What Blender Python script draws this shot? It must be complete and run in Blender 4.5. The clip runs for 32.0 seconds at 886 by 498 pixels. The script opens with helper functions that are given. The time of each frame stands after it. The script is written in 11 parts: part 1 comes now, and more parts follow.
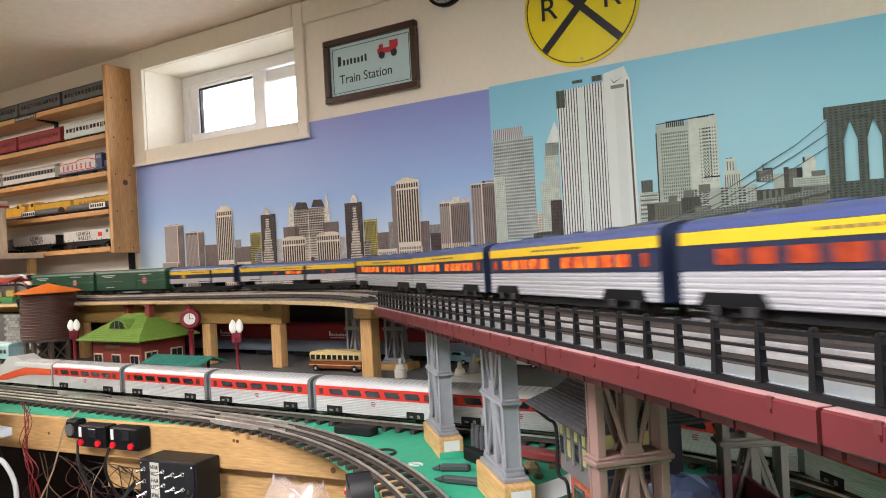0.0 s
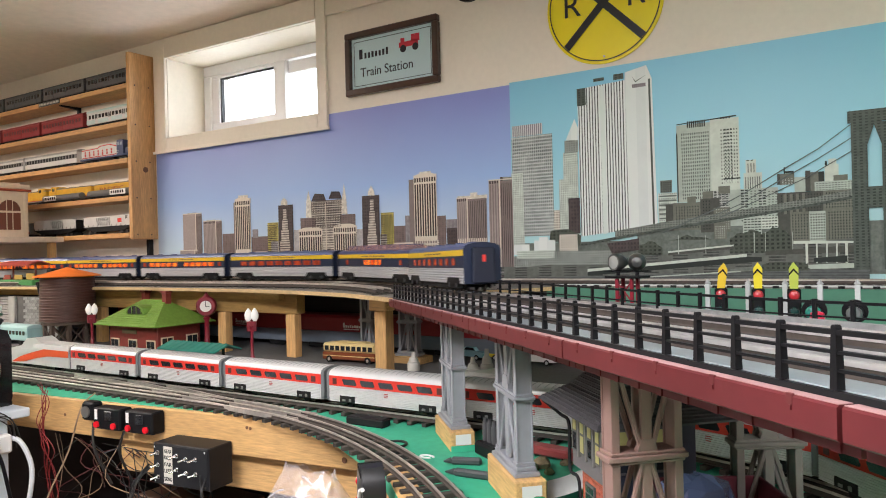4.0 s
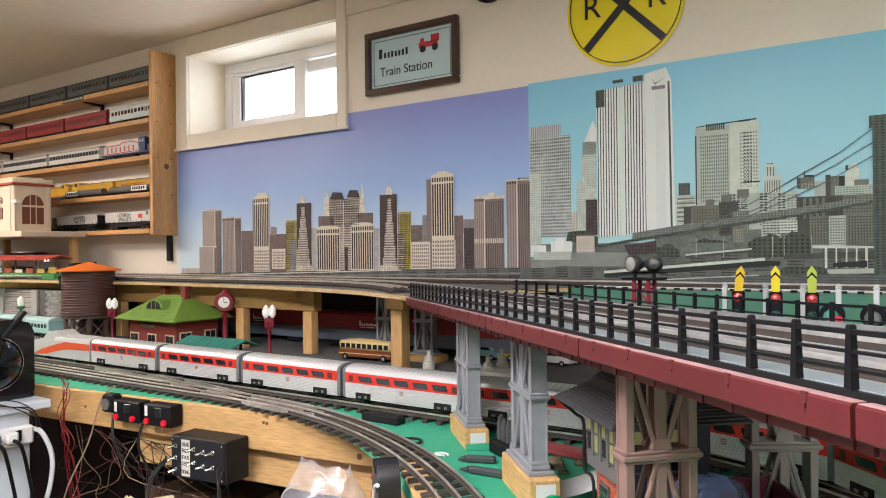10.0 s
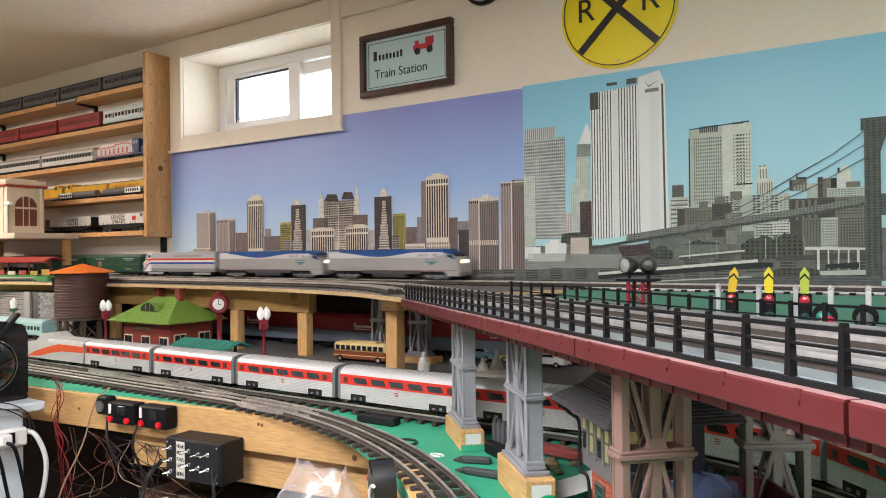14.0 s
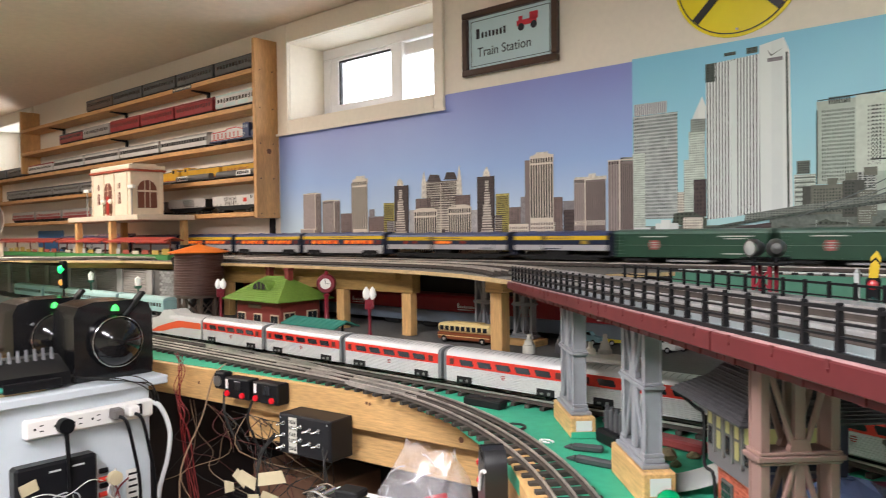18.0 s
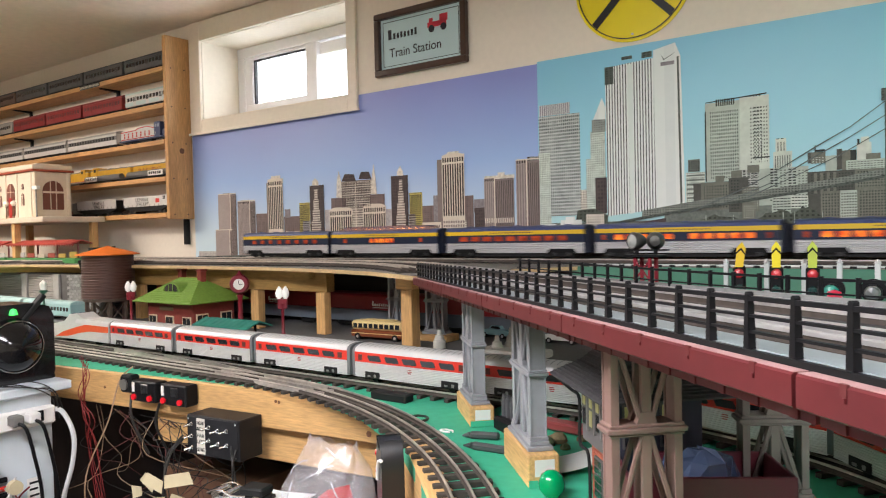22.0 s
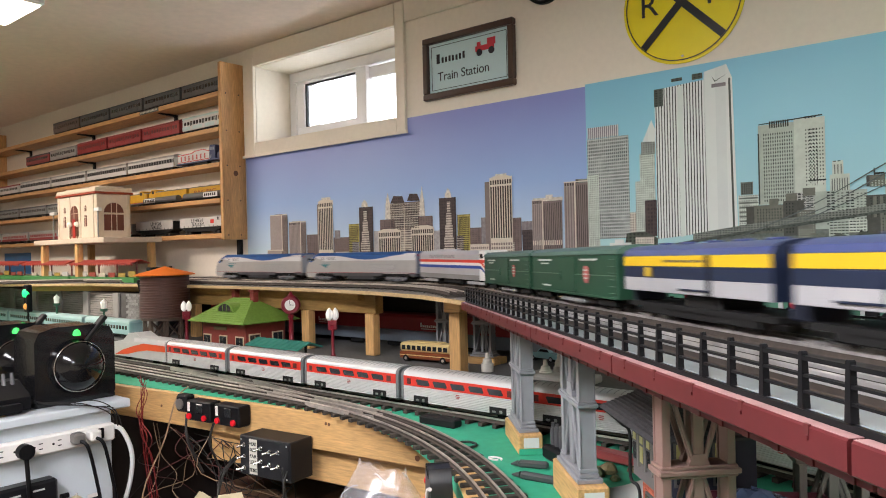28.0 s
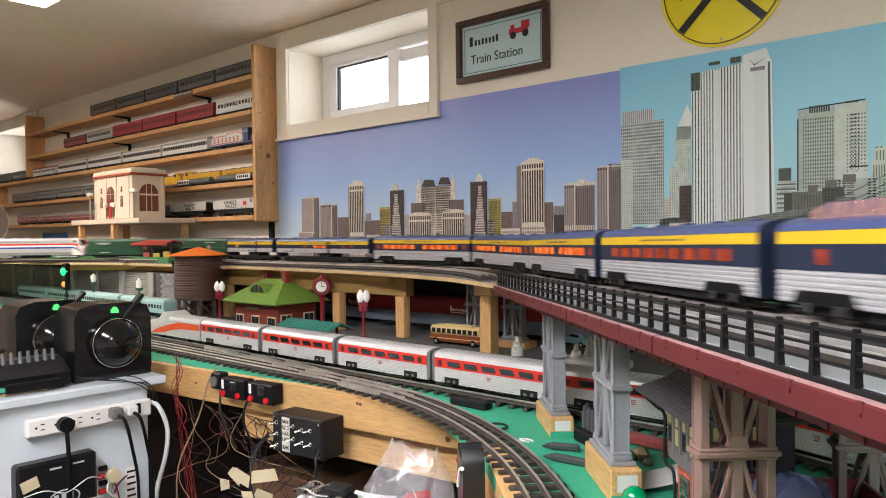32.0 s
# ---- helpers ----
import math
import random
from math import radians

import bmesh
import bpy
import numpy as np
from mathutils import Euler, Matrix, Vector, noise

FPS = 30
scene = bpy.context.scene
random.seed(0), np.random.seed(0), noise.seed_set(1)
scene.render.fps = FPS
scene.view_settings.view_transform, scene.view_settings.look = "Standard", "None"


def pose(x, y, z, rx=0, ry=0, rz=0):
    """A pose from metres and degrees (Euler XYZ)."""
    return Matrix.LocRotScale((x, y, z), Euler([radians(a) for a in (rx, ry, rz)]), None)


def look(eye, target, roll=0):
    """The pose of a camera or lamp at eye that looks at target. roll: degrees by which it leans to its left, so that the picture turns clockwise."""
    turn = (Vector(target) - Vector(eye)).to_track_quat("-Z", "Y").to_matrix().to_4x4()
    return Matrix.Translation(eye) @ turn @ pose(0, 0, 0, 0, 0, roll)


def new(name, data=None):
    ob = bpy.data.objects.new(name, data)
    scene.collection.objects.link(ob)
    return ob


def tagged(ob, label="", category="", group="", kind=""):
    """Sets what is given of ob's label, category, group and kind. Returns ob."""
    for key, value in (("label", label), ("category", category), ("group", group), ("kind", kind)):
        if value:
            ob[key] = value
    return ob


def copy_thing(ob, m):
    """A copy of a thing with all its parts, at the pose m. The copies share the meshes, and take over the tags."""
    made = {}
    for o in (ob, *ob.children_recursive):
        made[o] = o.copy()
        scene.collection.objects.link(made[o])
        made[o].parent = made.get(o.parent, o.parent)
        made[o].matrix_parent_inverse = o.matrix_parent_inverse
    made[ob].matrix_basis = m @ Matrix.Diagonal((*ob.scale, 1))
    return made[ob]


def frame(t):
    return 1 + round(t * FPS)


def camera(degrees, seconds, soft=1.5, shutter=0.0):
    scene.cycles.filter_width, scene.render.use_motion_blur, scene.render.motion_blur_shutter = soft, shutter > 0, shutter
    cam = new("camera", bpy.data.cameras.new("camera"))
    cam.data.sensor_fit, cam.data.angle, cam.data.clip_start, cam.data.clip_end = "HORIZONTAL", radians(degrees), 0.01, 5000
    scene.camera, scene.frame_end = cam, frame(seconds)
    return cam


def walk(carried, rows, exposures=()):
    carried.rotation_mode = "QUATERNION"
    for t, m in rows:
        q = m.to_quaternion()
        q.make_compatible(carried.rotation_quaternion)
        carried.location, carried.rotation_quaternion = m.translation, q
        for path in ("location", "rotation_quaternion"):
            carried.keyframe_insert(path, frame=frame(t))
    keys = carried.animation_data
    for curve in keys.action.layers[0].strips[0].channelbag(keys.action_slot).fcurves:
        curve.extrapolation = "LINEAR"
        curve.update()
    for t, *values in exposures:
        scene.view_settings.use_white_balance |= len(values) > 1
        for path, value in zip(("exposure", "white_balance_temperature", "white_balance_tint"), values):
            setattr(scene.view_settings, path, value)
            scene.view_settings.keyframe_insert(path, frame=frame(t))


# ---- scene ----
cam = camera(62.6, 32.0, soft=1.0, shutter=0.8)
PATH = [
    (0, (0.101, -1.79, 1.497), (-0.951, -0.089, 1.508), -3.0),
    (0.5, (0.1, -1.796, 1.497), (-0.954, -0.096, 1.512), -2.6),
    (1, (0.098, -1.798, 1.497), (-0.958, -0.099, 1.509), -2.4),
    (1.5, (0.1, -1.8, 1.496), (-0.95, -0.098, 1.505), -2.7),
    (2, (0.099, -1.797, 1.496), (-0.954, -0.096, 1.474), -3.6),
    (2.5, (0.101, -1.798, 1.498), (-0.972, -0.11, 1.48), -4.0),
    (3, (0.101, -1.8, 1.495), (-0.978, -0.117, 1.475), -2.7),
    (3.5, (0.098, -1.794, 1.493), (-0.98, -0.11, 1.489), -1.7),
    (5.5, (0.102, -1.799, 1.494), (-1.0, -0.13, 1.498), -0.8),
    (6, (0.101, -1.802, 1.493), (-0.998, -0.131, 1.501), -0.5),
    (6.5, (0.101, -1.802, 1.493), (-0.995, -0.129, 1.511), -0.5),
    (7, (0.102, -1.802, 1.493), (-0.998, -0.132, 1.51), -0.6),
    (7.5, (0.102, -1.801, 1.492), (-0.999, -0.131, 1.51), -0.5),
    (8, (0.102, -1.801, 1.491), (-0.997, -0.131, 1.505), -0.3),
    (8.5, (0.103, -1.803, 1.492), (-1.007, -0.139, 1.502), -0.6),
    (9, (0.103, -1.804, 1.493), (-1.016, -0.146, 1.505), -0.6),
    (9.5, (0.103, -1.803, 1.492), (-1.019, -0.148, 1.505), -0.6),
    (10, (0.101, -1.802, 1.491), (-1.021, -0.147, 1.495), -0.6),
    (10.5, (0.101, -1.804, 1.491), (-1.017, -0.146, 1.49), -0.5),
    (11, (0.102, -1.804, 1.49), (-1.018, -0.146, 1.487), -0.6),
    (11.5, (0.102, -1.804, 1.489), (-1.014, -0.144, 1.483), -0.5),
    (12, (0.102, -1.806, 1.492), (-1.012, -0.145, 1.487), -0.7),
    (12.5, (0.103, -1.805, 1.492), (-1.016, -0.147, 1.496), -0.7),
    (13, (0.101, -1.805, 1.491), (-1.013, -0.144, 1.498), -0.8),
    (13.5, (0.101, -1.807, 1.49), (-1.007, -0.142, 1.5), -0.6),
    (15.5, (0.101, -1.804, 1.49), (-1.011, -0.141, 1.497), -0.8),
    (16, (0.096, -1.801, 1.491), (-1.042, -0.156, 1.493), -0.9),
    (16.5, (0.093, -1.804, 1.494), (-1.087, -0.189, 1.487), -0.8),
    (17, (0.089, -1.801, 1.493), (-1.139, -0.223, 1.474), -0.9),
    (17.5, (0.081, -1.799, 1.495), (-1.196, -0.259, 1.458), -0.9),
    (18, (0.073, -1.801, 1.496), (-1.246, -0.298, 1.45), -0.7),
    (18.5, (0.064, -1.806, 1.493), (-1.289, -0.334, 1.432), -0.5),
    (19, (0.064, -1.801, 1.49), (-1.289, -0.331, 1.419), -0.6),
    (19.5, (0.074, -1.796, 1.485), (-1.248, -0.297, 1.414), -1.0),
    (20, (0.078, -1.792, 1.485), (-1.23, -0.28, 1.416), -1.3),
    (20.5, (0.09, -1.794, 1.488), (-1.214, -0.278, 1.428), -1.1),
    (21, (0.101, -1.794, 1.488), (-1.178, -0.258, 1.423), -1.0),
    (21.5, (0.12, -1.796, 1.489), (-1.101, -0.213, 1.421), -1.1),
    (22, (0.131, -1.793, 1.489), (-1.039, -0.172, 1.441), -1.3),
    (22.5, (0.134, -1.795, 1.491), (-1.026, -0.166, 1.452), -1.6),
    (23, (0.135, -1.79, 1.495), (-1.001, -0.144, 1.453), -1.3),
    (23.5, (0.134, -1.791, 1.507), (-0.988, -0.136, 1.464), -1.4),
    (24, (0.137, -1.788, 1.51), (-0.995, -0.139, 1.491), -1.5),
    (24.5, (0.139, -1.79, 1.51), (-0.994, -0.142, 1.503), -1.3),
    (26.5, (0.135, -1.797, 1.509), (-1.073, -0.203, 1.489), -1.6),
    (27, (0.133, -1.8, 1.51), (-1.109, -0.233, 1.486), -1.3),
    (27.5, (0.134, -1.801, 1.512), (-1.129, -0.251, 1.501), -1.5),
    (28, (0.135, -1.802, 1.51), (-1.137, -0.258, 1.506), -1.3),
    (28.5, (0.132, -1.802, 1.509), (-1.144, -0.262, 1.496), -1.1),
    (29, (0.131, -1.803, 1.509), (-1.147, -0.264, 1.489), -1.0),
    (29.5, (0.129, -1.804, 1.507), (-1.159, -0.274, 1.475), -1.0),
    (30, (0.128, -1.807, 1.508), (-1.179, -0.293, 1.469), -0.8),
    (30.5, (0.128, -1.808, 1.506), (-1.192, -0.305, 1.472), -0.7),
    (31, (0.128, -1.812, 1.507), (-1.201, -0.318, 1.47), -0.6),
    (31.5, (0.128, -1.812, 1.505), (-1.204, -0.32, 1.465), -0.6),
    (32, (0.128, -1.812, 1.504), (-1.2, -0.317, 1.462), -0.6),
]
walk(cam, [(t, look(eye, target, roll)) for t, eye, target, roll in PATH], exposures=((0, -0.02), (13, -0.04), (23, -0.03), (24.5, -0.08), (27, -0.18), (32, -0.17)))

# ---- light ----
world = bpy.data.worlds.new("world")
scene.world = world
world.use_nodes = True
wn = world.node_tree.nodes
sky = wn.new("ShaderNodeTexSky")
sky.sky_type, sky.sun_disc, sky.sun_elevation, sky.sun_rotation = "NISHITA", False, radians(35), radians(20)
world.node_tree.links.new(sky.outputs[0], wn["Background"].inputs[0])
wn["Background"].inputs[1].default_value = 0.12
sun = new("sun", bpy.data.lights.new("sun", "SUN"))
sun.data.energy, sun.data.angle, sun.data.color = 1.0, radians(12), (1, 0.97, 0.92)
sun.matrix_world = look((0, 6, 6), (0, 0, 1.5))


def area(name, place, target, w, h, watts, color):
    d = bpy.data.lights.new(name, "AREA")
    d.shape, d.size, d.size_y, d.energy, d.color = "RECTANGLE", w, h, watts, color
    ob = new(name, d)
    ob.matrix_world = look(place, target)
    return ob


WARM = (0.96, 0.945, 1.03)
# aisle and right-hand lamps are unseen, added and placed to suit the brightness
area("unseen_lamp_aisle", (-0.6, -2.2, 2.27), (-0.6, -2.2, 0), 1.2, 0.3, 62, WARM)
area("lamp_over_layout", (-3.3, -1.35, 2.27), (-3.3, -1.35, 0), 1.2, 0.3, 36, (1.0, 0.865, 0.79))
area("unseen_lamp_right", (1.25, -2.2, 2.27), (1.25, -2.2, 0), 1.2, 0.3, 44, WARM)
area("window_daylight", (-1.92, 0.30, 2.10), (-1.92, -1, 1.75), 0.7, 0.28, 6.0, (0.86, 0.92, 1.0))
area("window_daylight_far", (-5.39, 0.30, 2.10), (-5.39, -1, 1.75), 0.7, 0.28, 9, (0.90, 0.94, 1.0))

# ---- materials ----
MATS = {}


def mat(name, color, rough=0.5, metal=0.0, grain=0.0, scale=40.0, bump=0.0, stain=0.0, stain_scale=4.0,
        spec=0.5, stretch=(1, 1, 1), emit=None, strength=0.0, alpha=1.0, transmission=0.0, vary=0.0, coat=0.0):
    """A procedural material: base colour with fine grain and broad stains, and relief."""
    if name in MATS:
        return MATS[name]
    m = bpy.data.materials.new(name)
    m.use_nodes = True
    nt = m.node_tree
    nd, ln = nt.nodes, nt.links
    b = nd["Principled BSDF"]
    b.inputs["Roughness"].default_value, b.inputs["Metallic"].default_value = rough, metal
    b.inputs["Specular IOR Level"].default_value = spec
    b.inputs["Coat Weight"].default_value = coat
    b.inputs["Transmission Weight"].default_value = transmission
    b.inputs["Alpha"].default_value = alpha
    c = (*color, 1)
    b.inputs["Base Color"].default_value = c
    m.diffuse_color = c
    if emit:
        b.inputs["Emission Color"].default_value = (*emit, 1)
        b.inputs["Emission Strength"].default_value = strength
    if grain or stain or bump or vary:
        tc, mp = nd.new("ShaderNodeTexCoord"), nd.new("ShaderNodeMapping")
        mp.inputs["Scale"].default_value = stretch
        ln.new(tc.outputs["Object"], mp.inputs[0])
        n1, n2 = nd.new("ShaderNodeTexNoise"), nd.new("ShaderNodeTexNoise")
        n1.inputs["Scale"].default_value, n1.inputs["Detail"].default_value = scale, 5
        n2.inputs["Scale"].default_value, n2.inputs["Detail"].default_value = stain_scale, 3
        ln.new(mp.outputs[0], n1.inputs[0])
        ln.new(mp.outputs[0], n2.inputs[0])
        def lin(src, k):
            r = nd.new("ShaderNodeMapRange")
            r.inputs["From Min"].default_value, r.inputs["From Max"].default_value = 0.3, 0.7
            r.inputs["To Min"].default_value, r.inputs["To Max"].default_value = 1 - k, 1 + k * 0.6
            ln.new(src, r.inputs["Value"])
            return r.outputs[0]
        mul = nd.new("ShaderNodeMath")
        mul.operation = "MULTIPLY"
        ln.new(lin(n1.outputs["Fac"], grain), mul.inputs[0])
        ln.new(lin(n2.outputs["Fac"], stain), mul.inputs[1])
        src = mul.outputs[0]
        if vary:
            oi, mr, m2 = nd.new("ShaderNodeObjectInfo"), nd.new("ShaderNodeMapRange"), nd.new("ShaderNodeMath")
            mr.inputs["To Min"].default_value, mr.inputs["To Max"].default_value = 1 - vary, 1 + vary
            ln.new(oi.outputs["Random"], mr.inputs["Value"])
            m2.operation = "MULTIPLY"
            ln.new(src, m2.inputs[0])
            ln.new(mr.outputs[0], m2.inputs[1])
            src = m2.outputs[0]
        mix = nd.new("ShaderNodeMix")
        mix.data_type, mix.blend_type = "RGBA", "MULTIPLY"
        mix.inputs["Factor"].default_value = 1.0
        mix.inputs["A"].default_value = c
        ln.new(src, mix.inputs["B"])
        ln.new(mix.outputs["Result"], b.inputs["Base Color"])
        if bump:
            bp = nd.new("ShaderNodeBump")
            bp.inputs["Strength"].default_value, bp.inputs["Distance"].default_value = bump, 0.002
            ln.new(n1.outputs["Fac"], bp.inputs["Height"])
            ln.new(bp.outputs[0], b.inputs["Normal"])
    MATS[name] = m
    return m


def wood(name, color, stretch=(2, 18, 18), rough=0.55):
    """Timber: streaks along one axis, growth bands and pores."""
    if name in MATS:
        return MATS[name]
    m = mat(name, color, rough, grain=0.22, scale=14, bump=0.25, stain=0.16, stain_scale=1.2, stretch=stretch, vary=0.06)
    return m


WALL = mat("cream_wall_paint", (0.83, 0.755, 0.64), 0.75, grain=0.03, scale=60, bump=0.08, stain=0.06, stain_scale=1.3)
CEIL = mat("ceiling_paint", (0.88, 0.72, 0.61), 0.8, grain=0.05, scale=30, bump=0.15, stain=0.08, stain_scale=0.9)
FLOOR = mat("dark_floor", (0.10, 0.085, 0.07), 0.6, grain=0.2, scale=30, stain=0.3, stain_scale=2)
WHITE = mat("white_paint", (0.82, 0.80, 0.76), 0.45, grain=0.03, scale=50, stain=0.05)
SHADE = mat("window_white_plastic", (0.84, 0.84, 0.85), 0.35, grain=0.02, scale=40)
PINE = wood("pine_x", (0.66, 0.40, 0.16))
PINE_Y = wood("pine_y", (0.64, 0.40, 0.17), (18, 2, 18))
PINE_Z = wood("pine_z", (0.64, 0.38, 0.15), (18, 18, 2))
SHELF = wood("shelf_pine", (0.58, 0.31, 0.12))
SHELF_Z = wood("shelf_pine_upright", (0.60, 0.33, 0.13), (18, 18, 2))
PLY = wood("plywood_edge", (0.62, 0.44, 0.22))
GREEN = mat("green_painted_board", (0.05, 0.46, 0.27), 0.6, grain=0.10, scale=60, bump=0.15, stain=0.16, stain_scale=5)
GREY_DECK = mat("grey_deck", (0.20, 0.18, 0.16), 0.7, grain=0.3, scale=120, bump=0.4, stain=0.25, stain_scale=6)
BLACK = mat("black_plastic", (0.008, 0.008, 0.009), 0.45, grain=0.1, scale=80, spec=0.14)
BLACK_MATT = mat("matt_black", (0.012, 0.012, 0.012), 0.65, grain=0.2, scale=60, spec=0.25)
GLOSS_BLACK = mat("gloss_black", (0.010, 0.010, 0.011), 0.2, spec=0.35, coat=0.25)
MAROON = mat("maroon_plastic", (0.105, 0.0165, 0.0185), 0.45, grain=0.08, scale=90, stain=0.14, stain_scale=9, spec=0.3)
GREYPL = mat("grey_trestle_plastic", (0.29, 0.30, 0.32), 0.5, grain=0.06, scale=80, stain=0.10, stain_scale=9)
TAUPE = mat("taupe_trestle_plastic", (0.245, 0.150, 0.125), 0.5, grain=0.06, scale=80, stain=0.10, stain_scale=9)
RAIL = mat("worn_steel_rail", (0.62, 0.57, 0.51), 0.46, 0.75, grain=0.15, scale=120, stain=0.3, stain_scale=14)
RAIL_DARK = mat("dark_rail_web", (0.075, 0.060, 0.050), 0.6, 0.3, grain=0.2, scale=120)
TIE = mat("dark_wood_tie", (0.045, 0.038, 0.03), 0.8, grain=0.3, scale=90, bump=0.4, vary=0.25)
SILVER = mat("silver_paint", (0.52, 0.52, 0.54), 0.34, 0.35, grain=0.04, scale=60, stain=0.06, stain_scale=8)
SILVER_ROOF = mat("silver_roof", (0.60, 0.60, 0.60), 0.34, 0.6, grain=0.06, scale=60, stain=0.08)
RED = mat("train_red", (0.66, 0.035, 0.02), 0.4, grain=0.05, scale=60)
ORANGE_RED = mat("train_orange_red", (0.75, 0.10, 0.03), 0.4, grain=0.05, scale=60)
NAVY = mat("train_navy", (0.016, 0.024, 0.050), 0.4, grain=0.06, scale=60, spec=0.25)
ROOF_BLUE = mat("train_roof_blue", (0.050, 0.068, 0.175), 0.32, grain=0.05, scale=60, spec=0.5)
YELLOW = mat("train_yellow", (0.66, 0.43, 0.015), 0.4, grain=0.04, scale=60)
GREEN_CAR = mat("boxcar_green", (0.018, 0.066, 0.036), 0.42, grain=0.08, scale=60, spec=0.35, stain=0.12, stain_scale=12)


def lit_pane(name, low, high, strength):
    """A lit coach window: uneven glow of seats and curtains behind the glass."""
    m = mat(name, (0.22, 0.03, 0.012), 0.25, spec=0.3)
    nt = m.node_tree
    nd, ln = nt.nodes, nt.links
    tc, no, rp = nd.new("ShaderNodeTexCoord"), nd.new("ShaderNodeTexNoise"), nd.new("ShaderNodeValToRGB")
    no.inputs["Scale"].default_value, no.inputs["Detail"].default_value = 75, 3
    rp.color_ramp.elements[0].position, rp.color_ramp.elements[1].position = 0.36, 0.66
    rp.color_ramp.elements[0].color, rp.color_ramp.elements[1].color = (*low, 1), (*high, 1)
    ln.new(tc.outputs["Object"], no.inputs[0])
    ln.new(no.outputs["Fac"], rp.inputs[0])
    b = nd["Principled BSDF"]
    ln.new(rp.outputs[0], b.inputs["Emission Color"])
    b.inputs["Emission Strength"].default_value = strength
    return m


LIT = lit_pane("lit_orange_window", (0.50, 0.040, 0.004), (1.0, 0.27, 0.025), 1.15)
LIT_DIM = lit_pane("dim_red_window", (0.05, 0.012, 0.012), (0.75, 0.11, 0.03), 0.4)
LIT_WARM = mat("warm_white_light", (1, 0.85, 0.6), 0.3, emit=(1.0, 0.72, 0.42), strength=7.0)
DARK_GLASS = mat("dark_window_glass", (0.02, 0.022, 0.025), 0.12, coat=0.3)


# ---- mesh helpers ----
class G:
    """Gathers simple solids into one mesh."""

    def __init__(self):
        self.v, self.f = [], []

    def add(self, verts, faces, m=None):
        k = len(self.v)
        self.v += [tuple(m @ Vector(p)) if m else tuple(p) for p in verts]
        self.f += [tuple(k + i for i in q) for q in faces]
        return self

    def box(self, x0, x1, y0, y1, z0, z1, m=None):
        v = [(x, y, z) for z in (z0, z1) for y in (y0, y1) for x in (x0, x1)]
        return self.add(v, [(0, 2, 3, 1), (4, 5, 7, 6), (0, 1, 5, 4), (2, 6, 7, 3), (0, 4, 6, 2), (1, 3, 7, 5)], m)

    def cbox(self, x0, x1, y0, y1, z0, z1, c=0.001, m=None):
        """A box with chamfered edges."""
        v, f = [], []
        xs, ys, zs = (x0, x1), (y0, y1), (z0, z1)
        ins = lambda pair, i: pair[i] + (c if i == 0 else -c)
        idx = {}
        for k in range(2):
            for j in range(2):
                for i in range(2):
                    for a in range(3):
                        p = [ins(xs, i), ins(ys, j), ins(zs, k)]
                        p[a] = (xs, ys, zs)[a][(i, j, k)[a]]
                        idx[(i, j, k, a)] = len(v)
                        v.append(tuple(p))
        q = lambda *t: f.append(tuple(idx[e] for e in t))
        for s in range(2):
            a = [(s, 0, 0, 0), (s, 1, 0, 0), (s, 1, 1, 0), (s, 0, 1, 0)]
            b = [(0, s, 0, 1), (0, s, 1, 1), (1, s, 1, 1), (1, s, 0, 1)]
            d = [(0, 0, s, 2), (1, 0, s, 2), (1, 1, s, 2), (0, 1, s, 2)]
            for ring in (a, b, d):
                q(*(ring if s else ring[::-1]))
        for s in range(2):
            for u in range(2):
                q((0, s, u, 1), (1, s, u, 1), (1, s, u, 2), (0, s, u, 2))
                q((s, 0, u, 0), (s, 1, u, 0), (s, 1, u, 2), (s, 0, u, 2))
                q((s, u, 0, 0), (s, u, 1, 0), (s, u, 1, 1), (s, u, 0, 1))
        for k in range(2):
            for j in range(2):
                for i in range(2):
                    q((i, j, k, 0), (i, j, k, 1), (i, j, k, 2))
        return self.add(v, f, m)

    def prism(self, poly, lo, hi, axis="y", m=None):
        """A polygon (two coordinates in the order of the other axes) drawn out along an axis."""
        def p3(a, b, t):
            return {"x": (t, a, b), "y": (a, t, b), "z": (a, b, t)}[axis]
        n = len(poly)
        v = [p3(a, b, lo) for a, b in poly] + [p3(a, b, hi) for a, b in poly]
        f = [tuple(range(n))[::-1], tuple(range(n, 2 * n))] + [(i, (i + 1) % n, n + (i + 1) % n, n + i) for i in range(n)]
        return self.add(v, f, m)

    def cyl(self, p0, p1, r, n=12, r1=None, m=None):
        p0, p1 = Vector(p0), Vector(p1)
        q = (p1 - p0).to_track_quat("Z", "Y").to_matrix()
        r1 = r if r1 is None else r1
        v = [p0 + q @ Vector((r * math.cos(a), r * math.sin(a), 0)) for a in np.linspace(0, 2 * math.pi, n, False)]
        v += [p1 + q @ Vector((r1 * math.cos(a), r1 * math.sin(a), 0)) for a in np.linspace(0, 2 * math.pi, n, False)]
        f = [tuple(range(n))[::-1], tuple(range(n, 2 * n))] + [(i, (i + 1) % n, n + (i + 1) % n, n + i) for i in range(n)]
        return self.add(v, f, m)

    def lathe(self, prof, n=16, center=(0, 0, 0), m=None):
        v, f, k = [], [], len(prof)
        for a in np.linspace(0, 2 * math.pi, n, False):
            v += [(center[0] + r * math.cos(a), center[1] + r * math.sin(a), center[2] + z) for r, z in prof]
        for i in range(n):
            for j in range(k - 1):
                a, b = i * k + j, ((i + 1) % n) * k + j
                f.append((a, b, b + 1, a + 1))
        return self.add(v, f, m)

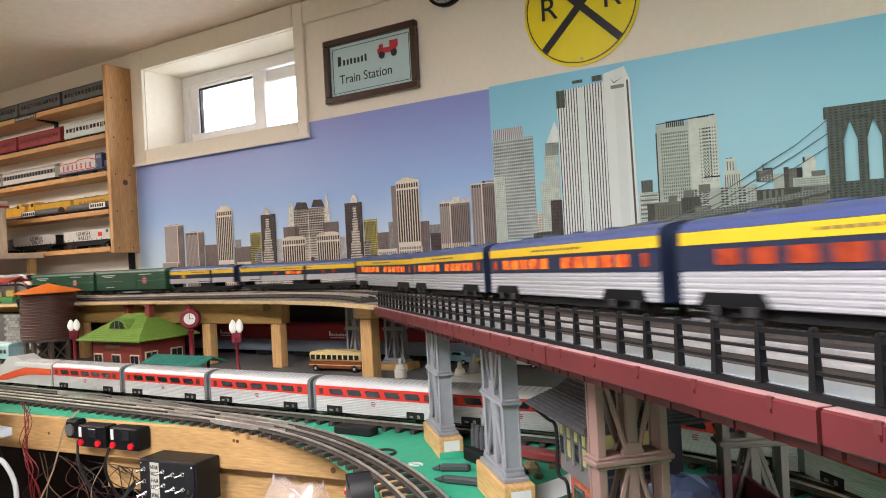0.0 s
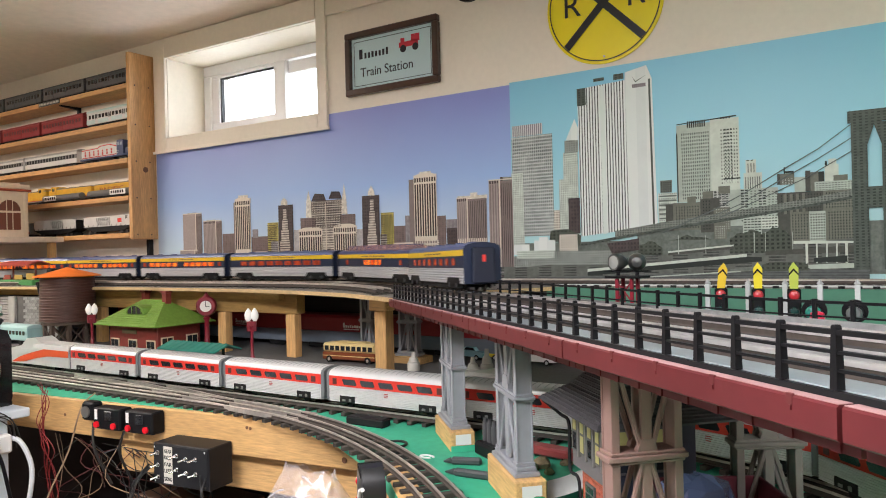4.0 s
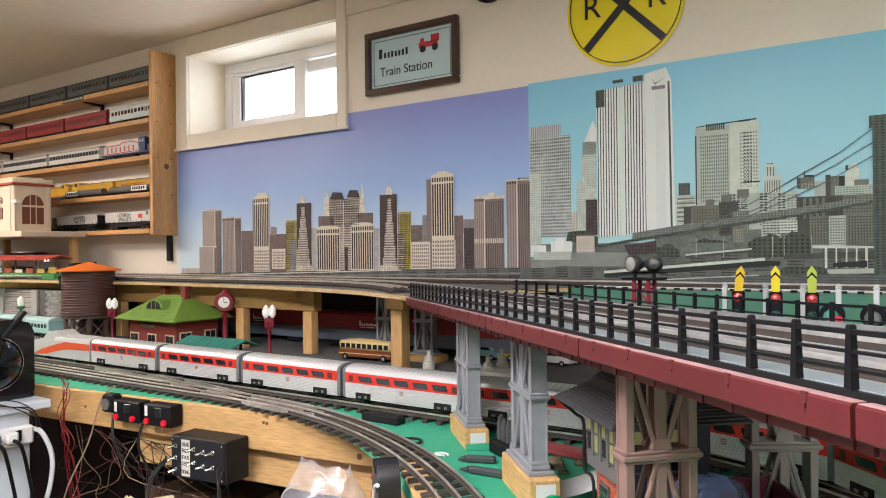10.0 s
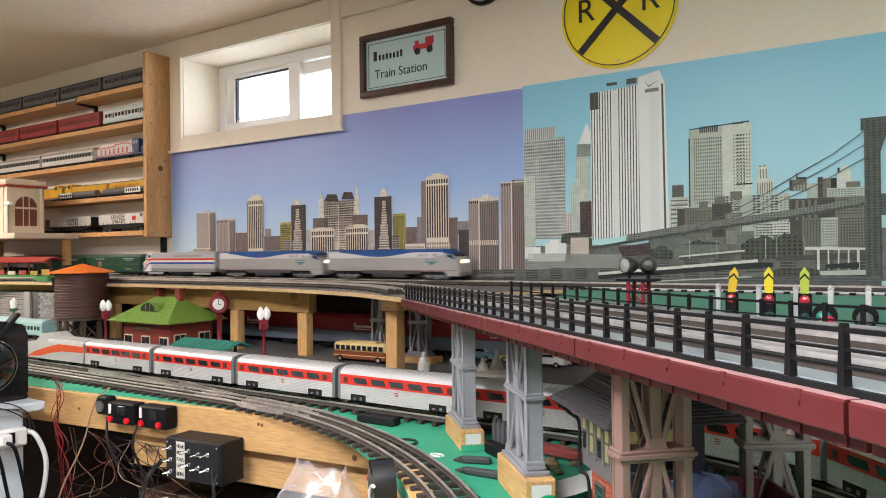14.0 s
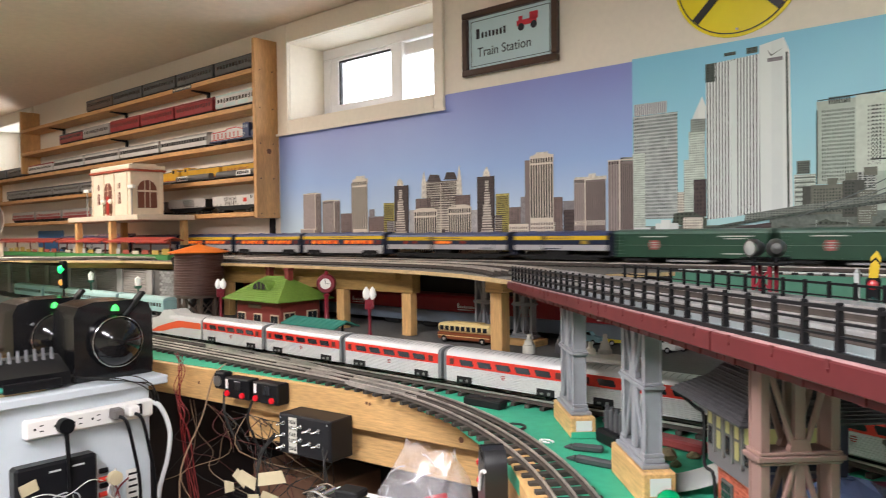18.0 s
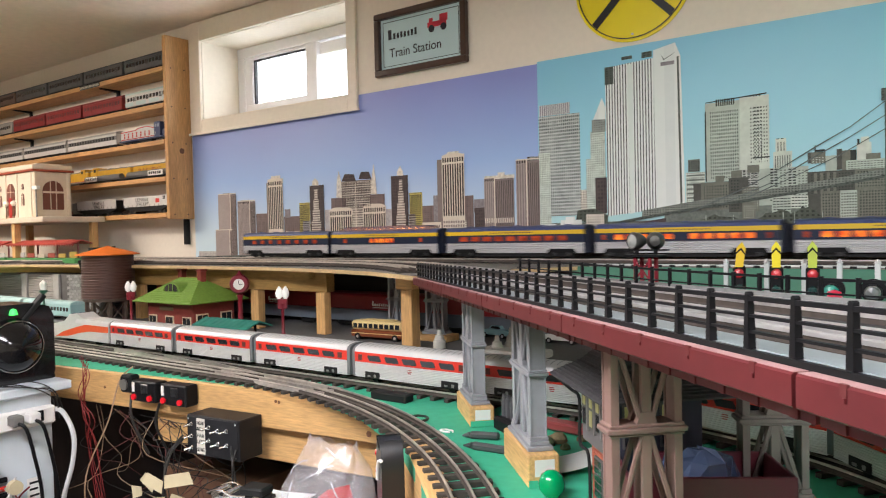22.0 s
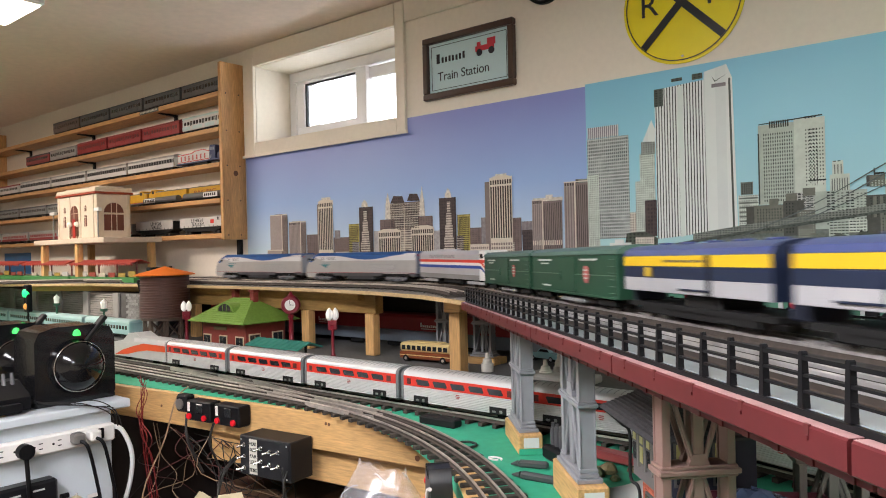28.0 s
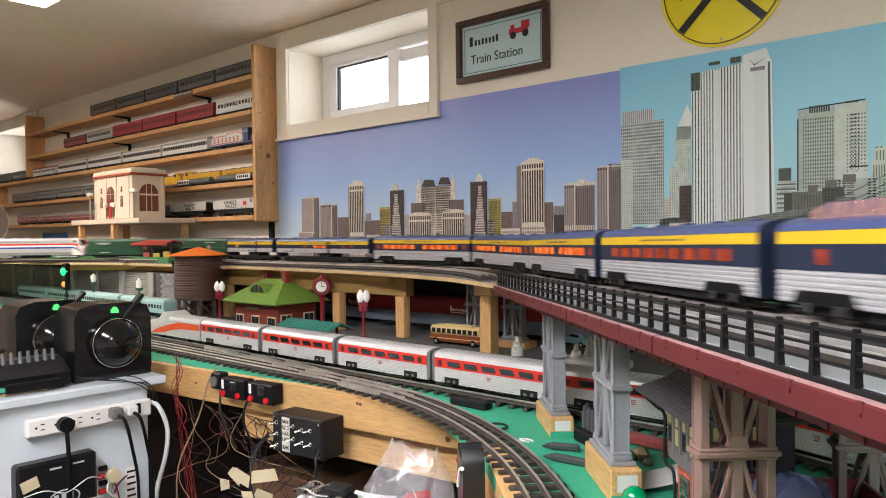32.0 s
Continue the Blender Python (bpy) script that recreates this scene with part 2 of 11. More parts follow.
    def tube(self, pts, r, n=6):
        """A wire or cable through points."""
        pts = [Vector(p) for p in pts]
        fine = []
        for i in range(len(pts) - 1):
            a, b, c, d = pts[max(i - 1, 0)], pts[i], pts[i + 1], pts[min(i + 2, len(pts) - 1)]
            for k in range(5):
                t = k / 5
                fine.append(0.5 * (2 * b + (c - a) * t + (2 * a - 5 * b + 4 * c - d) * t * t + (3 * b - a - 3 * c + d) * t ** 3))
        fine.append(pts[-1])
        k0 = len(self.v)
        for i, p in enumerate(fine):
            d = (fine[min(i + 1, len(fine) - 1)] - fine[max(i - 1, 0)])
            d = d.normalized() if d.length > 1e-9 else Vector((0, 0, 1))
            s = d.orthogonal().normalized() if i == 0 else (s - d * s.dot(d)).normalized()
            u = d.cross(s)
            self.v += [tuple(p + r * (math.cos(a) * s + math.sin(a) * u)) for a in np.linspace(0, 2 * math.pi, n, False)]
        for i in range(len(fine) - 1):
            for j in range(n):
                a, b = k0 + i * n + j, k0 + i * n + (j + 1) % n
                self.f.append((a, b, b + n, a + n))
        self.f += [tuple(k0 + j for j in range(n))[::-1], tuple(k0 + (len(fine) - 1) * n + j for j in range(n))]
        return self

    def sweep(self, path, section):
        """A closed section (offset to the left, height) carried along path points with (x, y, z, heading)."""
        k0, n = len(self.v), len(section)
        for x, y, z, h in path:
            nx, ny = -math.sin(h), math.cos(h)
            self.v += [(x + nx * o, y + ny * o, z + q) for o, q in section]
        for i in range(len(path) - 1):
            for j in range(n):
                a, b = k0 + i * n + j, k0 + i * n + (j + 1) % n
                self.f.append((a, a + n, b + n, b))
        self.f += [tuple(k0 + j for j in range(n)), tuple(k0 + (len(path) - 1) * n + j for j in range(n))[::-1]]
        return self

    def mesh(self, name, material, smooth=False):
        me = bpy.data.meshes.new(name)
        me.from_pydata(self.v, [], self.f)
        me.materials.append(material)
        bm = bmesh.new()
        bm.from_mesh(me)
        bmesh.ops.recalc_face_normals(bm, faces=bm.faces)
        bm.to_mesh(me)
        bm.free()
        if smooth:
            me.shade_smooth()
            me.set_sharp_from_angle(angle=radians(38))
        me.update()
        return me


def part(name, g, material, parent=None, label="", smooth=False, at=None):
    ob = new(name, g.mesh(name, material, smooth) if isinstance(g, G) else g)
    if parent:
        ob.parent = parent
    if at is not None:
        ob.matrix_basis = at if isinstance(at, Matrix) else Matrix.Translation(at)
    if label:
        ob["label"] = label
    return ob


def thing(name, label, category, at=None, group="", kind=""):
    ob = new(name)
    ob.empty_display_size = 0.02
    if at is not None:
        ob.matrix_basis = at if isinstance(at, Matrix) else Matrix.Translation(at)
    return tagged(ob, label, category, group, kind)


def solid(name, g, material, label, category, group="", kind="", smooth=False, at=None):
    ob = part(name, g, material, None, "", smooth, at)
    return tagged(ob, label, category, group, kind)


# ---- plan ----
CEIL_Z, WALL_T = 2.335, 0.34
X0, X1, Y0 = -6.05, 2.7, -4.2
WX0, WX1, WZ0, WZ1 = -2.31, -1.53, 1.95, 2.255
VX0, VX1, VZ0, VZ1 = -5.76, -5.02, 1.93, 2.255
RAIL_Z = 1.412
TABLE_Z = 1.16


# ---- room ----
def room():
    g = G()
    xs = [X0 - 0.2, VX0, VX1, WX0, WX1, X1 + 0.2]
    g.box(xs[0], xs[1], 0, WALL_T, 0, CEIL_Z + 0.1)
    g.box(xs[2], xs[3], 0, WALL_T, 0, CEIL_Z + 0.1)
    g.box(xs[4], xs[5], 0, WALL_T, 0, CEIL_Z + 0.1)
    for a, b, lo, hi in ((VX0, VX1, VZ0, VZ1), (WX0, WX1, WZ0, WZ1)):
        g.box(a, b, 0, WALL_T, 0, lo)
        g.box(a, b, 0, WALL_T, hi, CEIL_Z + 0.1)
    tagged(part("wall_north", g, WALL), "cream painted basement wall with two deep windows", "wall", kind="structure")
    tagged(part("wall_west", G().box(X0 - 0.2, X0, Y0, 0, 0, CEIL_Z + 0.1), WALL), "cream painted end wall of the basement", "wall", kind="structure")
    tagged(part("wall_east", G().box(X1, X1 + 0.2, Y0, 0, 0, CEIL_Z + 0.1), WALL), "plain cream wall closing the room", "wall", kind="structure")
    tagged(part("wall_south", G().box(X0 - 0.2, X1 + 0.2, Y0 - 0.2, Y0, 0, CEIL_Z + 0.1), WALL), "plain cream wall closing the room", "wall", kind="structure")
    tagged(part("ceiling", G().box(X0, X1, Y0, 0, CEIL_Z, CEIL_Z + 0.1), CEIL), "low cream painted basement ceiling", "ceiling", kind="structure")
    tagged(part("floor", G().box(X0, X1, Y0, 0, -0.1, 0), FLOOR), "dark basement floor", "floor", kind="structure")
    tagged(part("ground", G().box(-60, 60, WALL_T, 90, 1.55, 1.6), mat("grass_outside", (0.12, 0.16, 0.07), 0.9, grain=0.3, scale=3)), "ground outside the basement windows", "ground", kind="structure")


def window(name, x0, x1, z0, z1):
    yb = 0.17
    w = tagged(part(name, G().box(x0, x1, yb + 0.02, yb + 0.03, z0, z0 + 0.02), SHADE), "white two-pane basement slider window in a deep plastered reveal", "window", kind="structure")
    fr = G()
    t = 0.042
    fr.cbox(x0, x1, yb, yb + 0.06, z0, z0 + t, 0.003).cbox(x0, x1, yb, yb + 0.06, z1 - t, z1, 0.003)
    fr.cbox(x0, x0 + t, yb + 0.001, yb + 0.059, z0 + t, z1 - t, 0.003).cbox(x1 - t, x1, yb + 0.001, yb + 0.059, z0 + t, z1 - t, 0.003)
    xm = x0 + (x1 - x0) * 0.555
    part("window_frame", fr, SHADE, w)
    part("mullion", G().cbox(xm - 0.03, xm + 0.03, yb - 0.005, yb + 0.05, z0 + t, z1 - t, 0.003), SHADE, w)
    sash = G()
    a, b = x0 + t + 0.046, xm - 0.03
    sash.cbox(x0 + t, b, yb + 0.005, yb + 0.045, z0 + t, z0 + t + 0.03, 0.002).cbox(x0 + t, b, yb + 0.005, yb + 0.045, z1 - t - 0.012, z1 - t, 0.002)
    sash.cbox(x0 + t, a, yb + 0.005, yb + 0.045, z0 + t + 0.03, z1 - t - 0.012, 0.002)
    part("sash", sash, SHADE, w)
    part("gasket", G().cbox(a, a + 0.006, yb + 0.012, yb + 0.03, z0 + t + 0.03, z1 - t - 0.012, 0.001).cbox(a, b, yb + 0.012, yb + 0.03, z1 - t - 0.018, z1 - t - 0.012, 0.001), mat("black_gasket", (0.02, 0.02, 0.022), 0.6), w, "black glazing gasket")
    part("blind_rail", G().cbox(xm + 0.03, x1 - t, yb + 0.01, yb + 0.03, z1 - t - 0.05, z1 - t - 0.004, 0.003), SHADE, w, "pale grey raised blind")
    glass = mat("window_glass", (1, 1, 1), 0.02, transmission=1.0)
    for u, v in ((a, b), (xm + 0.03, x1 - t)):
        p = part("pane", G().box(u, v, yb + 0.026, yb + 0.030, z0 + t, z1 - t), glass, w)
        p.visible_shadow = False
    return w


room()
window("window_1", WX0, WX1, WZ0, WZ1)
window("window_2", VX0, VX1, VZ0, VZ1)
HAZE = mat("bright_overcast_daylight", (1, 1, 1), 1.0, emit=(1, 1, 1), strength=1.7)
tagged(part("backdrop", G().box(-14, 8, 3.0, 3.05, 0.5, 6.5), HAZE), "white overcast daylight outside the windows", "backdrop", kind="structure")


# ---- the track loop ----
C_FRONT, X_A, R_F, Y_F = 5.14, -1.4075, 0.8823, -0.219
Y_W = -0.075
TH = radians(45)
TH_B = radians(41.5)                      # turn from the bridge onto the deck
R_R, XR, L_B = 0.8416, 0.9855, 1.6699
TURN_R = radians(221.5)
R_L, XL, X_B = 0.8125, -4.684, -2.5
LOOP = []


def lay_loop():
    """Segments of the loop in travel order: start point, heading, turn radius (0 straight, + left), length."""
    segs = [(XL, Y_W, 0.0, 0.0, XR - XL), (XR, Y_W, 0.0, -R_R, R_R * TURN_R)]
    x, y, h = XR, Y_W, 0.0

    def step(x, y, h, r, l):
        if r == 0:
            return x + l * math.cos(h), y + l * math.sin(h), h
        a = l / r
        return x + r * (math.sin(h + a) - math.sin(h)), y - r * (math.cos(h + a) - math.cos(h)), h + a
    x, y, h = step(x, y, h, -R_R, R_R * TURN_R)
    for r, l in ((0, L_B), (R_F, R_F * TH_B), (0, X_A - X_B), (R_F, R_F * TH), (0, 2.4142 * R_L - 0.569), (-R_L, R_L * radians(225))):
        segs.append((x, y, h, r, l))
        x, y, h = step(x, y, h, r, l)
    s = XL
    for x, y, h, r, l in segs:
        LOOP.append((s, x, y, h, r, l))
        s += l
    return s - XL


LENGTH = lay_loop()


def rail_at(s):
    """Place and heading on the loop; s is the wall track's x."""
    s = XL + (s - XL) % LENGTH
    for s0, x, y, h, r, l in LOOP:
        if s <= s0 + l + 1e-9:
            d = s - s0
            if r == 0:
                return x + d * math.cos(h), y + d * math.sin(h), h
            a = d / r
            return x + r * (math.sin(h + a) - math.sin(h)), y - r * (math.cos(h + a) - math.cos(h)), h + a
    return rail_at(XL)


def rise(s):
    """How far the rails climb over the viaduct above the deck's level, falling again round the far loop."""
    d = C_FRONT - X_A - R_F * TH_B - (XL + (s - XL) % LENGTH)
    up = 0.0155 * max(0.0, min(d, 1.67))
    return up * max(0.0, 1 - max(0.0, d - 1.67) / 2.6)


def along(s0, s1, z, step=0.04, off=0.0):
    n = max(2, int(abs(s1 - s0) / step) + 1)
    out = []
    for s in np.linspace(s0, s1, n):
        x, y, h = rail_at(float(s))
        out.append((x - off * math.sin(h), y + off * math.cos(h), z + rise(float(s)), h))
    return out


def rails(parent, path, z_tie, gauge=0.032, tie_len=0.052, tie_step=0.017, rail_h=0.010, tie_mat=None, ties=True, single=None, climb=0.0, rail_mat=None, w=0.0014):
    """Three rails and the ties under them, along a path at rail-top height."""
    for o in (-gauge / 2, 0, gauge / 2):
        # bright head over dark web: the rail's top highlight is put into two tones
        head = [(o - w, -rail_h * 0.30), (o + w, -rail_h * 0.30), (o + w, -0.0006), (o + w * 0.55, 0), (o - w * 0.55, 0), (o - w, -0.0006)]
        web = [(o - w * 1.7, -rail_h), (o + w * 1.7, -rail_h), (o + w * 1.5, -rail_h * 0.85), (o + w * 0.55, -rail_h * 0.72), (o + w * 0.55, -rail_h * 0.31), (o - w * 0.55, -rail_h * 0.31), (o - w * 0.55, -rail_h * 0.72), (o - w * 1.5, -rail_h * 0.85)]
        r = part("rail", G().sweep(path, head), rail_mat or RAIL, parent, smooth=False)
        part("rail_web", G().sweep(path, web), RAIL_DARK, r)
    if not ties:
        return
    g, acc, nxt, one = G(), 0.0, 0.0, None
    rnd = random.Random(len(path))
    for (xa, ya, za, ha), (xb, yb, zb, hb) in zip(path, path[1:]):
        l = math.hypot(xb - xa, yb - ya)
        while nxt < acc + l:
            t = (nxt - acc) / l
            m = Matrix.Translation((xa + t * (xb - xa), ya + t * (yb - ya), 0)) @ Matrix.Rotation(ha + t * (hb - ha) + rnd.uniform(-0.02, 0.02), 4, "Z")
            if single and single[0] < xa < single[1]:
                if one is None:
                    one = G().cbox(-0.0052, 0.0052, -tie_len / 2, tie_len / 2, 0, za - rail_h - z_tie, 0.0007).mesh("tie", tie_mat or TIE)
                part("tie", one, None, parent, at=Matrix.Translation((0, 0, z_tie)) @ m)
                nxt += tie_step
                continue
            g.box(-0.0042, 0.0042, -tie_len / 2 * rnd.uniform(0.97, 1.03), tie_len / 2, za - climb if climb else z_tie, za - rail_h, m)
            nxt += tie_step
        acc += l
    if g.f:
        tagged(part("tie_row", g, tie_mat or TIE, parent), kind="stuff")


def upper_level():
    # deck along the wall, front edge following the curve to the bridge
    front = [(-6.0, -0.75), (-3.3, -0.62), (-2.9, -0.43), (-2.4, -0.385), (-1.95, -0.36), (-1.53, -0.375), (-1.24, -0.42), (-1.04, -0.475), (-0.86, -0.565), (-0.765, -0.62)]
    back = [(-0.66, -0.50), (-0.74, -0.32), (-0.64, -0.149), (-0.30, -0.149), (0.30, -0.150), (2.6, -0.150), (2.6, -0.004), (-6.0, -0.004)]
    deck = tagged(part("deck", G().prism(front + back, 1.387, 1.396, "z"), PLY), "plywood deck carrying the upper tracks along the wall", "train deck", kind="structure")
    top = G().prism([(x, y + 0.006) if y < -0.3 else (x, y) for x, y in front + back], 1.396, 1.3985, "z")
    part("deck_surface", top, GREY_DECK, deck)
    t = thing("upper_track", "three-rail toy train track with dark ties on the upper deck", "train track", kind="")
    rails(t, along(XL - 0.6, XR + 0.9, RAIL_Z), 1.3985)
    t2 = thing("upper_track", "three-rail toy train track curving from the bridge onto the deck", "train track")
    s0 = C_FRONT - X_A - R_F * TH_B
    rails(t2, along(s0 - 0.03, s0 + 3.3, RAIL_Z), 1.3985)
    t3 = thing("upper_track", "empty three-rail track beside the deck edge", "train track")
    rails(t3, along(s0 - 0.02, s0 + 2.2, RAIL_Z, off=0.103), 1.3985, tie_step=0.030)
    # green fascia under the wall track beside the bridge
    tagged(part("green_fascia", G().cbox(-0.66, 2.6, -0.158, -0.1505, 1.325, 1.396, 0.001), mat("green_fascia_paint", (0.06, 0.20, 0.13), 0.55, grain=0.08, scale=60, stain=0.1)), "green painted fascia board below the wall track", "fascia", kind="structure")

    # white strip and black blocks added to mimic the bright rail and its ties
    tr = tagged(part("edge_trim", G().cbox(-0.64, 2.6, -0.1490, -0.1455, 1.3988, 1.4030, 0.0005), mat("rail_strip_white", (0.62, 0.63, 0.62), 0.45)), "thin white strip standing in for the bright wall-track rail", "trim", kind="structure")
    g = G()
    for k in range(108):
        g.box(-0.63 + k * 0.03, -0.618 + k * 0.03, -0.1540, -0.1492, 1.3962, 1.4015)
    tagged(part("stud_row", g, BLACK_MATT, tr), kind="stuff")


upper_level()


# ---- bridge ----
BR_S1 = C_FRONT - X_A - R_F * TH_B        # where the rails leave the viaduct
BR_A = (-0.1346, -1.2649)                  # a girder joint on the near edge
BR_H = radians(-44.46)
GIRDER = 0.290                            # length of one girder


def span(a0, a1, dz=0.0, step=0.06):
    """The viaduct's near top edge, from distance a0 to a1 past the joint; it climbs gently."""
    n = max(2, int((a1 - a0) / step) + 1)
    return [(BR_A[0] + a * math.cos(BR_H), BR_A[1] + a * math.sin(BR_H), 1.420 + 0.0263 * a + dz, BR_H) for a in (a0 + (a1 - a0) * k / (n - 1) for k in range(n))]


def on_span(a, off=0.0, dz=0.0):
    x, y, z, h = span(a, a + 0.01)[0]
    return Matrix.Translation((x - off * math.sin(h), y + off * math.cos(h), z + dz)) @ Matrix.Rotation(h, 4, "Z")


def bridge():
    b = thing("viaduct", "maroon girder viaduct with black guard rails carrying two tracks", "toy bridge")
    far = 0.232
    gap = mat("maroon_shadow_gap", (0.10, 0.015, 0.015), 0.6)
    for k in range(-4, 5):
        a0, a1 = k * GIRDER + 0.0014, (k + 1) * GIRDER - 0.0014
        a0 = max(a0, -0.93)
        if a1 < -0.92:
            continue
        for o, sgn in ((0.0, 1), (far, -1)):
            sec = [(o, -0.0140), (o + sgn * 0.0012, -0.0150), (o + sgn * 0.008, -0.0150), (o + sgn * 0.008, 0.0), (o + sgn * 0.0012, 0.0), (o, -0.0010)]
            gd = part("girder", G().sweep(span(a0, a1), sec if sgn > 0 else sec[::-1]), MAROON, b, smooth=False)
            if sgn > 0:
                # pale pink strip: edge wear together with a painted top highlight
                part("worn_edge", G().sweep(span(a0, a1), [(0.0010, 0.0001), (0.0079, 0.0001), (0.0079, 0.0004), (0.0010, 0.0004)]), mat("rubbed_highlight_maroon", (0.42, 0.24, 0.235), 0.5, grain=0.3, scale=60), gd, "pale rubbed top edge with its highlight painted in")
            for i in range(5):
                a = k * GIRDER + (i + 0.5) * GIRDER / 5
                if a > a0 + 0.01:
                    part("notch", G().box(-0.0019, 0.0019, -0.0003, 0.0012, -0.0042, 0.0006), gap, gd, at=on_span(a, o + (0 if sgn > 0 else -0.0009)))
                    if sgn > 0:
                        part("notch_pin", G().box(0.0006, 0.0018, -0.0011, -0.0002, -0.0064, -0.0044), MAROON, gd, at=on_span(a, o))
        part("lower_flange", G().sweep(span(a0, a1), [(0.011, -0.0225), (0.016, -0.0225), (0.016, -0.0151), (0.011, -0.0151)]), MAROON, b)
        for i in range(10):
            a = k * GIRDER + 0.0145 + i * 0.029
            if a0 + 0.004 < a < a1 - 0.004:
                part("cross_beam", G().box(-0.003, 0.003, 0.010, far - 0.010, -0.0225, -0.0075), MAROON, b, at=on_span(a))
    full = span(-0.93, 1.26)
    part("deck_plate", G().sweep(full, [(0.0082, -0.0074), (far - 0.0082, -0.0074), (far - 0.0082, -0.0010), (0.0082, -0.0010)]), mat("pale_grey_deck", (0.27, 0.315, 0.33), 0.35, grain=0.06, scale=80, stain=0.15), b, "pale blue-grey plastic deck")
    part("track_bed", G().sweep(full, [(0.0356, -0.0009), (far - 0.018, -0.0009), (far - 0.018, 0.0002), (0.0356, 0.0002)]), mat("dark_track_bed", (0.028, 0.026, 0.026), 0.7, grain=0.4, scale=150, stain=0.3, stain_scale=20), b, "dark bed under both tracks")
    # deck strip raised to fit the camera's view, where the kerb hides the plate
    part("walkway", G().sweep(full, [(0.0124, -0.0008), (0.0352, -0.0008), (0.0352, 0.0036), (0.0124, 0.0036)]), MATS["pale_grey_deck"], b, "pale blue-grey deck strip raised to show above the kerb")
    part("kerb", G().sweep(full, [(0.0082, -0.0008), (0.0122, -0.0008), (0.0117, 0.0032), (0.0090, 0.0032)]), BLACK, b, "black kerb under the guard rail")
    part("far_kerb", G().sweep(full, [(far - 0.016, -0.0008), (far - 0.0083, -0.0008), (far - 0.0083, 0.0075), (far - 0.016, 0.0075)]), mat("grey_cap", (0.22, 0.22, 0.22), 0.5, grain=0.2, scale=90), b, "pale kerb along the far edge")
    for zz, hh in ((0.0112, 0.0014), (0.0187, 0.0014), (0.0266, 0.0022)):
        part("guard_rail", G().sweep(full, [(0.0090, zz), (0.0118, zz), (0.0118, zz + hh), (0.0090, zz + hh)]), BLACK, b)
    g = G()
    for z0, z1, w0, w1 in ((0.0037, 0.0300, 0.0021, 0.0014),):
        g.v += [(sx * w0, 0.0104 + sy * 0.0021, z0) for sx, sy in ((-1, -1), (1, -1), (1, 1), (-1, 1))] + [(sx * w1, 0.0104 + sy * 0.0015, z1) for sx, sy in ((-1, -1), (1, -1), (1, 1), (-1, 1))]
        g.v += [(sx * w1 * 0.6, 0.0104 + sy * 0.0013, 0.0308) for sx, sy in ((-1, -1), (1, -1), (1, 1), (-1, 1))]
        for q in (0, 4):
            g.f += [(q + i, q + (i + 1) % 4, q + 4 + (i + 1) % 4, q + 4 + i) for i in range(4)]
        g.f += [(3, 2, 1, 0), (8, 9, 10, 11)]
    post = g.mesh("guard_post", BLACK)
    a = 0.0030 - 27 * 0.0343
    while a < 1.25:
        part("guard_post", post, None, b, at=on_span(a))
        a += 0.0343
    t = thing("bridge_track", "dull three-rail track with grey ties on the viaduct", "train track")
    pth = along(BR_S1 - 3.4, BR_S1 - 0.03, RAIL_Z)
    rails(t, pth, 1.3985, tie_step=0.016, tie_len=0.060, tie_mat=mat("weathered_grey_tie", (0.055, 0.050, 0.048), 0.7, grain=0.35, scale=150, bump=0.4), climb=0.0125, rail_mat=mat("dull_viaduct_rail", (0.50, 0.475, 0.46), 0.40, 0.6, grain=0.3, scale=60, stain=0.3, stain_scale=9))
    t = thing("bridge_track", "empty three-rail track with shiny rails beside the guard rail", "train track")
    near = [(x - 0.060 * math.sin(h), y + 0.062 * math.cos(h), z, h) for x, y, z, h in span(-0.80, 1.26, 0.0105)]
    rails(t, near, 1.4, tie_step=0.0135, tie_len=0.052, rail_h=0.0095, climb=0.0125, tie_mat=mat("slate_tie", (0.085, 0.08, 0.08), 0.6, grain=0.3, scale=120), rail_mat=mat("bright_tinplate_rail", (0.66, 0.645, 0.63), 0.34, 0.7, grain=0.25, scale=40, stain=0.3, stain_scale=9), w=0.0015)
    return b


bridge()


# ---- lower table ----
BENCH = [(-5.9, -0.930), (-3.4, -0.872), (-1.85, -0.838), (-1.15, -0.757), (-0.93, -0.742), (-0.80, -0.785), (-0.67, -0.862), (-0.58, -0.928), (-0.48, -1.018), (-0.385, -1.115), (-0.27, -1.26), (-0.10, -1.35), (0.20, -1.40), (0.42, -1.45), (2.0, -1.5), (2.0, -0.004), (-5.9, -0.004)]


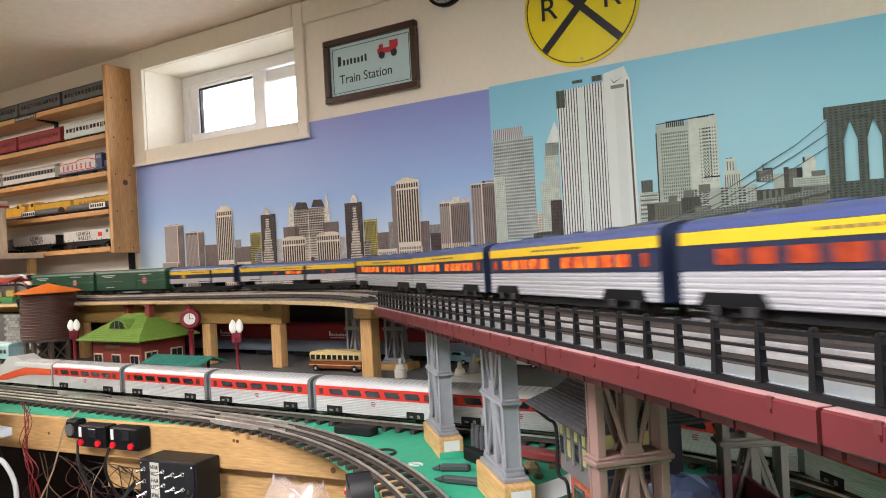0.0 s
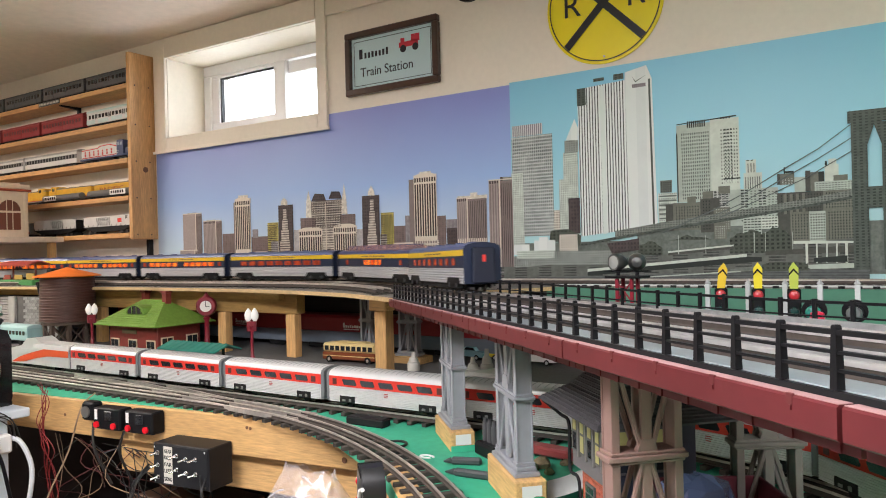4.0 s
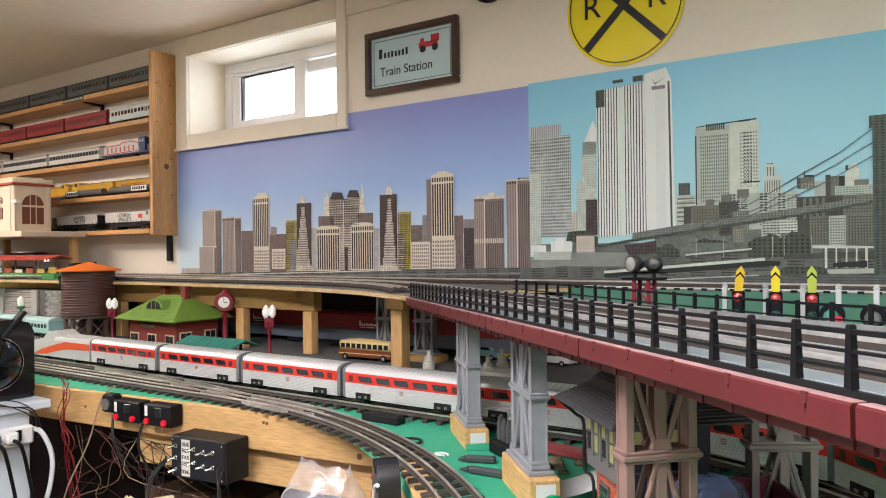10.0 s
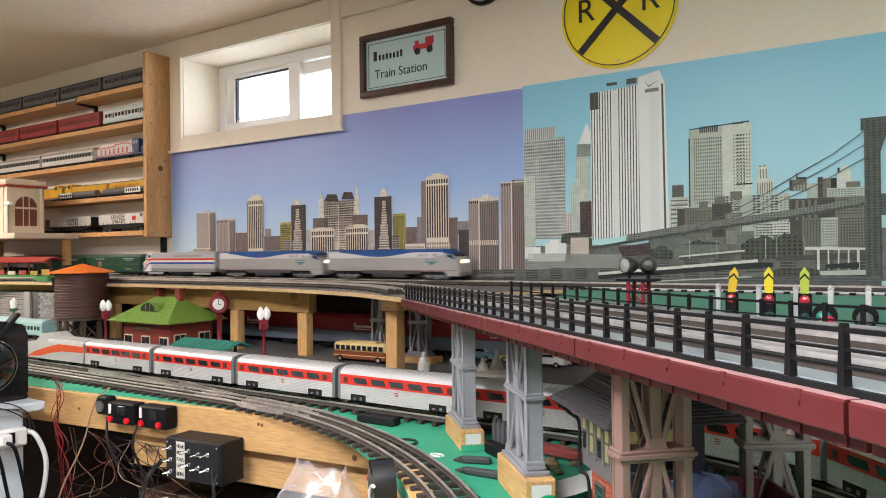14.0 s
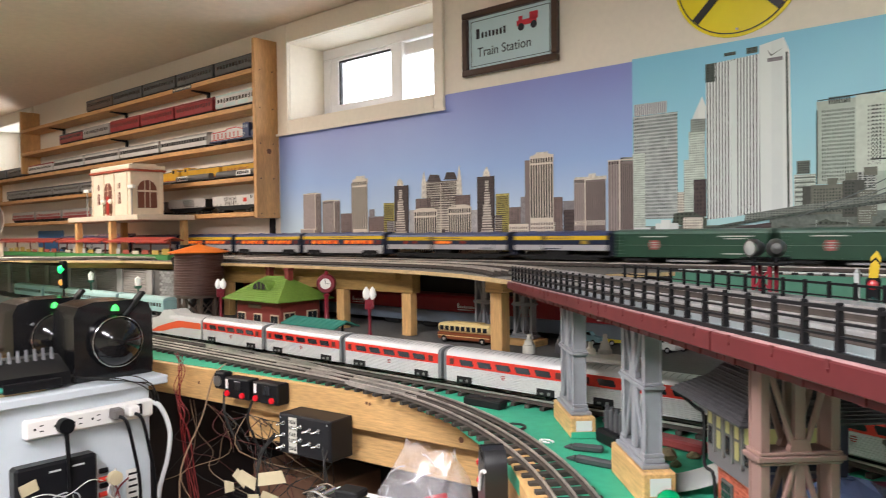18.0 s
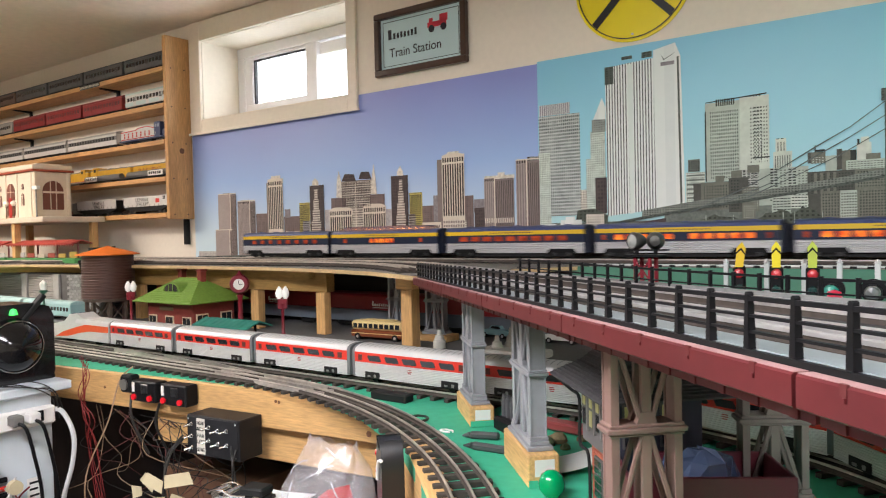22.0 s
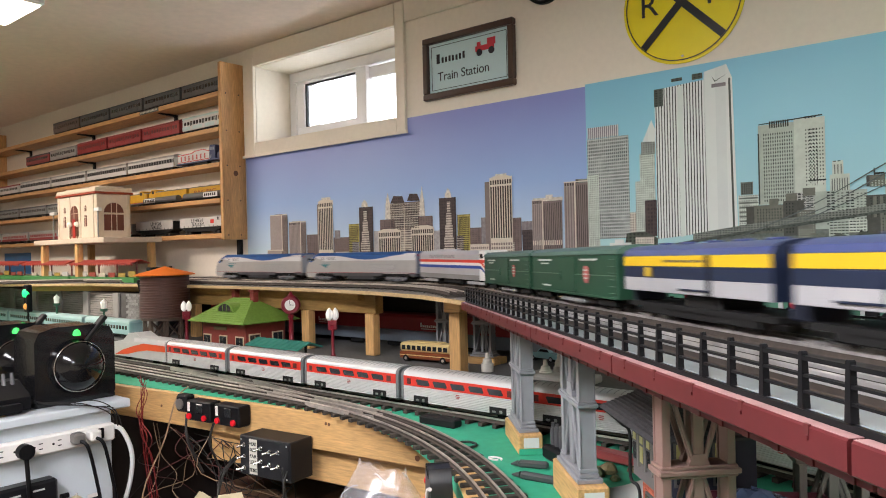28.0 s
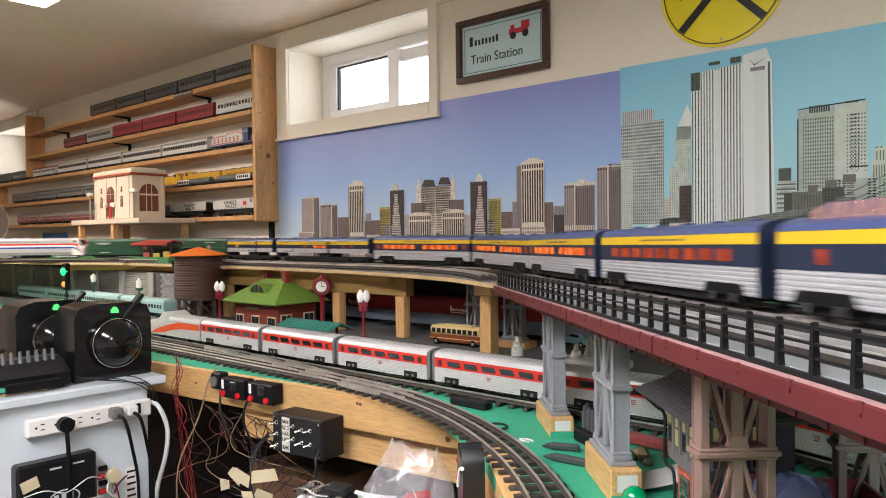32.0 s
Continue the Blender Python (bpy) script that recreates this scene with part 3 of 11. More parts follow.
def lower_level():
    t = tagged(part("bench_top", G().prism(BENCH, TABLE_Z - 0.02, TABLE_Z, "z"), GREEN), "green painted layout table top", "layout table", kind="structure")
    b = thing("bench_beam", "pine board along the front edge of the layout table", "timber beam")
    part("front_board", G().cbox(-0.60, 0.468, -0.0, 0.038, 1.077, 1.1585, 0.002), PINE, b, at=pose(-1.25, -0.780, 0, 0, 0, 6.6))
    part("far_board", G().cbox(-3.4, -0.002, -0.0, 0.038, 1.077, 1.1585, 0.002), PINE, b, at=pose(-1.848, -0.850, 0, 0, 0, 1.6))
    part("lower_board", G().cbox(-0.22, 0.60, 0.030, 0.068, 0.997, 1.0765, 0.002), PINE, b, at=pose(-1.25, -0.780, 0, 0, 0, 6.6))
    b2 = thing("bench_beam", "rough pine plank edge turning towards the aisle", "timber beam")
    part("plank", G().cbox(-0.22, 0.22, -0.018, 0.018, -0.095, 0.0, 0.002), PINE, b2, at=pose(-0.428, -1.045, 1.163, 0, 0, -44.5))
    # near-black board added to stand for the shade under the deck
    rear = tagged(part("skirting_shadow_board", G().box(-5.9, 2.0, -0.02, -0.004, TABLE_Z, 1.378), mat("lower_level_shade", (0.03, 0.025, 0.025), 0.8, grain=0.2, scale=20)), "near-black board standing in for the shade behind the lower level", "backing board", kind="structure")


lower_level()


# ---- lettering and murals ----
def wall_z(x, z, y=-0.004):
    return (x, y, z)


def sky_material(name, top, mid, low, z0, z1):
    m = bpy.data.materials.new(name)
    m.use_nodes = True
    nt = m.node_tree
    nd, ln = nt.nodes, nt.links
    b = nd["Principled BSDF"]
    b.inputs["Roughness"].default_value = 0.42
    tc, sp, mr, rp = nd.new("ShaderNodeTexCoord"), nd.new("ShaderNodeSeparateXYZ"), nd.new("ShaderNodeMapRange"), nd.new("ShaderNodeValToRGB")
    ln.new(tc.outputs["Object"], sp.inputs[0])
    nz = nd.new("ShaderNodeTexNoise")
    nz.inputs["Scale"].default_value = 2.2
    ln.new(tc.outputs["Object"], nz.inputs[0])
    ad = nd.new("ShaderNodeMath")
    ad.operation = "MULTIPLY_ADD"
    ad.inputs[1].default_value = 0.10
    ln.new(nz.outputs["Fac"], ad.inputs[0])
    ln.new(sp.outputs["Z"], ad.inputs[2])
    mr.inputs["From Min"].default_value, mr.inputs["From Max"].default_value = z0 + 0.05, z1 + 0.05
    ln.new(ad.outputs[0], mr.inputs["Value"])
    rp.color_ramp.elements[0].color, rp.color_ramp.elements[1].color = (*low, 1), (*top, 1)
    e = rp.color_ramp.elements.new(0.5)
    e.color = (*mid, 1)
    ln.new(mr.outputs[0], rp.inputs[0])
    ln.new(rp.outputs[0], b.inputs["Base Color"])
    return m


SKY_L = sky_material("mural_sky_purple", (0.245, 0.285, 0.63), (0.32, 0.475, 0.79), (0.60, 0.74, 0.82), 1.47, 1.93)
SKY_R = sky_material("mural_sky_cyan", (0.225, 0.555, 0.73), (0.31, 0.64, 0.75), (0.44, 0.70, 0.71), 1.50, 1.95)


def facade_material(name, wall, pane, nx, nz, thick=0.5, even=False):
    """Printed facade: rows of windows as a fine grid in two tones."""
    m = bpy.data.materials.new(name)
    m.use_nodes = True
    nt = m.node_tree
    nd, ln = nt.nodes, nt.links
    b = nd["Principled BSDF"]
    b.inputs["Roughness"].default_value, b.inputs["Specular IOR Level"].default_value = 0.5, 0.2
    tc, sp = nd.new("ShaderNodeTexCoord"), nd.new("ShaderNodeSeparateXYZ")
    ln.new(tc.outputs["Object"], sp.inputs[0])

    def stripes(axis, k, w):
        a, c, d = nd.new("ShaderNodeMath"), nd.new("ShaderNodeMath"), nd.new("ShaderNodeMath")
        a.operation, c.operation, d.operation = "MULTIPLY", "FRACT", "GREATER_THAN"
        a.inputs[1].default_value, d.inputs[1].default_value = k, w
        ln.new(sp.outputs[axis], a.inputs[0])
        ln.new(a.outputs[0], c.inputs[0])
        ln.new(c.outputs[0], d.inputs[0])
        return d.outputs[0]
    mu = nd.new("ShaderNodeMath")
    mu.operation = "MULTIPLY"
    if nx:
        ln.new(stripes("X", nx, thick), mu.inputs[0])
    else:
        mu.inputs[0].default_value = 1.0
    if nz:
        ln.new(stripes("Z", nz, thick), mu.inputs[1])
    else:
        mu.inputs[1].default_value = 1.0
    no = nd.new("ShaderNodeTexNoise")
    no.inputs["Scale"].default_value = 30
    ln.new(tc.outputs["Object"], no.inputs[0])
    f2 = nd.new("ShaderNodeMath")
    f2.operation = "MULTIPLY"
    ln.new(mu.outputs[0], f2.inputs[0])
    ln.new(no.outputs["Fac"], f2.inputs[1])
    sc = nd.new("ShaderNodeMath")
    sc.operation = "MULTIPLY"
    sc.inputs[1].default_value = 1.7
    sc.use_clamp = True
    ln.new(f2.outputs[0], sc.inputs[0])
    mix = nd.new("ShaderNodeMix")
    mix.data_type = "RGBA"
    mix.inputs["A"].default_value, mix.inputs["B"].default_value = (*wall, 1), (*pane, 1)
    ln.new(mu.outputs[0] if even else sc.outputs[0], mix.inputs["Factor"])
    mo, mr, fin = nd.new("ShaderNodeTexNoise"), nd.new("ShaderNodeMapRange"), nd.new("ShaderNodeMix")
    mo.inputs["Scale"].default_value, mo.inputs["Detail"].default_value = 90, 6
    ln.new(tc.outputs["Object"], mo.inputs[0])
    mr.inputs["From Min"].default_value, mr.inputs["From Max"].default_value = 0.32, 0.68
    mr.inputs["To Min"].default_value, mr.inputs["To Max"].default_value = (0.99, 1.01) if even or "plain" in name else (0.80, 1.12)
    ln.new(mo.outputs["Fac"], mr.inputs["Value"])
    fin.data_type, fin.blend_type = "RGBA", "MULTIPLY"
    fin.inputs["Factor"].default_value = 1.0
    ln.new(mix.outputs["Result"], fin.inputs["A"])
    ln.new(mr.outputs[0], fin.inputs["B"])
    ln.new(fin.outputs["Result"], b.inputs["Base Color"])
    return m


FAC = dict(
    grey=facade_material("print_grey_stripes", (0.30, 0.28, 0.29), (0.20, 0.185, 0.195), 210, 0),
    light=facade_material("print_light_stripes", (0.50, 0.48, 0.48), (0.36, 0.345, 0.35), 190, 0),
    brown=facade_material("print_brown", (0.20, 0.15, 0.14), (0.13, 0.10, 0.096), 90, 160),
    tall=facade_material("print_tall_slab", (0.66, 0.60, 0.50), (0.11, 0.09, 0.08), 118, 0, 0.42, True),
    rows=facade_material("print_window_rows", (0.60, 0.55, 0.47), (0.16, 0.13, 0.12), 0, 125, 0.46),
    grid=facade_material("print_cream_grid", (0.68, 0.64, 0.55), (0.17, 0.15, 0.13), 150, 150, 0.42),
    cream=facade_material("print_cream", (0.72, 0.68, 0.60), (0.58, 0.54, 0.48), 60, 60),
    ribs=facade_material("print_grey_ribs", (0.62, 0.62, 0.62), (0.26, 0.26, 0.28), 170, 0, 0.45, True),
    mesh=facade_material("print_fine_mesh", (0.50, 0.54, 0.52), (0.075, 0.09, 0.085), 175, 110, 0.42),
    haze=facade_material("print_haze", (0.50, 0.47, 0.44), (0.40, 0.38, 0.36), 60, 120),
    yellow=facade_material("print_yellow", (0.60, 0.52, 0.16), (0.16, 0.14, 0.06), 170, 170, 0.45),
    dark=facade_material("print_dark", (0.085, 0.066, 0.064), (0.05, 0.04, 0.042), 120, 100),
    pale=facade_material("print_pale_grid", (0.60, 0.67, 0.60), (0.24, 0.29, 0.25), 190, 170, 0.45),
    white=facade_material("print_white_ribs", (0.76, 0.80, 0.77), (0.06, 0.065, 0.065), 136, 0, 0.66, True),
    plain=facade_material("print_white_plain", (0.76, 0.80, 0.77), (0.70, 0.745, 0.72), 20, 0),
    mint=facade_material("print_mint_grid", (0.62, 0.74, 0.63), (0.28, 0.36, 0.30), 140, 120, 0.45),
    stone=facade_material("print_stone", (0.095, 0.115, 0.098), (0.04, 0.05, 0.042), 90, 160),
    cable=facade_material("print_cable", (0.125, 0.145, 0.14), (0.10, 0.12, 0.115), 90, 160),
    lattice=facade_material("print_lattice", (0.22, 0.245, 0.215), (0.07, 0.08, 0.07), 150, 190, 0.45),
    low=facade_material("print_low_city", (0.30, 0.33, 0.30), (0.11, 0.125, 0.115), 150, 170),
    towers=facade_material("print_brick_blocks", (0.150, 0.172, 0.148), (0.036, 0.042, 0.036), 135, 150, 0.5),
    bands=facade_material("print_white_bands", (0.47, 0.50, 0.46), (0.12, 0.13, 0.12), 90, 130, 0.5),
    shore=facade_material("print_shore", (0.14, 0.15, 0.135), (0.05, 0.056, 0.05), 14, 150),
    water=facade_material("print_river", (0.13, 0.145, 0.14), (0.08, 0.09, 0.088), 0, 160),
    trees=facade_material("print_trees", (0.085, 0.10, 0.078), (0.028, 0.034, 0.027), 90, 110),
)


FAC.update(
    ink=mat("print_ink_brown", (0.060, 0.048, 0.045), 0.5, spec=0.2, grain=0.1, scale=90),
    ivory=mat("print_ivory", (0.70, 0.63, 0.53), 0.5, spec=0.2, grain=0.06, scale=90, stain=0.06, stain_scale=14),
    taupe=mat("print_taupe", (0.235, 0.19, 0.178), 0.5, spec=0.2, grain=0.10, scale=140, stain=0.08, stain_scale=12),
    taupe_lit=mat("print_taupe_lit", (0.37, 0.315, 0.295), 0.5, spec=0.2, grain=0.08, scale=140, stain=0.08, stain_scale=12),
    ink_green=mat("print_ink_green", (0.032, 0.040, 0.034), 0.5, spec=0.2, grain=0.12, scale=90),
    shade_green=mat("print_shade_green", (0.165, 0.19, 0.165), 0.5, spec=0.2, grain=0.25, scale=120, stain=0.2, stain_scale=20),
    paper_green=mat("print_paper_green", (0.46, 0.53, 0.46), 0.5, spec=0.2, grain=0.10, scale=90, stain=0.1, stain_scale=14),
    paper_pale=mat("print_paper_pale", (0.60, 0.66, 0.58), 0.5, spec=0.2, grain=0.08, scale=90, stain=0.1, stain_scale=14),
    brick_olive=mat("print_brick_olive", (0.175, 0.182, 0.148), 0.5, spec=0.2, grain=0.16, scale=120, stain=0.12, stain_scale=14),
    brick_dark=mat("print_brick_dark", (0.085, 0.090, 0.076), 0.5, spec=0.2, grain=0.16, scale=120, stain=0.12, stain_scale=14),
)


def poster(name, label, rect, skymat, polys):
    """A poster with its printed shapes as thin layers."""
    x0, x1, z0, z1, y = rect
    p = thing(name, label, "poster")
    part("paper", G().box(x0, x1, y - 0.001, y, z0, z1), skymat, p)
    for k, (kind, poly) in enumerate(polys):
        off = y - 0.0016 - 0.00003 * k
        if isinstance(poly, tuple):
            u0, u1, w0, w1, nx, nz, fx, fz = poly
            g, du, dw = G(), (u1 - u0) / nx, (w1 - w0) / nz
            for i in range(nx):
                for j in range(nz):
                    u, w = u0 + (i + 0.5) * du, w0 + (j + 0.5) * dw
                    g.box(u - du * fx / 2, u + du * fx / 2, off - 0.0003, off + 0.0003, w - dw * fz / 2, w + dw * fz / 2)
            tagged(part("window_print", g, FAC[kind], p), kind="stuff")
            continue
        part("printed_shape", G().prism(poly, off - 0.0003, off + 0.0003, "y"), FAC[kind], p)
    return p


def slab(kind, x0, x1, top, base=1.43, crown=()):
    return (kind, [(x0, base), (x1, base), (x1, top)] + [(x0 + (x1 - x0) * u, top + v) for u, v in crown] + [(x0, top)])


def ribbed_tower(x0, x1, zb, zg, zt, n, side=0.0):
    """Printed slab tower: ivory front with dark bays, a row of square openings on top, a window grid below, a dark side face."""
    out = [slab("taupe", x0 - side, x0 + 0.002, zt - 0.010, zb)] if side else []
    out += [slab("ivory", x0, x1, zt, zb, ((0.75, 0.006), (0.25, 0.006))), ("ink", (x0 + 0.001, x1 - 0.001, zg + 0.012, zt - 0.026, n, 1, 0.62, 1.0)),
            ("ink", (x0 + 0.001, x1 - 0.001, zt - 0.020, zt - 0.007, n, 1, 0.62, 1.0))]
    if zg > zb + 0.01:
        out.append(("taupe", (x0 + 0.001, x1 - 0.001, zb + 0.004, zg, n, max(2, int((zg - zb) / 0.011)), 0.62, 0.6)))
    return out


def plain_tower(x0, x1, xm, zb, zt, ribs=0):
    """Printed block seen on its corner: a lit face, a white arris and a darker face."""
    out = [slab("taupe_lit", x0, xm, zt, zb), slab("taupe", xm, x1, zt - 0.004, zb)]
    if ribs:
        out += [("taupe", (x0 + 0.001, xm, zb, zt - 0.012, ribs, 1, 0.45, 1.0)), ("ink", (x0 + 0.001, xm - 0.001, zt - 0.010, zt - 0.002, ribs, 1, 0.6, 1.0))]
    out += [("ink", (xm + 0.003, x1 - 0.001, zb, zt - 0.010, max(3, int((x1 - xm) / 0.006)), 1, 0.30, 1.0)), slab("ivory", xm - 0.002, xm + 0.002, zt, zb), slab("ivory", x0, x1, zt + 0.002, zt - 0.001)]
    return out


def murals():
    left = [slab("haze", -2.364, -2.244, 1.432, 1.413),
          slab("brown", -2.012, -1.94, 1.57, 1.416),
          slab("brown", -1.995, -1.973, 1.561, 1.416),
          slab("brown", -1.861, -1.78, 1.555, 1.417),
          slab("grey", -1.856, -1.828, 1.581, 1.551),
          slab("yellow", -1.781, -1.729, 1.601, 1.418),
          slab("yellow", -1.286, -1.236, 1.612, 1.422),
          slab("brown", -1.236, -1.179, 1.569, 1.423)]
    left += [slab("grey", -1.193, -1.153, 1.599, 1.423),
          slab("brown", -1.079, -1.047, 1.593, 1.424),
          slab("grey", -1.046, -1.004, 1.581, 1.542),
          slab("dark", -1.044, -1.005, 1.556, 1.424),
          slab("rows", -1.289, -1.263, 1.546, 1.422),
          slab("light", -1.765, -1.73, 1.537, 1.418),
          slab("light", -1.656, -1.63, 1.572, 1.419),
          slab("light", -1.385, -1.358, 1.565, 1.421)]
    left += [slab("grey", -2.231, -2.125, 1.649, 1.414, ((0.7, 0.006), (0.3, 0.006))),
          slab("brown", -2.251, -2.164, 1.514, 1.414),
          slab("light", -2.114, -2.015, 1.618, 1.415, ((0.6, 0.006), (0.2, 0.006))),
          slab("tall", -1.942, -1.864, 1.684, 1.416),
          slab("cream", -1.94, -1.862, 1.693, 1.676),
          slab("cream", -1.924, -1.876, 1.704, 1.692),
          slab("grid", -1.942, -1.874, 1.5, 1.416),
          slab("grid", -1.849, -1.782, 1.503, 1.432)]
    left += [slab("grid", -1.235, -1.163, 1.518, 1.445),
          slab("tall", -1.157, -1.078, 1.707, 1.442),
          slab("cream", -1.155, -1.076, 1.718, 1.699),
          slab("cream", -1.136, -1.096, 1.727, 1.717),
          slab("grid", -1.141, -1.073, 1.521, 1.434),
          slab("ribs", -1.007, -0.909, 1.635, 1.425),
          slab("cream", -1.005, -0.907, 1.646, 1.635),
          slab("cream", -0.962, -0.939, 1.654, 1.645)]
    left += [slab("mesh", -0.9, -0.826, 1.682, 1.426),
          slab("dark", -0.864, -0.843, 1.691, 1.68),
          slab("cream", -0.863, -0.858, 1.675, 1.426)]
    left += [slab("rows", -1.575, -1.441, 1.664, 1.42),
          ("dark", [(-1.573, 1.665), (-1.558, 1.688), (-1.518, 1.685), (-1.509, 1.662)]),
          ("dark", [(-1.497, 1.668), (-1.485, 1.691), (-1.451, 1.689), (-1.441, 1.665)]),
          slab("brown", -1.624, -1.555, 1.61, 1.563),
          slab("brown", -1.449, -1.387, 1.614, 1.567),
          ("cream", [(-1.599, 1.611), (-1.596, 1.662), (-1.586, 1.7), (-1.575, 1.661), (-1.573, 1.61)]),
          ("cream", [(-1.443, 1.615), (-1.44, 1.666), (-1.431, 1.712), (-1.423, 1.665), (-1.419, 1.614)]),
          slab("tall", -1.631, -1.528, 1.567, 1.419)]
    left += [slab("cream", -1.63, -1.527, 1.568, 1.55),
          slab("brown", -1.627, -1.531, 1.563, 1.556),
          slab("tall", -1.478, -1.383, 1.573, 1.421),
          slab("cream", -1.477, -1.382, 1.575, 1.557),
          slab("brown", -1.474, -1.385, 1.57, 1.563),
          slab("dark", -1.511, -1.494, 1.506, 1.42)]
    left += [slab("dark", -1.726, -1.658, 1.658, 1.418),
          ("cream", [(-1.714, 1.659), (-1.712, 1.672), (-1.7, 1.682), (-1.695, 1.681), (-1.684, 1.671), (-1.682, 1.657)]),
          slab("rows", -1.704, -1.688, 1.644, 1.443),
          slab("rows", -1.709, -1.683, 1.609, 1.443),
          slab("rows", -1.714, -1.678, 1.573, 1.443),
          slab("rows", -1.72, -1.674, 1.537, 1.443),
          slab("rows", -1.725, -1.669, 1.501, 1.443),
          slab("rows", -1.73, -1.665, 1.466, 1.443)]
    left += [slab("grid", -1.733, -1.652, 1.446, 1.418)]
    left += [slab("dark", -1.358, -1.29, 1.668, 1.422),
          ("cream", [(-1.334, 1.669), (-1.332, 1.681), (-1.322, 1.697), (-1.318, 1.696), (-1.309, 1.68), (-1.307, 1.667)]),
          slab("rows", -1.326, -1.312, 1.656, 1.445),
          slab("rows", -1.33, -1.308, 1.618, 1.445),
          slab("rows", -1.335, -1.304, 1.581, 1.445),
          slab("rows", -1.339, -1.301, 1.544, 1.445),
          slab("rows", -1.343, -1.297, 1.507, 1.445),
          slab("rows", -1.348, -1.293, 1.47, 1.445)]
    left += [slab("grid", -1.363, -1.286, 1.447, 1.422)]
    left += plain_tower(-2.231, -2.125, -2.158, 1.414, 1.651) + plain_tower(-2.251, -2.150, -2.166, 1.414, 1.514) + plain_tower(-2.114, -2.015, -2.046, 1.415, 1.620, 9)
    left += ribbed_tower(-1.942, -1.864, 1.416, 1.500, 1.690, 8, 0.006) + ribbed_tower(-1.157, -1.076, 1.424, 1.523, 1.716, 9, 0.018)
    left += ribbed_tower(-1.631, -1.528, 1.419, 1.419, 1.572, 10) + ribbed_tower(-1.478, -1.383, 1.421, 1.421, 1.578, 10)
    left += plain_tower(-1.007, -0.909, -0.972, 1.425, 1.640, 5) + plain_tower(-0.900, -0.826, -0.866, 1.426, 1.684, 4)
    left += [("ivory", (-1.007, -0.909, 1.510, 1.524, 16, 1, 0.5, 1.0)), slab("ivory", -1.849, -1.782, 1.503, 1.432), ("taupe", (-1.846, -1.785, 1.436, 1.495, 9, 6, 0.6, 0.6)), slab("ivory", -1.235, -1.163, 1.518, 1.430), ("taupe", (-1.232, -1.166, 1.436, 1.512, 9, 7, 0.6, 0.6)), ("ink", (-1.573, -1.443, 1.575, 1.660, 18, 14, 0.45, 0.5)), slab("ivory", -1.5105, -1.5075, 1.655, 1.42)]
    left += [("ink", (-1.779, -1.731, 1.43, 1.594, 9, 26, 0.55, 0.5)), ("ink", (-1.284, -1.238, 1.43, 1.605, 9, 28, 0.55, 0.5))]
    left += [("shore", [(-2.365, 1.412), (-0.823, 1.442), (-0.824, 1.386), (-2.365, 1.354)]),
          ("cream", [(-2.074, 1.412), (-1.273, 1.433), (-1.273, 1.43), (-2.074, 1.408)]),
          ("grey", [(-2.365, 1.398), (-0.823, 1.428), (-0.823, 1.425), (-2.365, 1.393)]),
          ("dark", [(-2.365, 1.383), (-0.823, 1.419), (-0.823, 1.414), (-2.365, 1.376)])]
    poster("skyline_poster", "long photographic skyline poster with a purple-blue sky, creased paper", (-2.385, -0.826, 1.398, 1.943, -0.001), SKY_L, left)
    right = [slab("shade_green", -0.80, -0.48, 1.505, 1.42), slab("shade_green", -0.48, 0.12, 1.533, 1.42), slab("low", -0.826, -0.60, 1.47, 1.42)]
    right += [slab("mesh", -0.825, -0.704, 1.796, 1.524),
          slab("ribs", -0.823, -0.732, 1.827, 1.797),
          slab("pale", -0.828, -0.792, 1.698, 1.497),
          slab("low", -0.855, -0.827, 1.69, 1.474),
          slab("grid", -0.704, -0.675, 1.591, 1.509),
          slab("pale", -0.687, -0.673, 1.671, 1.509),
          slab("pale", -0.674, -0.633, 1.741, 1.509),
          slab("low", -0.669, -0.631, 1.772, 1.739)]
    right += [("plain", [(-0.665, 1.773), (-0.64, 1.826), (-0.63, 1.801), (-0.631, 1.77)]),
          slab("dark", -0.662, -0.63, 1.62, 1.527),
          ("white", [(-0.63, 1.859), (-0.629, 1.899), (-0.605, 1.903), (-0.503, 1.908), (-0.5, 1.532), (-0.628, 1.519)]),
          slab("stone", -0.631, -0.607, 1.903, 1.858),
          ("plain", [(-0.569, 1.901), (-0.556, 1.903), (-0.557, 1.525), (-0.568, 1.523)]),
          slab("stone", -0.585, -0.557, 1.923, 1.915),
          slab("stone", -0.532, -0.506, 1.926, 1.912),
          ("plain", [(-0.503, 1.906), (-0.502, 1.927), (-0.448, 1.937), (-0.435, 1.903), (-0.428, 1.543), (-0.5, 1.532)])]
    right += [("stone", [(-0.444, 1.902), (-0.439, 1.903), (-0.435, 1.543), (-0.44, 1.543)]),
          ("stone", [(-0.484, 1.914), (-0.476, 1.898), (-0.447, 1.914), (-0.475, 1.901)]),
          slab("grey", -0.484, -0.45, 1.894, 1.885)]
    # pale tower, housing blocks and the city behind the span
    right += [slab("pale", -0.426, -0.38, 1.618, 1.535),
          ("shade_green", (-0.424, -0.382, 1.54, 1.616, 1, 7, 1, 0.35)),
          slab("shade_green", -0.42, -0.392, 1.649, 1.619),
          ("ink_green", (-0.419, -0.393, 1.62, 1.646, 5, 5, 0.55, 0.7)),
          slab("paper_green", -0.378, -0.3, 1.779, 1.593),
          slab("paper_pale", -0.3, -0.236, 1.784, 1.616),
          ("ink_green", (-0.368, -0.302, 1.598, 1.76, 13, 19, 0.42, 0.55))]
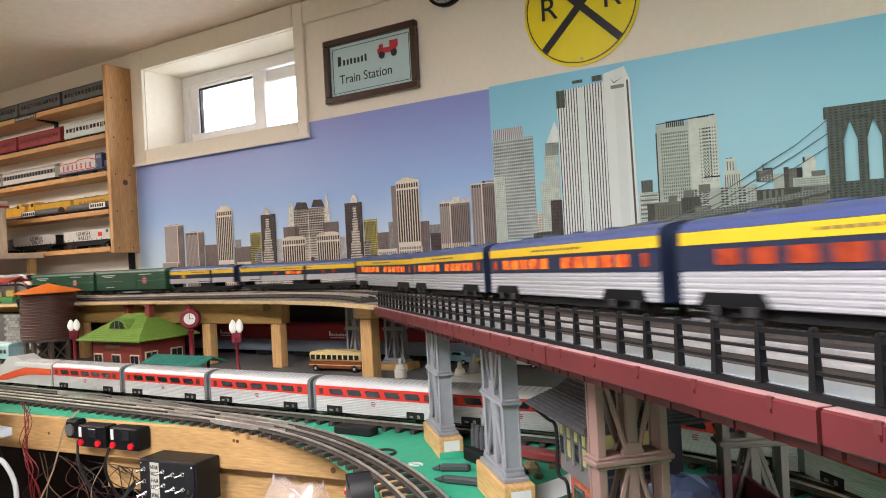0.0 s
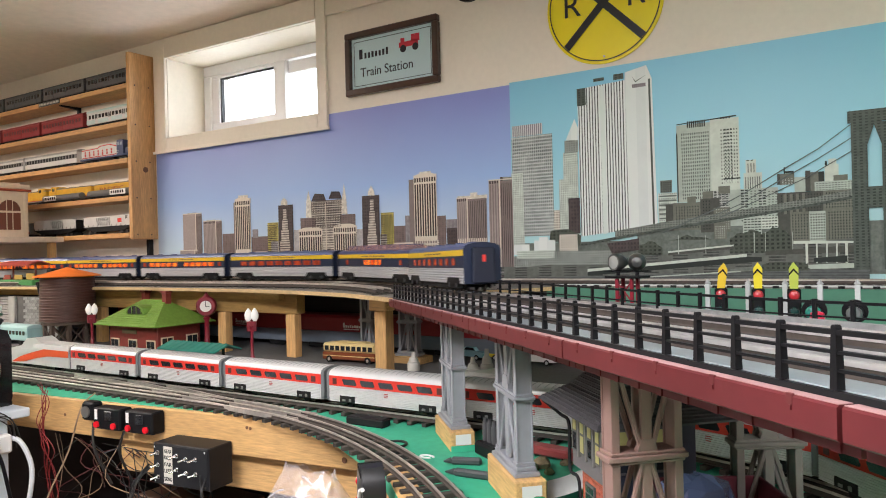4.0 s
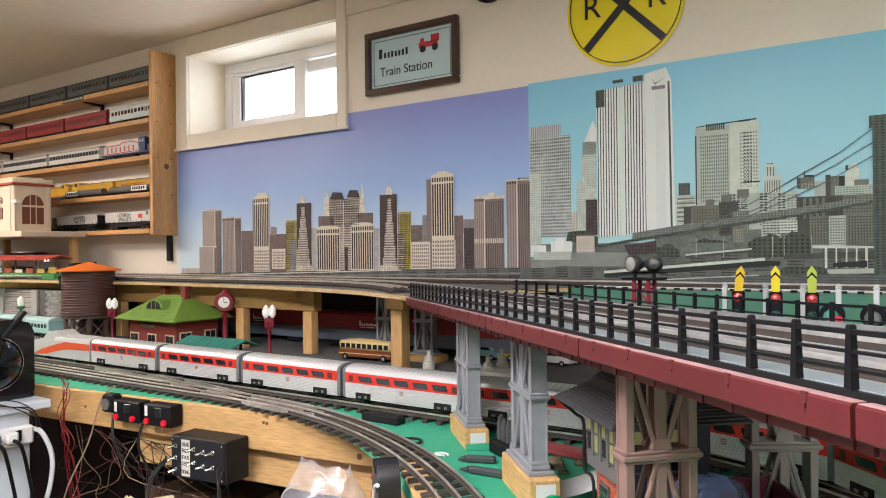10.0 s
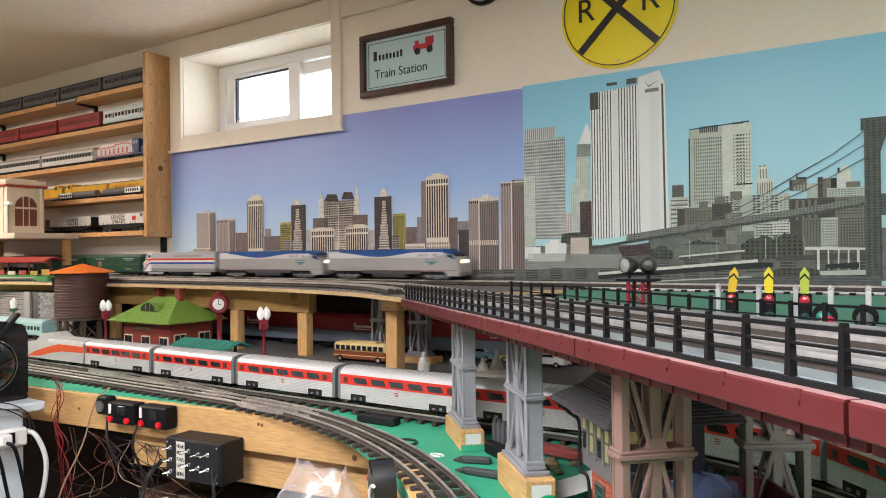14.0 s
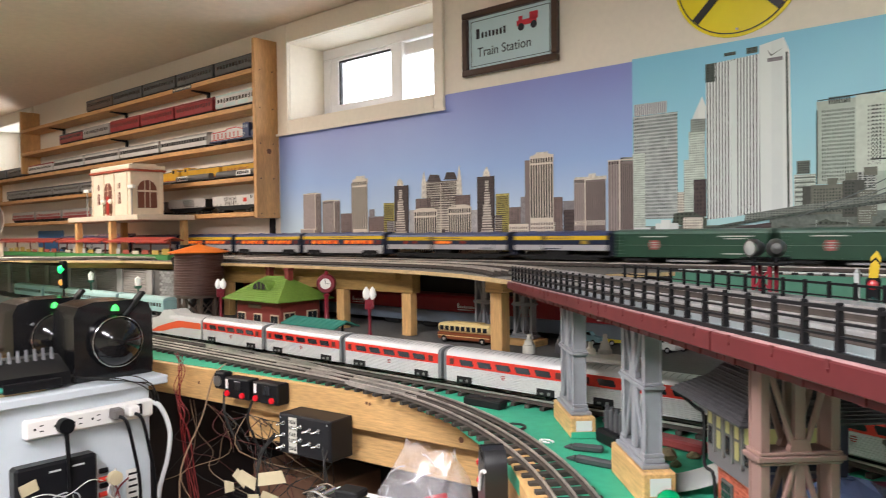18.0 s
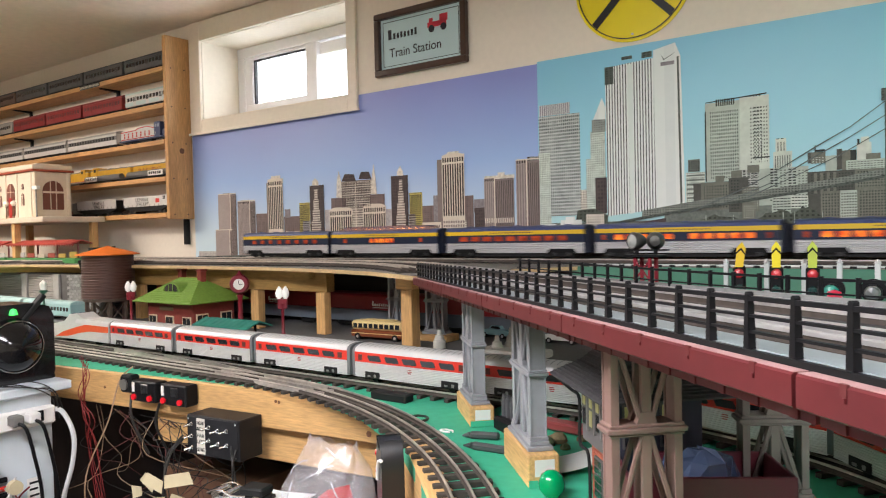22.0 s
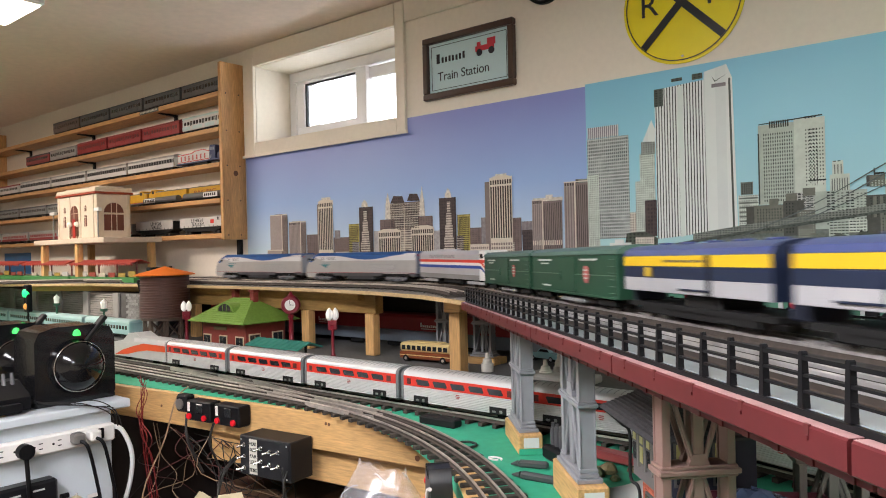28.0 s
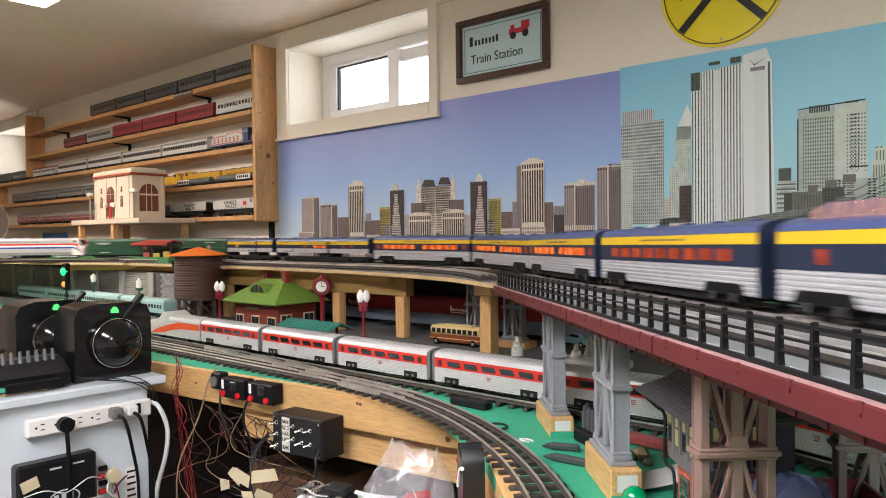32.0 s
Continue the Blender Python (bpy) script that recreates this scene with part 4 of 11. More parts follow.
    right += [("shade_green", (-0.278, -0.238, 1.629, 1.761, 7, 16, 0.45, 0.45)),
          ("ink_green", (-0.27, -0.25, 1.634, 1.761, 3, 16, 0.45, 0.45)),
          slab("ink_green", -0.379, -0.376, 1.76, 1.594),
          ("ink_green", [(-0.377, 1.782), (-0.377, 1.780), (-0.241, 1.786), (-0.241, 1.789)]),
          ("ink_green", (-0.354, -0.31, 1.77, 1.786, 9, 1, 0.6, 1)),
          ("ink_green", (-0.278, -0.253, 1.783, 1.788, 4, 1, 0.6, 1)),
          slab("paper_pale", -0.228, -0.189, 1.652, 1.613)]
    right += [slab("paper_pale", -0.223, -0.201, 1.682, 1.652),
          ("shade_green", (-0.226, -0.191, 1.615, 1.643, 7, 1, 0.4, 1)),
          ("shade_green", (-0.221, -0.202, 1.653, 1.674, 3, 1, 0.35, 1)),
          ("ink_green", (-0.222, -0.205, 1.68, 1.682, 2, 1, 0.7, 1)),
          slab("ink_green", -0.272, -0.235, 1.644, 1.641),
          ("paper_pale", (-0.271, -0.236, 1.623, 1.64, 8, 1, 0.6, 1)),
          slab("bands", -0.297, -0.243, 1.616, 1.576)]
    right += [("ink_green", (-0.295, -0.244, 1.578, 1.614, 6, 7, 0.7, 0.4)),
          slab("paper_green", -0.26, -0.156, 1.616, 1.532),
          ("ink_green", (-0.236, -0.218, 1.54, 1.616, 2, 12, 0.7, 0.45)),
          ("ink_green", (-0.198, -0.18, 1.539, 1.614, 2, 12, 0.7, 0.45)),
          ("shade_green", (-0.216, -0.2, 1.539, 1.613, 2, 12, 0.5, 0.4)),
          ("shade_green", (-0.178, -0.156, 1.538, 1.61, 3, 12, 0.5, 0.4)),
          slab("brick_olive", -0.284, -0.258, 1.626, 1.608)]
    right += [slab("brick_olive", -0.356, -0.336, 1.606, 1.588),
          slab("brick_olive", -0.32, -0.296, 1.616, 1.592),
          slab("brick_dark", -0.408, -0.388, 1.59, 1.526),
          slab("brick_olive", -0.39, -0.326, 1.592, 1.526),
          ("ink_green", (-0.385, -0.328, 1.529, 1.585, 9, 8, 0.35, 0.5)),
          slab("brick_dark", -0.326, -0.282, 1.599, 1.519),
          ("ink_green", (-0.322, -0.302, 1.524, 1.596, 3, 10, 0.4, 0.5))]
    right += [slab("brick_olive", -0.296, -0.259, 1.576, 1.519),
          ("paper_pale", (-0.292, -0.26, 1.523, 1.574, 6, 9, 0.3, 0.4)),
          slab("brick_dark", -0.157, -0.151, 1.645, 1.621),
          slab("brick_olive", -0.151, -0.122, 1.645, 1.62),
          slab("ink_green", -0.143, -0.141, 1.66, 1.644),
          slab("ink_green", -0.142, -0.123, 1.65, 1.646),
          ("paper_pale", (-0.149, -0.124, 1.62, 1.634, 4, 4, 0.5, 0.35))]
    right += [slab("paper_green", -0.122, -0.1, 1.635, 1.6),
          slab("brick_dark", -0.1, -0.09, 1.648, 1.603),
          slab("brick_olive", -0.09, -0.074, 1.644, 1.602),
          slab("ink_green", -0.074, -0.063, 1.644, 1.622),
          slab("paper_pale", -0.062, -0.035, 1.658, 1.617),
          slab("paper_pale", -0.054, -0.039, 1.67, 1.656),
          slab("ink_green", -0.061, -0.057, 1.666, 1.656)]
    right += [slab("brick_olive", -0.045, -0.018, 1.634, 1.62),
          slab("paper_green", -0.082, -0.006, 1.622, 1.595),
          ("shade_green", (-0.08, -0.007, 1.597, 1.62, 12, 5, 0.65, 0.4)),
          slab("brick_dark", -0.158, -0.064, 1.602, 1.511),
          ("ink_green", (-0.152, -0.068, 1.516, 1.598, 14, 14, 0.35, 0.5)),
          ("brick_olive", (-0.148, -0.098, 1.515, 1.599, 4, 1, 0.5, 1)),
          slab("brick_olive", -0.066, -0.007, 1.602, 1.51)]
    right += [("ink_green", (-0.062, -0.008, 1.514, 1.599, 10, 14, 0.4, 0.5)),
          slab("brick_olive", -0.296, -0.268, 1.541, 1.502),
          ("paper_pale", (-0.294, -0.27, 1.503, 1.534, 5, 6, 0.35, 0.4)),
          slab("paper_green", -0.232, -0.192, 1.55, 1.511),
          ("ink_green", (-0.23, -0.192, 1.512, 1.549, 5, 6, 0.75, 0.35)),
          slab("paper_pale", -0.192, -0.157, 1.55, 1.523),
          ("ink_green", (-0.191, -0.158, 1.524, 1.55, 5, 4, 0.75, 0.35))]
    right += [slab("brick_dark", -0.156, -0.131, 1.554, 1.493),
          slab("brick_olive", -0.132, -0.094, 1.558, 1.493),
          ("ink_green", (-0.13, -0.095, 1.496, 1.554, 6, 9, 0.4, 0.5)),
          slab("paper_green", -0.094, -0.06, 1.558, 1.492),
          ("brick_dark", (-0.093, -0.062, 1.494, 1.554, 6, 10, 0.55, 0.5)),
          slab("brick_olive", -0.062, -0.005, 1.561, 1.492),
          ("ink_green", (-0.058, -0.008, 1.495, 1.557, 9, 10, 0.4, 0.5))]
    right += [("shore", [(-0.857, 1.436), (0.019, 1.499), (0.018, 1.384), (-0.858, 1.361)]),
          ("trees", [(-0.718, 1.51), (-0.712, 1.537), (-0.664, 1.54), (-0.628, 1.522), (-0.629, 1.495)]),
          slab("plain", -0.763, -0.701, 1.512, 1.483),
          slab("plain", -0.748, -0.721, 1.521, 1.51),
          slab("grid", -0.689, -0.638, 1.526, 1.468),
          slab("plain", -0.824, -0.777, 1.502, 1.474),
          slab("pale", -0.814, -0.703, 1.485, 1.463)]
    right += [slab("low", -0.704, -0.545, 1.482, 1.445)]
    # trees, raised roads and the bank
    right += [("trees", [(-0.262, 1.468), (-0.261, 1.503), (-0.253, 1.506), (-0.246, 1.514), (-0.238, 1.515), (-0.230, 1.515), (-0.222, 1.517), (-0.215, 1.523), (-0.207, 1.520), (-0.199, 1.518), (-0.192, 1.511), (-0.184, 1.510), (-0.177, 1.502), (-0.177, 1.468)]),
          ("trees", [(-0.197, 1.468), (-0.197, 1.504), (-0.190, 1.513), (-0.183, 1.514), (-0.176, 1.519), (-0.169, 1.527), (-0.162, 1.524), (-0.156, 1.525), (-0.149, 1.520), (-0.142, 1.517), (-0.136, 1.508), (-0.129, 1.505), (-0.129, 1.468)]),
          ("trees", [(-0.478, 1.469), (-0.478, 1.493), (-0.469, 1.494), (-0.461, 1.495), (-0.452, 1.502), (-0.443, 1.502), (-0.435, 1.498), (-0.426, 1.490), (-0.418, 1.485), (-0.418, 1.469)]),
          ("trees", [(-0.404, 1.486), (-0.404, 1.502), (-0.392, 1.503), (-0.381, 1.505), (-0.370, 1.511), (-0.358, 1.515), (-0.347, 1.510), (-0.336, 1.509), (-0.325, 1.508), (-0.314, 1.507), (-0.303, 1.502), (-0.303, 1.485)]),
          ("trees", (-0.258, -0.131, 1.468, 1.49, 9, 1, 0.8, 1)),
          slab("shade_green", -0.406, -0.303, 1.502, 1.476),
          ("paper_pale", [(-0.404, 1.476), (-0.253, 1.489), (-0.253, 1.485), (-0.404, 1.472)])]
    right += [("brick_dark", [(-0.404, 1.472), (-0.253, 1.485), (-0.253, 1.479), (-0.404, 1.466)]),
          ("paper_pale", [(-0.612, 1.434), (-0.225, 1.467), (-0.225, 1.460), (-0.612, 1.427)]),
          ("ink_green", [(-0.612, 1.427), (-0.225, 1.460), (-0.193, 1.459), (-0.193, 1.449), (-0.612, 1.417)]),
          ("shade_green", [(-0.262, 1.432), (-0.193, 1.440), (-0.178, 1.430), (-0.262, 1.424)]),
          ("paper_green", [(-0.379, 1.514), (-0.378, 1.514), (-0.378, 1.469), (-0.380, 1.469)]),
          ("paper_green", [(-0.316, 1.513), (-0.315, 1.513), (-0.315, 1.468), (-0.316, 1.468)]),
          ("paper_green", [(-0.209, 1.515), (-0.207, 1.515), (-0.208, 1.468), (-0.209, 1.468)])]
    right += [("paper_green", [(-0.185, 1.515), (-0.184, 1.515), (-0.184, 1.468), (-0.185, 1.468)]),
          ("paper_green", [(-0.129, 1.514), (-0.128, 1.514), (-0.128, 1.468), (-0.129, 1.468)]),
          ("paper_pale", [(-0.127, 1.494), (-0.006, 1.491), (-0.006, 1.486), (-0.127, 1.487)]),
          ("brick_dark", [(-0.185, 1.472), (-0.006, 1.482), (-0.007, 1.467), (-0.185, 1.463)]),
          ("paper_pale", [(-0.103, 1.488), (-0.098, 1.487), (-0.098, 1.444), (-0.103, 1.443)]),
          ("paper_pale", [(-0.082, 1.487), (-0.079, 1.487), (-0.079, 1.444), (-0.082, 1.444)]),
          ("paper_pale", [(-0.062, 1.487), (-0.059, 1.487), (-0.060, 1.444), (-0.063, 1.444)])]
    right += [("paper_pale", [(-0.043, 1.487), (-0.040, 1.487), (-0.041, 1.444), (-0.044, 1.444)]),
          ("paper_pale", [(-0.026, 1.487), (-0.021, 1.487), (-0.021, 1.444), (-0.026, 1.444)]),
          ("paper_pale", [(-0.008, 1.486), (-0.005, 1.486), (-0.006, 1.444), (-0.008, 1.444)]),
          ("ink_green", [(-0.087, 1.455), (-0.022, 1.460), (-0.022, 1.446), (-0.087, 1.446)]),
          ("paper_green", [(-0.105, 1.440), (-0.005, 1.444), (-0.005, 1.433), (-0.094, 1.431)]),
          ("trees", [(-0.193, 1.425), (-0.193, 1.441), (-0.181, 1.445), (-0.169, 1.447), (-0.157, 1.448), (-0.145, 1.446), (-0.133, 1.447), (-0.121, 1.448), (-0.109, 1.445), (-0.098, 1.441), (-0.098, 1.426)])]
    right += [("water", [(-0.857, 1.41), (0.018, 1.431), (0.018, 1.384), (-0.858, 1.361)]),
          ("paper_green", [(-0.459, 1.415), (-0.239, 1.428), (-0.239, 1.425), (-0.459, 1.412)])]
    right += [("stone", [(-0.631, 1.493), (-0.536, 1.508), (-0.408, 1.527), (-0.297, 1.54), (-0.166, 1.557), (-0.084, 1.569), (-0.007, 1.582), (-0.007, 1.588), (-0.084, 1.575), (-0.166, 1.563), (-0.297, 1.547), (-0.408, 1.533), (-0.536, 1.515), (-0.631, 1.5)]),
          ("lattice", [(-0.536, 1.515), (-0.408, 1.533), (-0.297, 1.547), (-0.166, 1.563), (-0.084, 1.575), (-0.007, 1.588), (-0.007, 1.601), (-0.084, 1.588), (-0.166, 1.577), (-0.297, 1.561), (-0.408, 1.548), (-0.535, 1.53)]),
          ("dark", [(-0.558, 1.499), (-0.475, 1.51), (-0.475, 1.481), (-0.545, 1.473)]),
          ("cable", [(-0.006, 1.742), (-0.073, 1.693), (-0.073, 1.695), (-0.006, 1.744)]),
          ("cable", [(-0.073, 1.693), (-0.144, 1.653), (-0.144, 1.656), (-0.073, 1.695)]),
          ("cable", [(-0.144, 1.653), (-0.222, 1.608), (-0.222, 1.61), (-0.144, 1.656)]),
          ("cable", [(-0.222, 1.608), (-0.297, 1.569), (-0.297, 1.572), (-0.222, 1.61)]),
          ("cable", [(-0.297, 1.569), (-0.416, 1.52), (-0.416, 1.523), (-0.297, 1.572)])]
    right += [("cable", [(-0.005, 1.713), (-0.076, 1.67), (-0.076, 1.672), (-0.005, 1.715)]),
          ("cable", [(-0.076, 1.67), (-0.151, 1.629), (-0.151, 1.632), (-0.076, 1.672)]),
          ("cable", [(-0.151, 1.629), (-0.237, 1.58), (-0.237, 1.582), (-0.151, 1.632)]),
          ("cable", [(-0.237, 1.58), (-0.344, 1.537), (-0.344, 1.539), (-0.237, 1.582)]),
          ("cable", [(-0.006, 1.684), (-0.097, 1.632), (-0.097, 1.634), (-0.006, 1.686)]),
          ("cable", [(-0.097, 1.632), (-0.194, 1.589), (-0.194, 1.591), (-0.097, 1.634)]),
          ("cable", [(-0.194, 1.589), (-0.282, 1.551), (-0.282, 1.554), (-0.194, 1.591)])]
    # masonry bridge tower with its two arches, and the far bank past it
    right += [slab("stone", -0.010, 0.020, 1.755, 1.43), slab("stone", 0.046, 0.064, 1.74, 1.43), slab("stone", 0.090, 0.120, 1.755, 1.43), slab("stone", -0.016, 0.126, 1.768, 1.742), slab("stone", -0.010, 0.120, 1.605, 1.56),
              ("stone", [(0.019, 1.69), (0.033, 1.735), (0.033, 1.745), (0.019, 1.745)]), ("stone", [(0.047, 1.69), (0.033, 1.735), (0.033, 1.745), (0.047, 1.745)]),
              ("stone", [(0.063, 1.69), (0.077, 1.735), (0.077, 1.745), (0.063, 1.745)]), ("stone", [(0.091, 1.69), (0.077, 1.735), (0.077, 1.745), (0.091, 1.745)]),
              slab("towers", 0.12, 0.30, 1.62), slab("bands", 0.34, 0.50, 1.70), slab("towers", 0.5, 0.8, 1.63), slab("mint", 0.85, 1.0, 1.74), slab("towers", 1.0, 1.5, 1.6)]
    poster("river_poster", "photographic river skyline poster with a suspension bridge and cyan sky", (-0.828, 1.6, 1.396, 1.948, -0.0035), SKY_R, right)


murals()


# ---- rolling stock ----
def arc_roof(w, z0, h, n=9):
    """Points of a roof's section from one eave to the other (offset, height)."""
    return [(-w / 2 * math.cos(math.pi * i / (n - 1)), z0 + h * math.sin(math.pi * i / (n - 1)) ** 0.7) for i in range(n)]


def truck(parent, x, wheel=0.0095, base=0.042, half=0.016):
    t = part("truck", G().cbox(x - base / 2 - 0.010, x + base / 2 + 0.010, -0.027, -0.022, 0.006, 0.0145, 0.001)
             .cbox(x - base / 2 - 0.010, x + base / 2 + 0.010, 0.022, 0.027, 0.006, 0.0145, 0.001).box(x - 0.008, x + 0.008, -0.022, 0.022, 0.008, 0.016), BLACK_MATT, parent)
    for dx in (-base / 2, base / 2):
        g = G()
        for sy in (-1, 1):
            g.cyl((x + dx, sy * half - 0.002, wheel), (x + dx, sy * half + 0.002, wheel), wheel, 14)
        g.cyl((x + dx, -half, wheel), (x + dx, half, wheel), 0.002, 6)
        part("wheelset", g, mat("dark_steel_wheel", (0.10, 0.09, 0.085), 0.45, 0.8), t)
    return t


def flutes(l, z0, z1, w, side, n=6):
    """A fluted side sheet: one ribbed section run along the car."""
    h = (z1 - z0) / n
    sec = []
    for i in range(n):
        a = z0 + i * h
        sec += [(side * (w / 2 - 0.0006), a + h * 0.02), (side * (w / 2 + 0.0007), a + h * 0.22), (side * (w / 2 + 0.0007), a + h * 0.62), (side * (w / 2 - 0.0006), a + h * 0.86)]
    return G().prism(sec + [(side * (w / 2 - 0.006), z1), (side * (w / 2 - 0.006), z0)], -l / 2, l / 2, "x")


COACH_W = 0.068


def coach(label, length, windows, lit, dome=False, end_door=False, doors=(), heavy=False):
    """A streamlined passenger car: silver fluted sides, navy window band, yellow letterboard, blue roof."""
    l, w = length - 0.028, COACH_W
    c = thing("passenger_car", label, "toy train car", group="cars of the blue and yellow train")
    zs = (0.031, 0.0462, 0.0590, 0.0700) if heavy else (0.015, 0.043, 0.064, 0.0745)
    # floor frame, plus a lower black box added to darken the gap beneath
    part("floor_frame", G().box(-l / 2 + 0.004, l / 2 - 0.004, -w / 2 + 0.006, w / 2 - 0.006, 0.013, 0.018).box(-l * 0.27, l * 0.27, -0.026, 0.026, 0.0060, 0.0132), BLACK_MATT, c)
    for side in (-1, 1):
        if heavy:
            part("lower_side", G().cbox(-l / 2, l / 2, min(side * w / 2, side * (w / 2 - 0.006)), max(side * w / 2, side * (w / 2 - 0.006)), zs[0], zs[1], 0.0006), SILVER, c, "smooth silver lower side")
        else:
            part("fluted_side", flutes(l, zs[0], zs[1], w, side), SILVER, c, "silver fluted lower side")
    if heavy:
        part("floor", G().box(-l / 2, l / 2, -w / 2 + 0.0062, w / 2 - 0.0062, zs[0], zs[0] + 0.004), BLACK_MATT, c)
        part("battery_box", G().cbox(-0.05, 0.02, -0.024, 0.024, 0.010, zs[0], 0.002), BLACK_MATT, c)
    part("window_band", G().box(-l / 2, l / 2, -w / 2, w / 2, zs[1], zs[2]), NAVY, c, "navy window band")
    part("roof_seam", G().prism(arc_roof(w + 0.0012, zs[3] + 0.0003, 0.0006), -l / 2, l / 2, "x"), ROOF_BLUE, c)
    part("letterboard", G().box(-l / 2, l / 2, -w / 2 - 0.0003, w / 2 + 0.0003, zs[2], zs[3]), YELLOW, c, "yellow letterboard")
    lettering = G()
    for s in (-1, 1):
        for k in range(14):
            x = -l * 0.15 + k * l * 0.022
            lettering.box(x, x + l * 0.013, s * (w / 2 + 0.0004) - 0.0003, s * (w / 2 + 0.0004) + 0.0003, zs[2] + 0.0042, zs[2] + 0.0066)
    part("lettering", lettering, mat("letter_navy", (0.05, 0.05, 0.06), 0.5), c, "unreadable dark lettering")
    part("roof", G().prism(arc_roof(w, zs[3], 0.0125), -l / 2, l / 2, "x"), ROOF_BLUE, c, "blue rounded roof", smooth=True)
    for k in range(0 if dome else 5):
        x = -l * 0.36 + k * l * 0.18
        part("roof_vent", G().cbox(x - 0.008, x + 0.008, -0.006, 0.006, zs[3] + 0.0115, zs[3] + 0.0145, 0.001), ROOF_BLUE, c)
    for s in (-1, 1):
        ends = G().cbox(min(s * (l / 2 + 0.0013), s * (l / 2 + 0.011)), max(s * (l / 2 + 0.0013), s * (l / 2 + 0.011)), -0.020, 0.020, 0.016, 0.078, 0.002)
        part("end_wall", G().prism([(-w / 2, zs[0])] + arc_roof(w, zs[3], 0.0125) + [(w / 2, zs[0])], min(s * l / 2, s * (l / 2 + 0.0012)), max(s * l / 2, s * (l / 2 + 0.0012)), "x"), NAVY, c, "navy end wall")
        part("diaphragm", ends, mat("navy_diaphragm", (0.006, 0.010, 0.026), 0.6), c, "dark blue end diaphragm")
    if end_door:
        for s in (-1,):
            d = part("end_door", G().cbox(s * (l / 2 + 0.0105), s * (l / 2 + 0.009) , -0.0125, 0.0125, 0.018, 0.072, 0.0003), BLACK, c)
            part("door_window", G().box(s * (l / 2 + 0.0115), s * (l / 2 + 0.010), -0.0030, 0.0030, 0.053, 0.065), mat("tail_lamp", (0.35, 0.02, 0.02), 0.3, emit=(1.0, 0.06, 0.03), strength=0.4), d)
    for x, ww, m in windows:
        for s in (-1, 1):
            y = s * (w / 2 + 0.0005)
            part("pane", G().box(x - ww / 2, x + ww / 2, y - 0.0006, y + 0.0006, zs[1] + (zs[2] - zs[1]) * 0.22, zs[2] - (zs[2] - zs[1]) * 0.20), m, c)
    for x, ww in doors:
        for s in (-1, 1):
            y = s * (w / 2 + 0.0012)
            d = part("baggage_door", G().cbox(x - ww / 2, x + ww / 2, y - 0.0012, y + 0.0012, zs[0] + 0.004, zs[2] - 0.001, 0.0004), NAVY, c)
            part("door_panel", G().box(x - ww / 2 + 0.001, x + ww / 2 - 0.001, y + s * 0.0013 - 0.0003, y + s * 0.0013 + 0.0003, zs[0] + 0.006, zs[1]), SILVER, d)
    if dome:
        # orange tint puts part of the inside glow into the glass colour
        glass = mat("dome_glass_glow_tint", (0.55, 0.30, 0.24), 0.1, alpha=0.5, coat=0.5)
        prof = [(-0.185, 0.080), (-0.173, 0.0925), (-0.155, 0.0965), (0.155, 0.0965), (0.173, 0.0925), (0.185, 0.080)]
        part("dome", G().prism(prof, -0.025, 0.025, "y"), glass, c, "long glazed dome lit from inside")
        for k in range(14):
            x = -0.156 + k * 0.024
            part("dome_rib", G().box(x - 0.0012, x + 0.0012, -0.0258, 0.0258, 0.080, 0.0971), ROOF_BLUE, c)
        part("dome_light", G().cbox(-0.14, 0.14, -0.004, 0.004, 0.0882, 0.0905, 0.001), mat("dome_lamp", (1, 0.6, 0.3), 0.3, emit=(1.0, 0.42, 0.16), strength=6.0), c, "warm lamp strip under the dome")
    for x in (-l / 2 + 0.062, l / 2 - 0.062):
        truck(c, x)
        for s in (-1, 1):
            y = s * (w / 2 + 0.0006)
            if not heavy:
                part("truck_opening", G().prism([(x - 0.042, 0.0148), (x + 0.042, 0.0148), (x + 0.034, 0.0262), (x - 0.034, 0.0262)], y - 0.0005, y + 0.0005, "y"), BLACK, c, "dark opening over the wheels")
                for dx in (-0.021, 0.021):
                    part("journal_box", G().cbox(x + dx - 0.005, x + dx + 0.005, min(y + s * 0.0006, y + s * 0.002), max(y + s * 0.0006, y + s * 0.002), 0.0085, 0.0165, 0.0006), mat("truck_grey", (0.035, 0.035, 0.037), 0.5), c)
    if heavy:
        for s in (-1, 1):
            y = s * (w / 2 + 0.0005)
            part("emblem", G().box(l / 2 - 0.075, l / 2 - 0.058, y - 0.0004, y + 0.0004, zs[1] + 0.0015, zs[2] - 0.0015), mat("emblem_ochre", (0.45, 0.30, 0.02), 0.5), c, "ochre square emblem")
            part("open_doorway", G().box(-0.052, -0.042, y - 0.0004, y + 0.0004, zs[0], zs[3]), BLACK_MATT, c, "dark door opening")
    return c


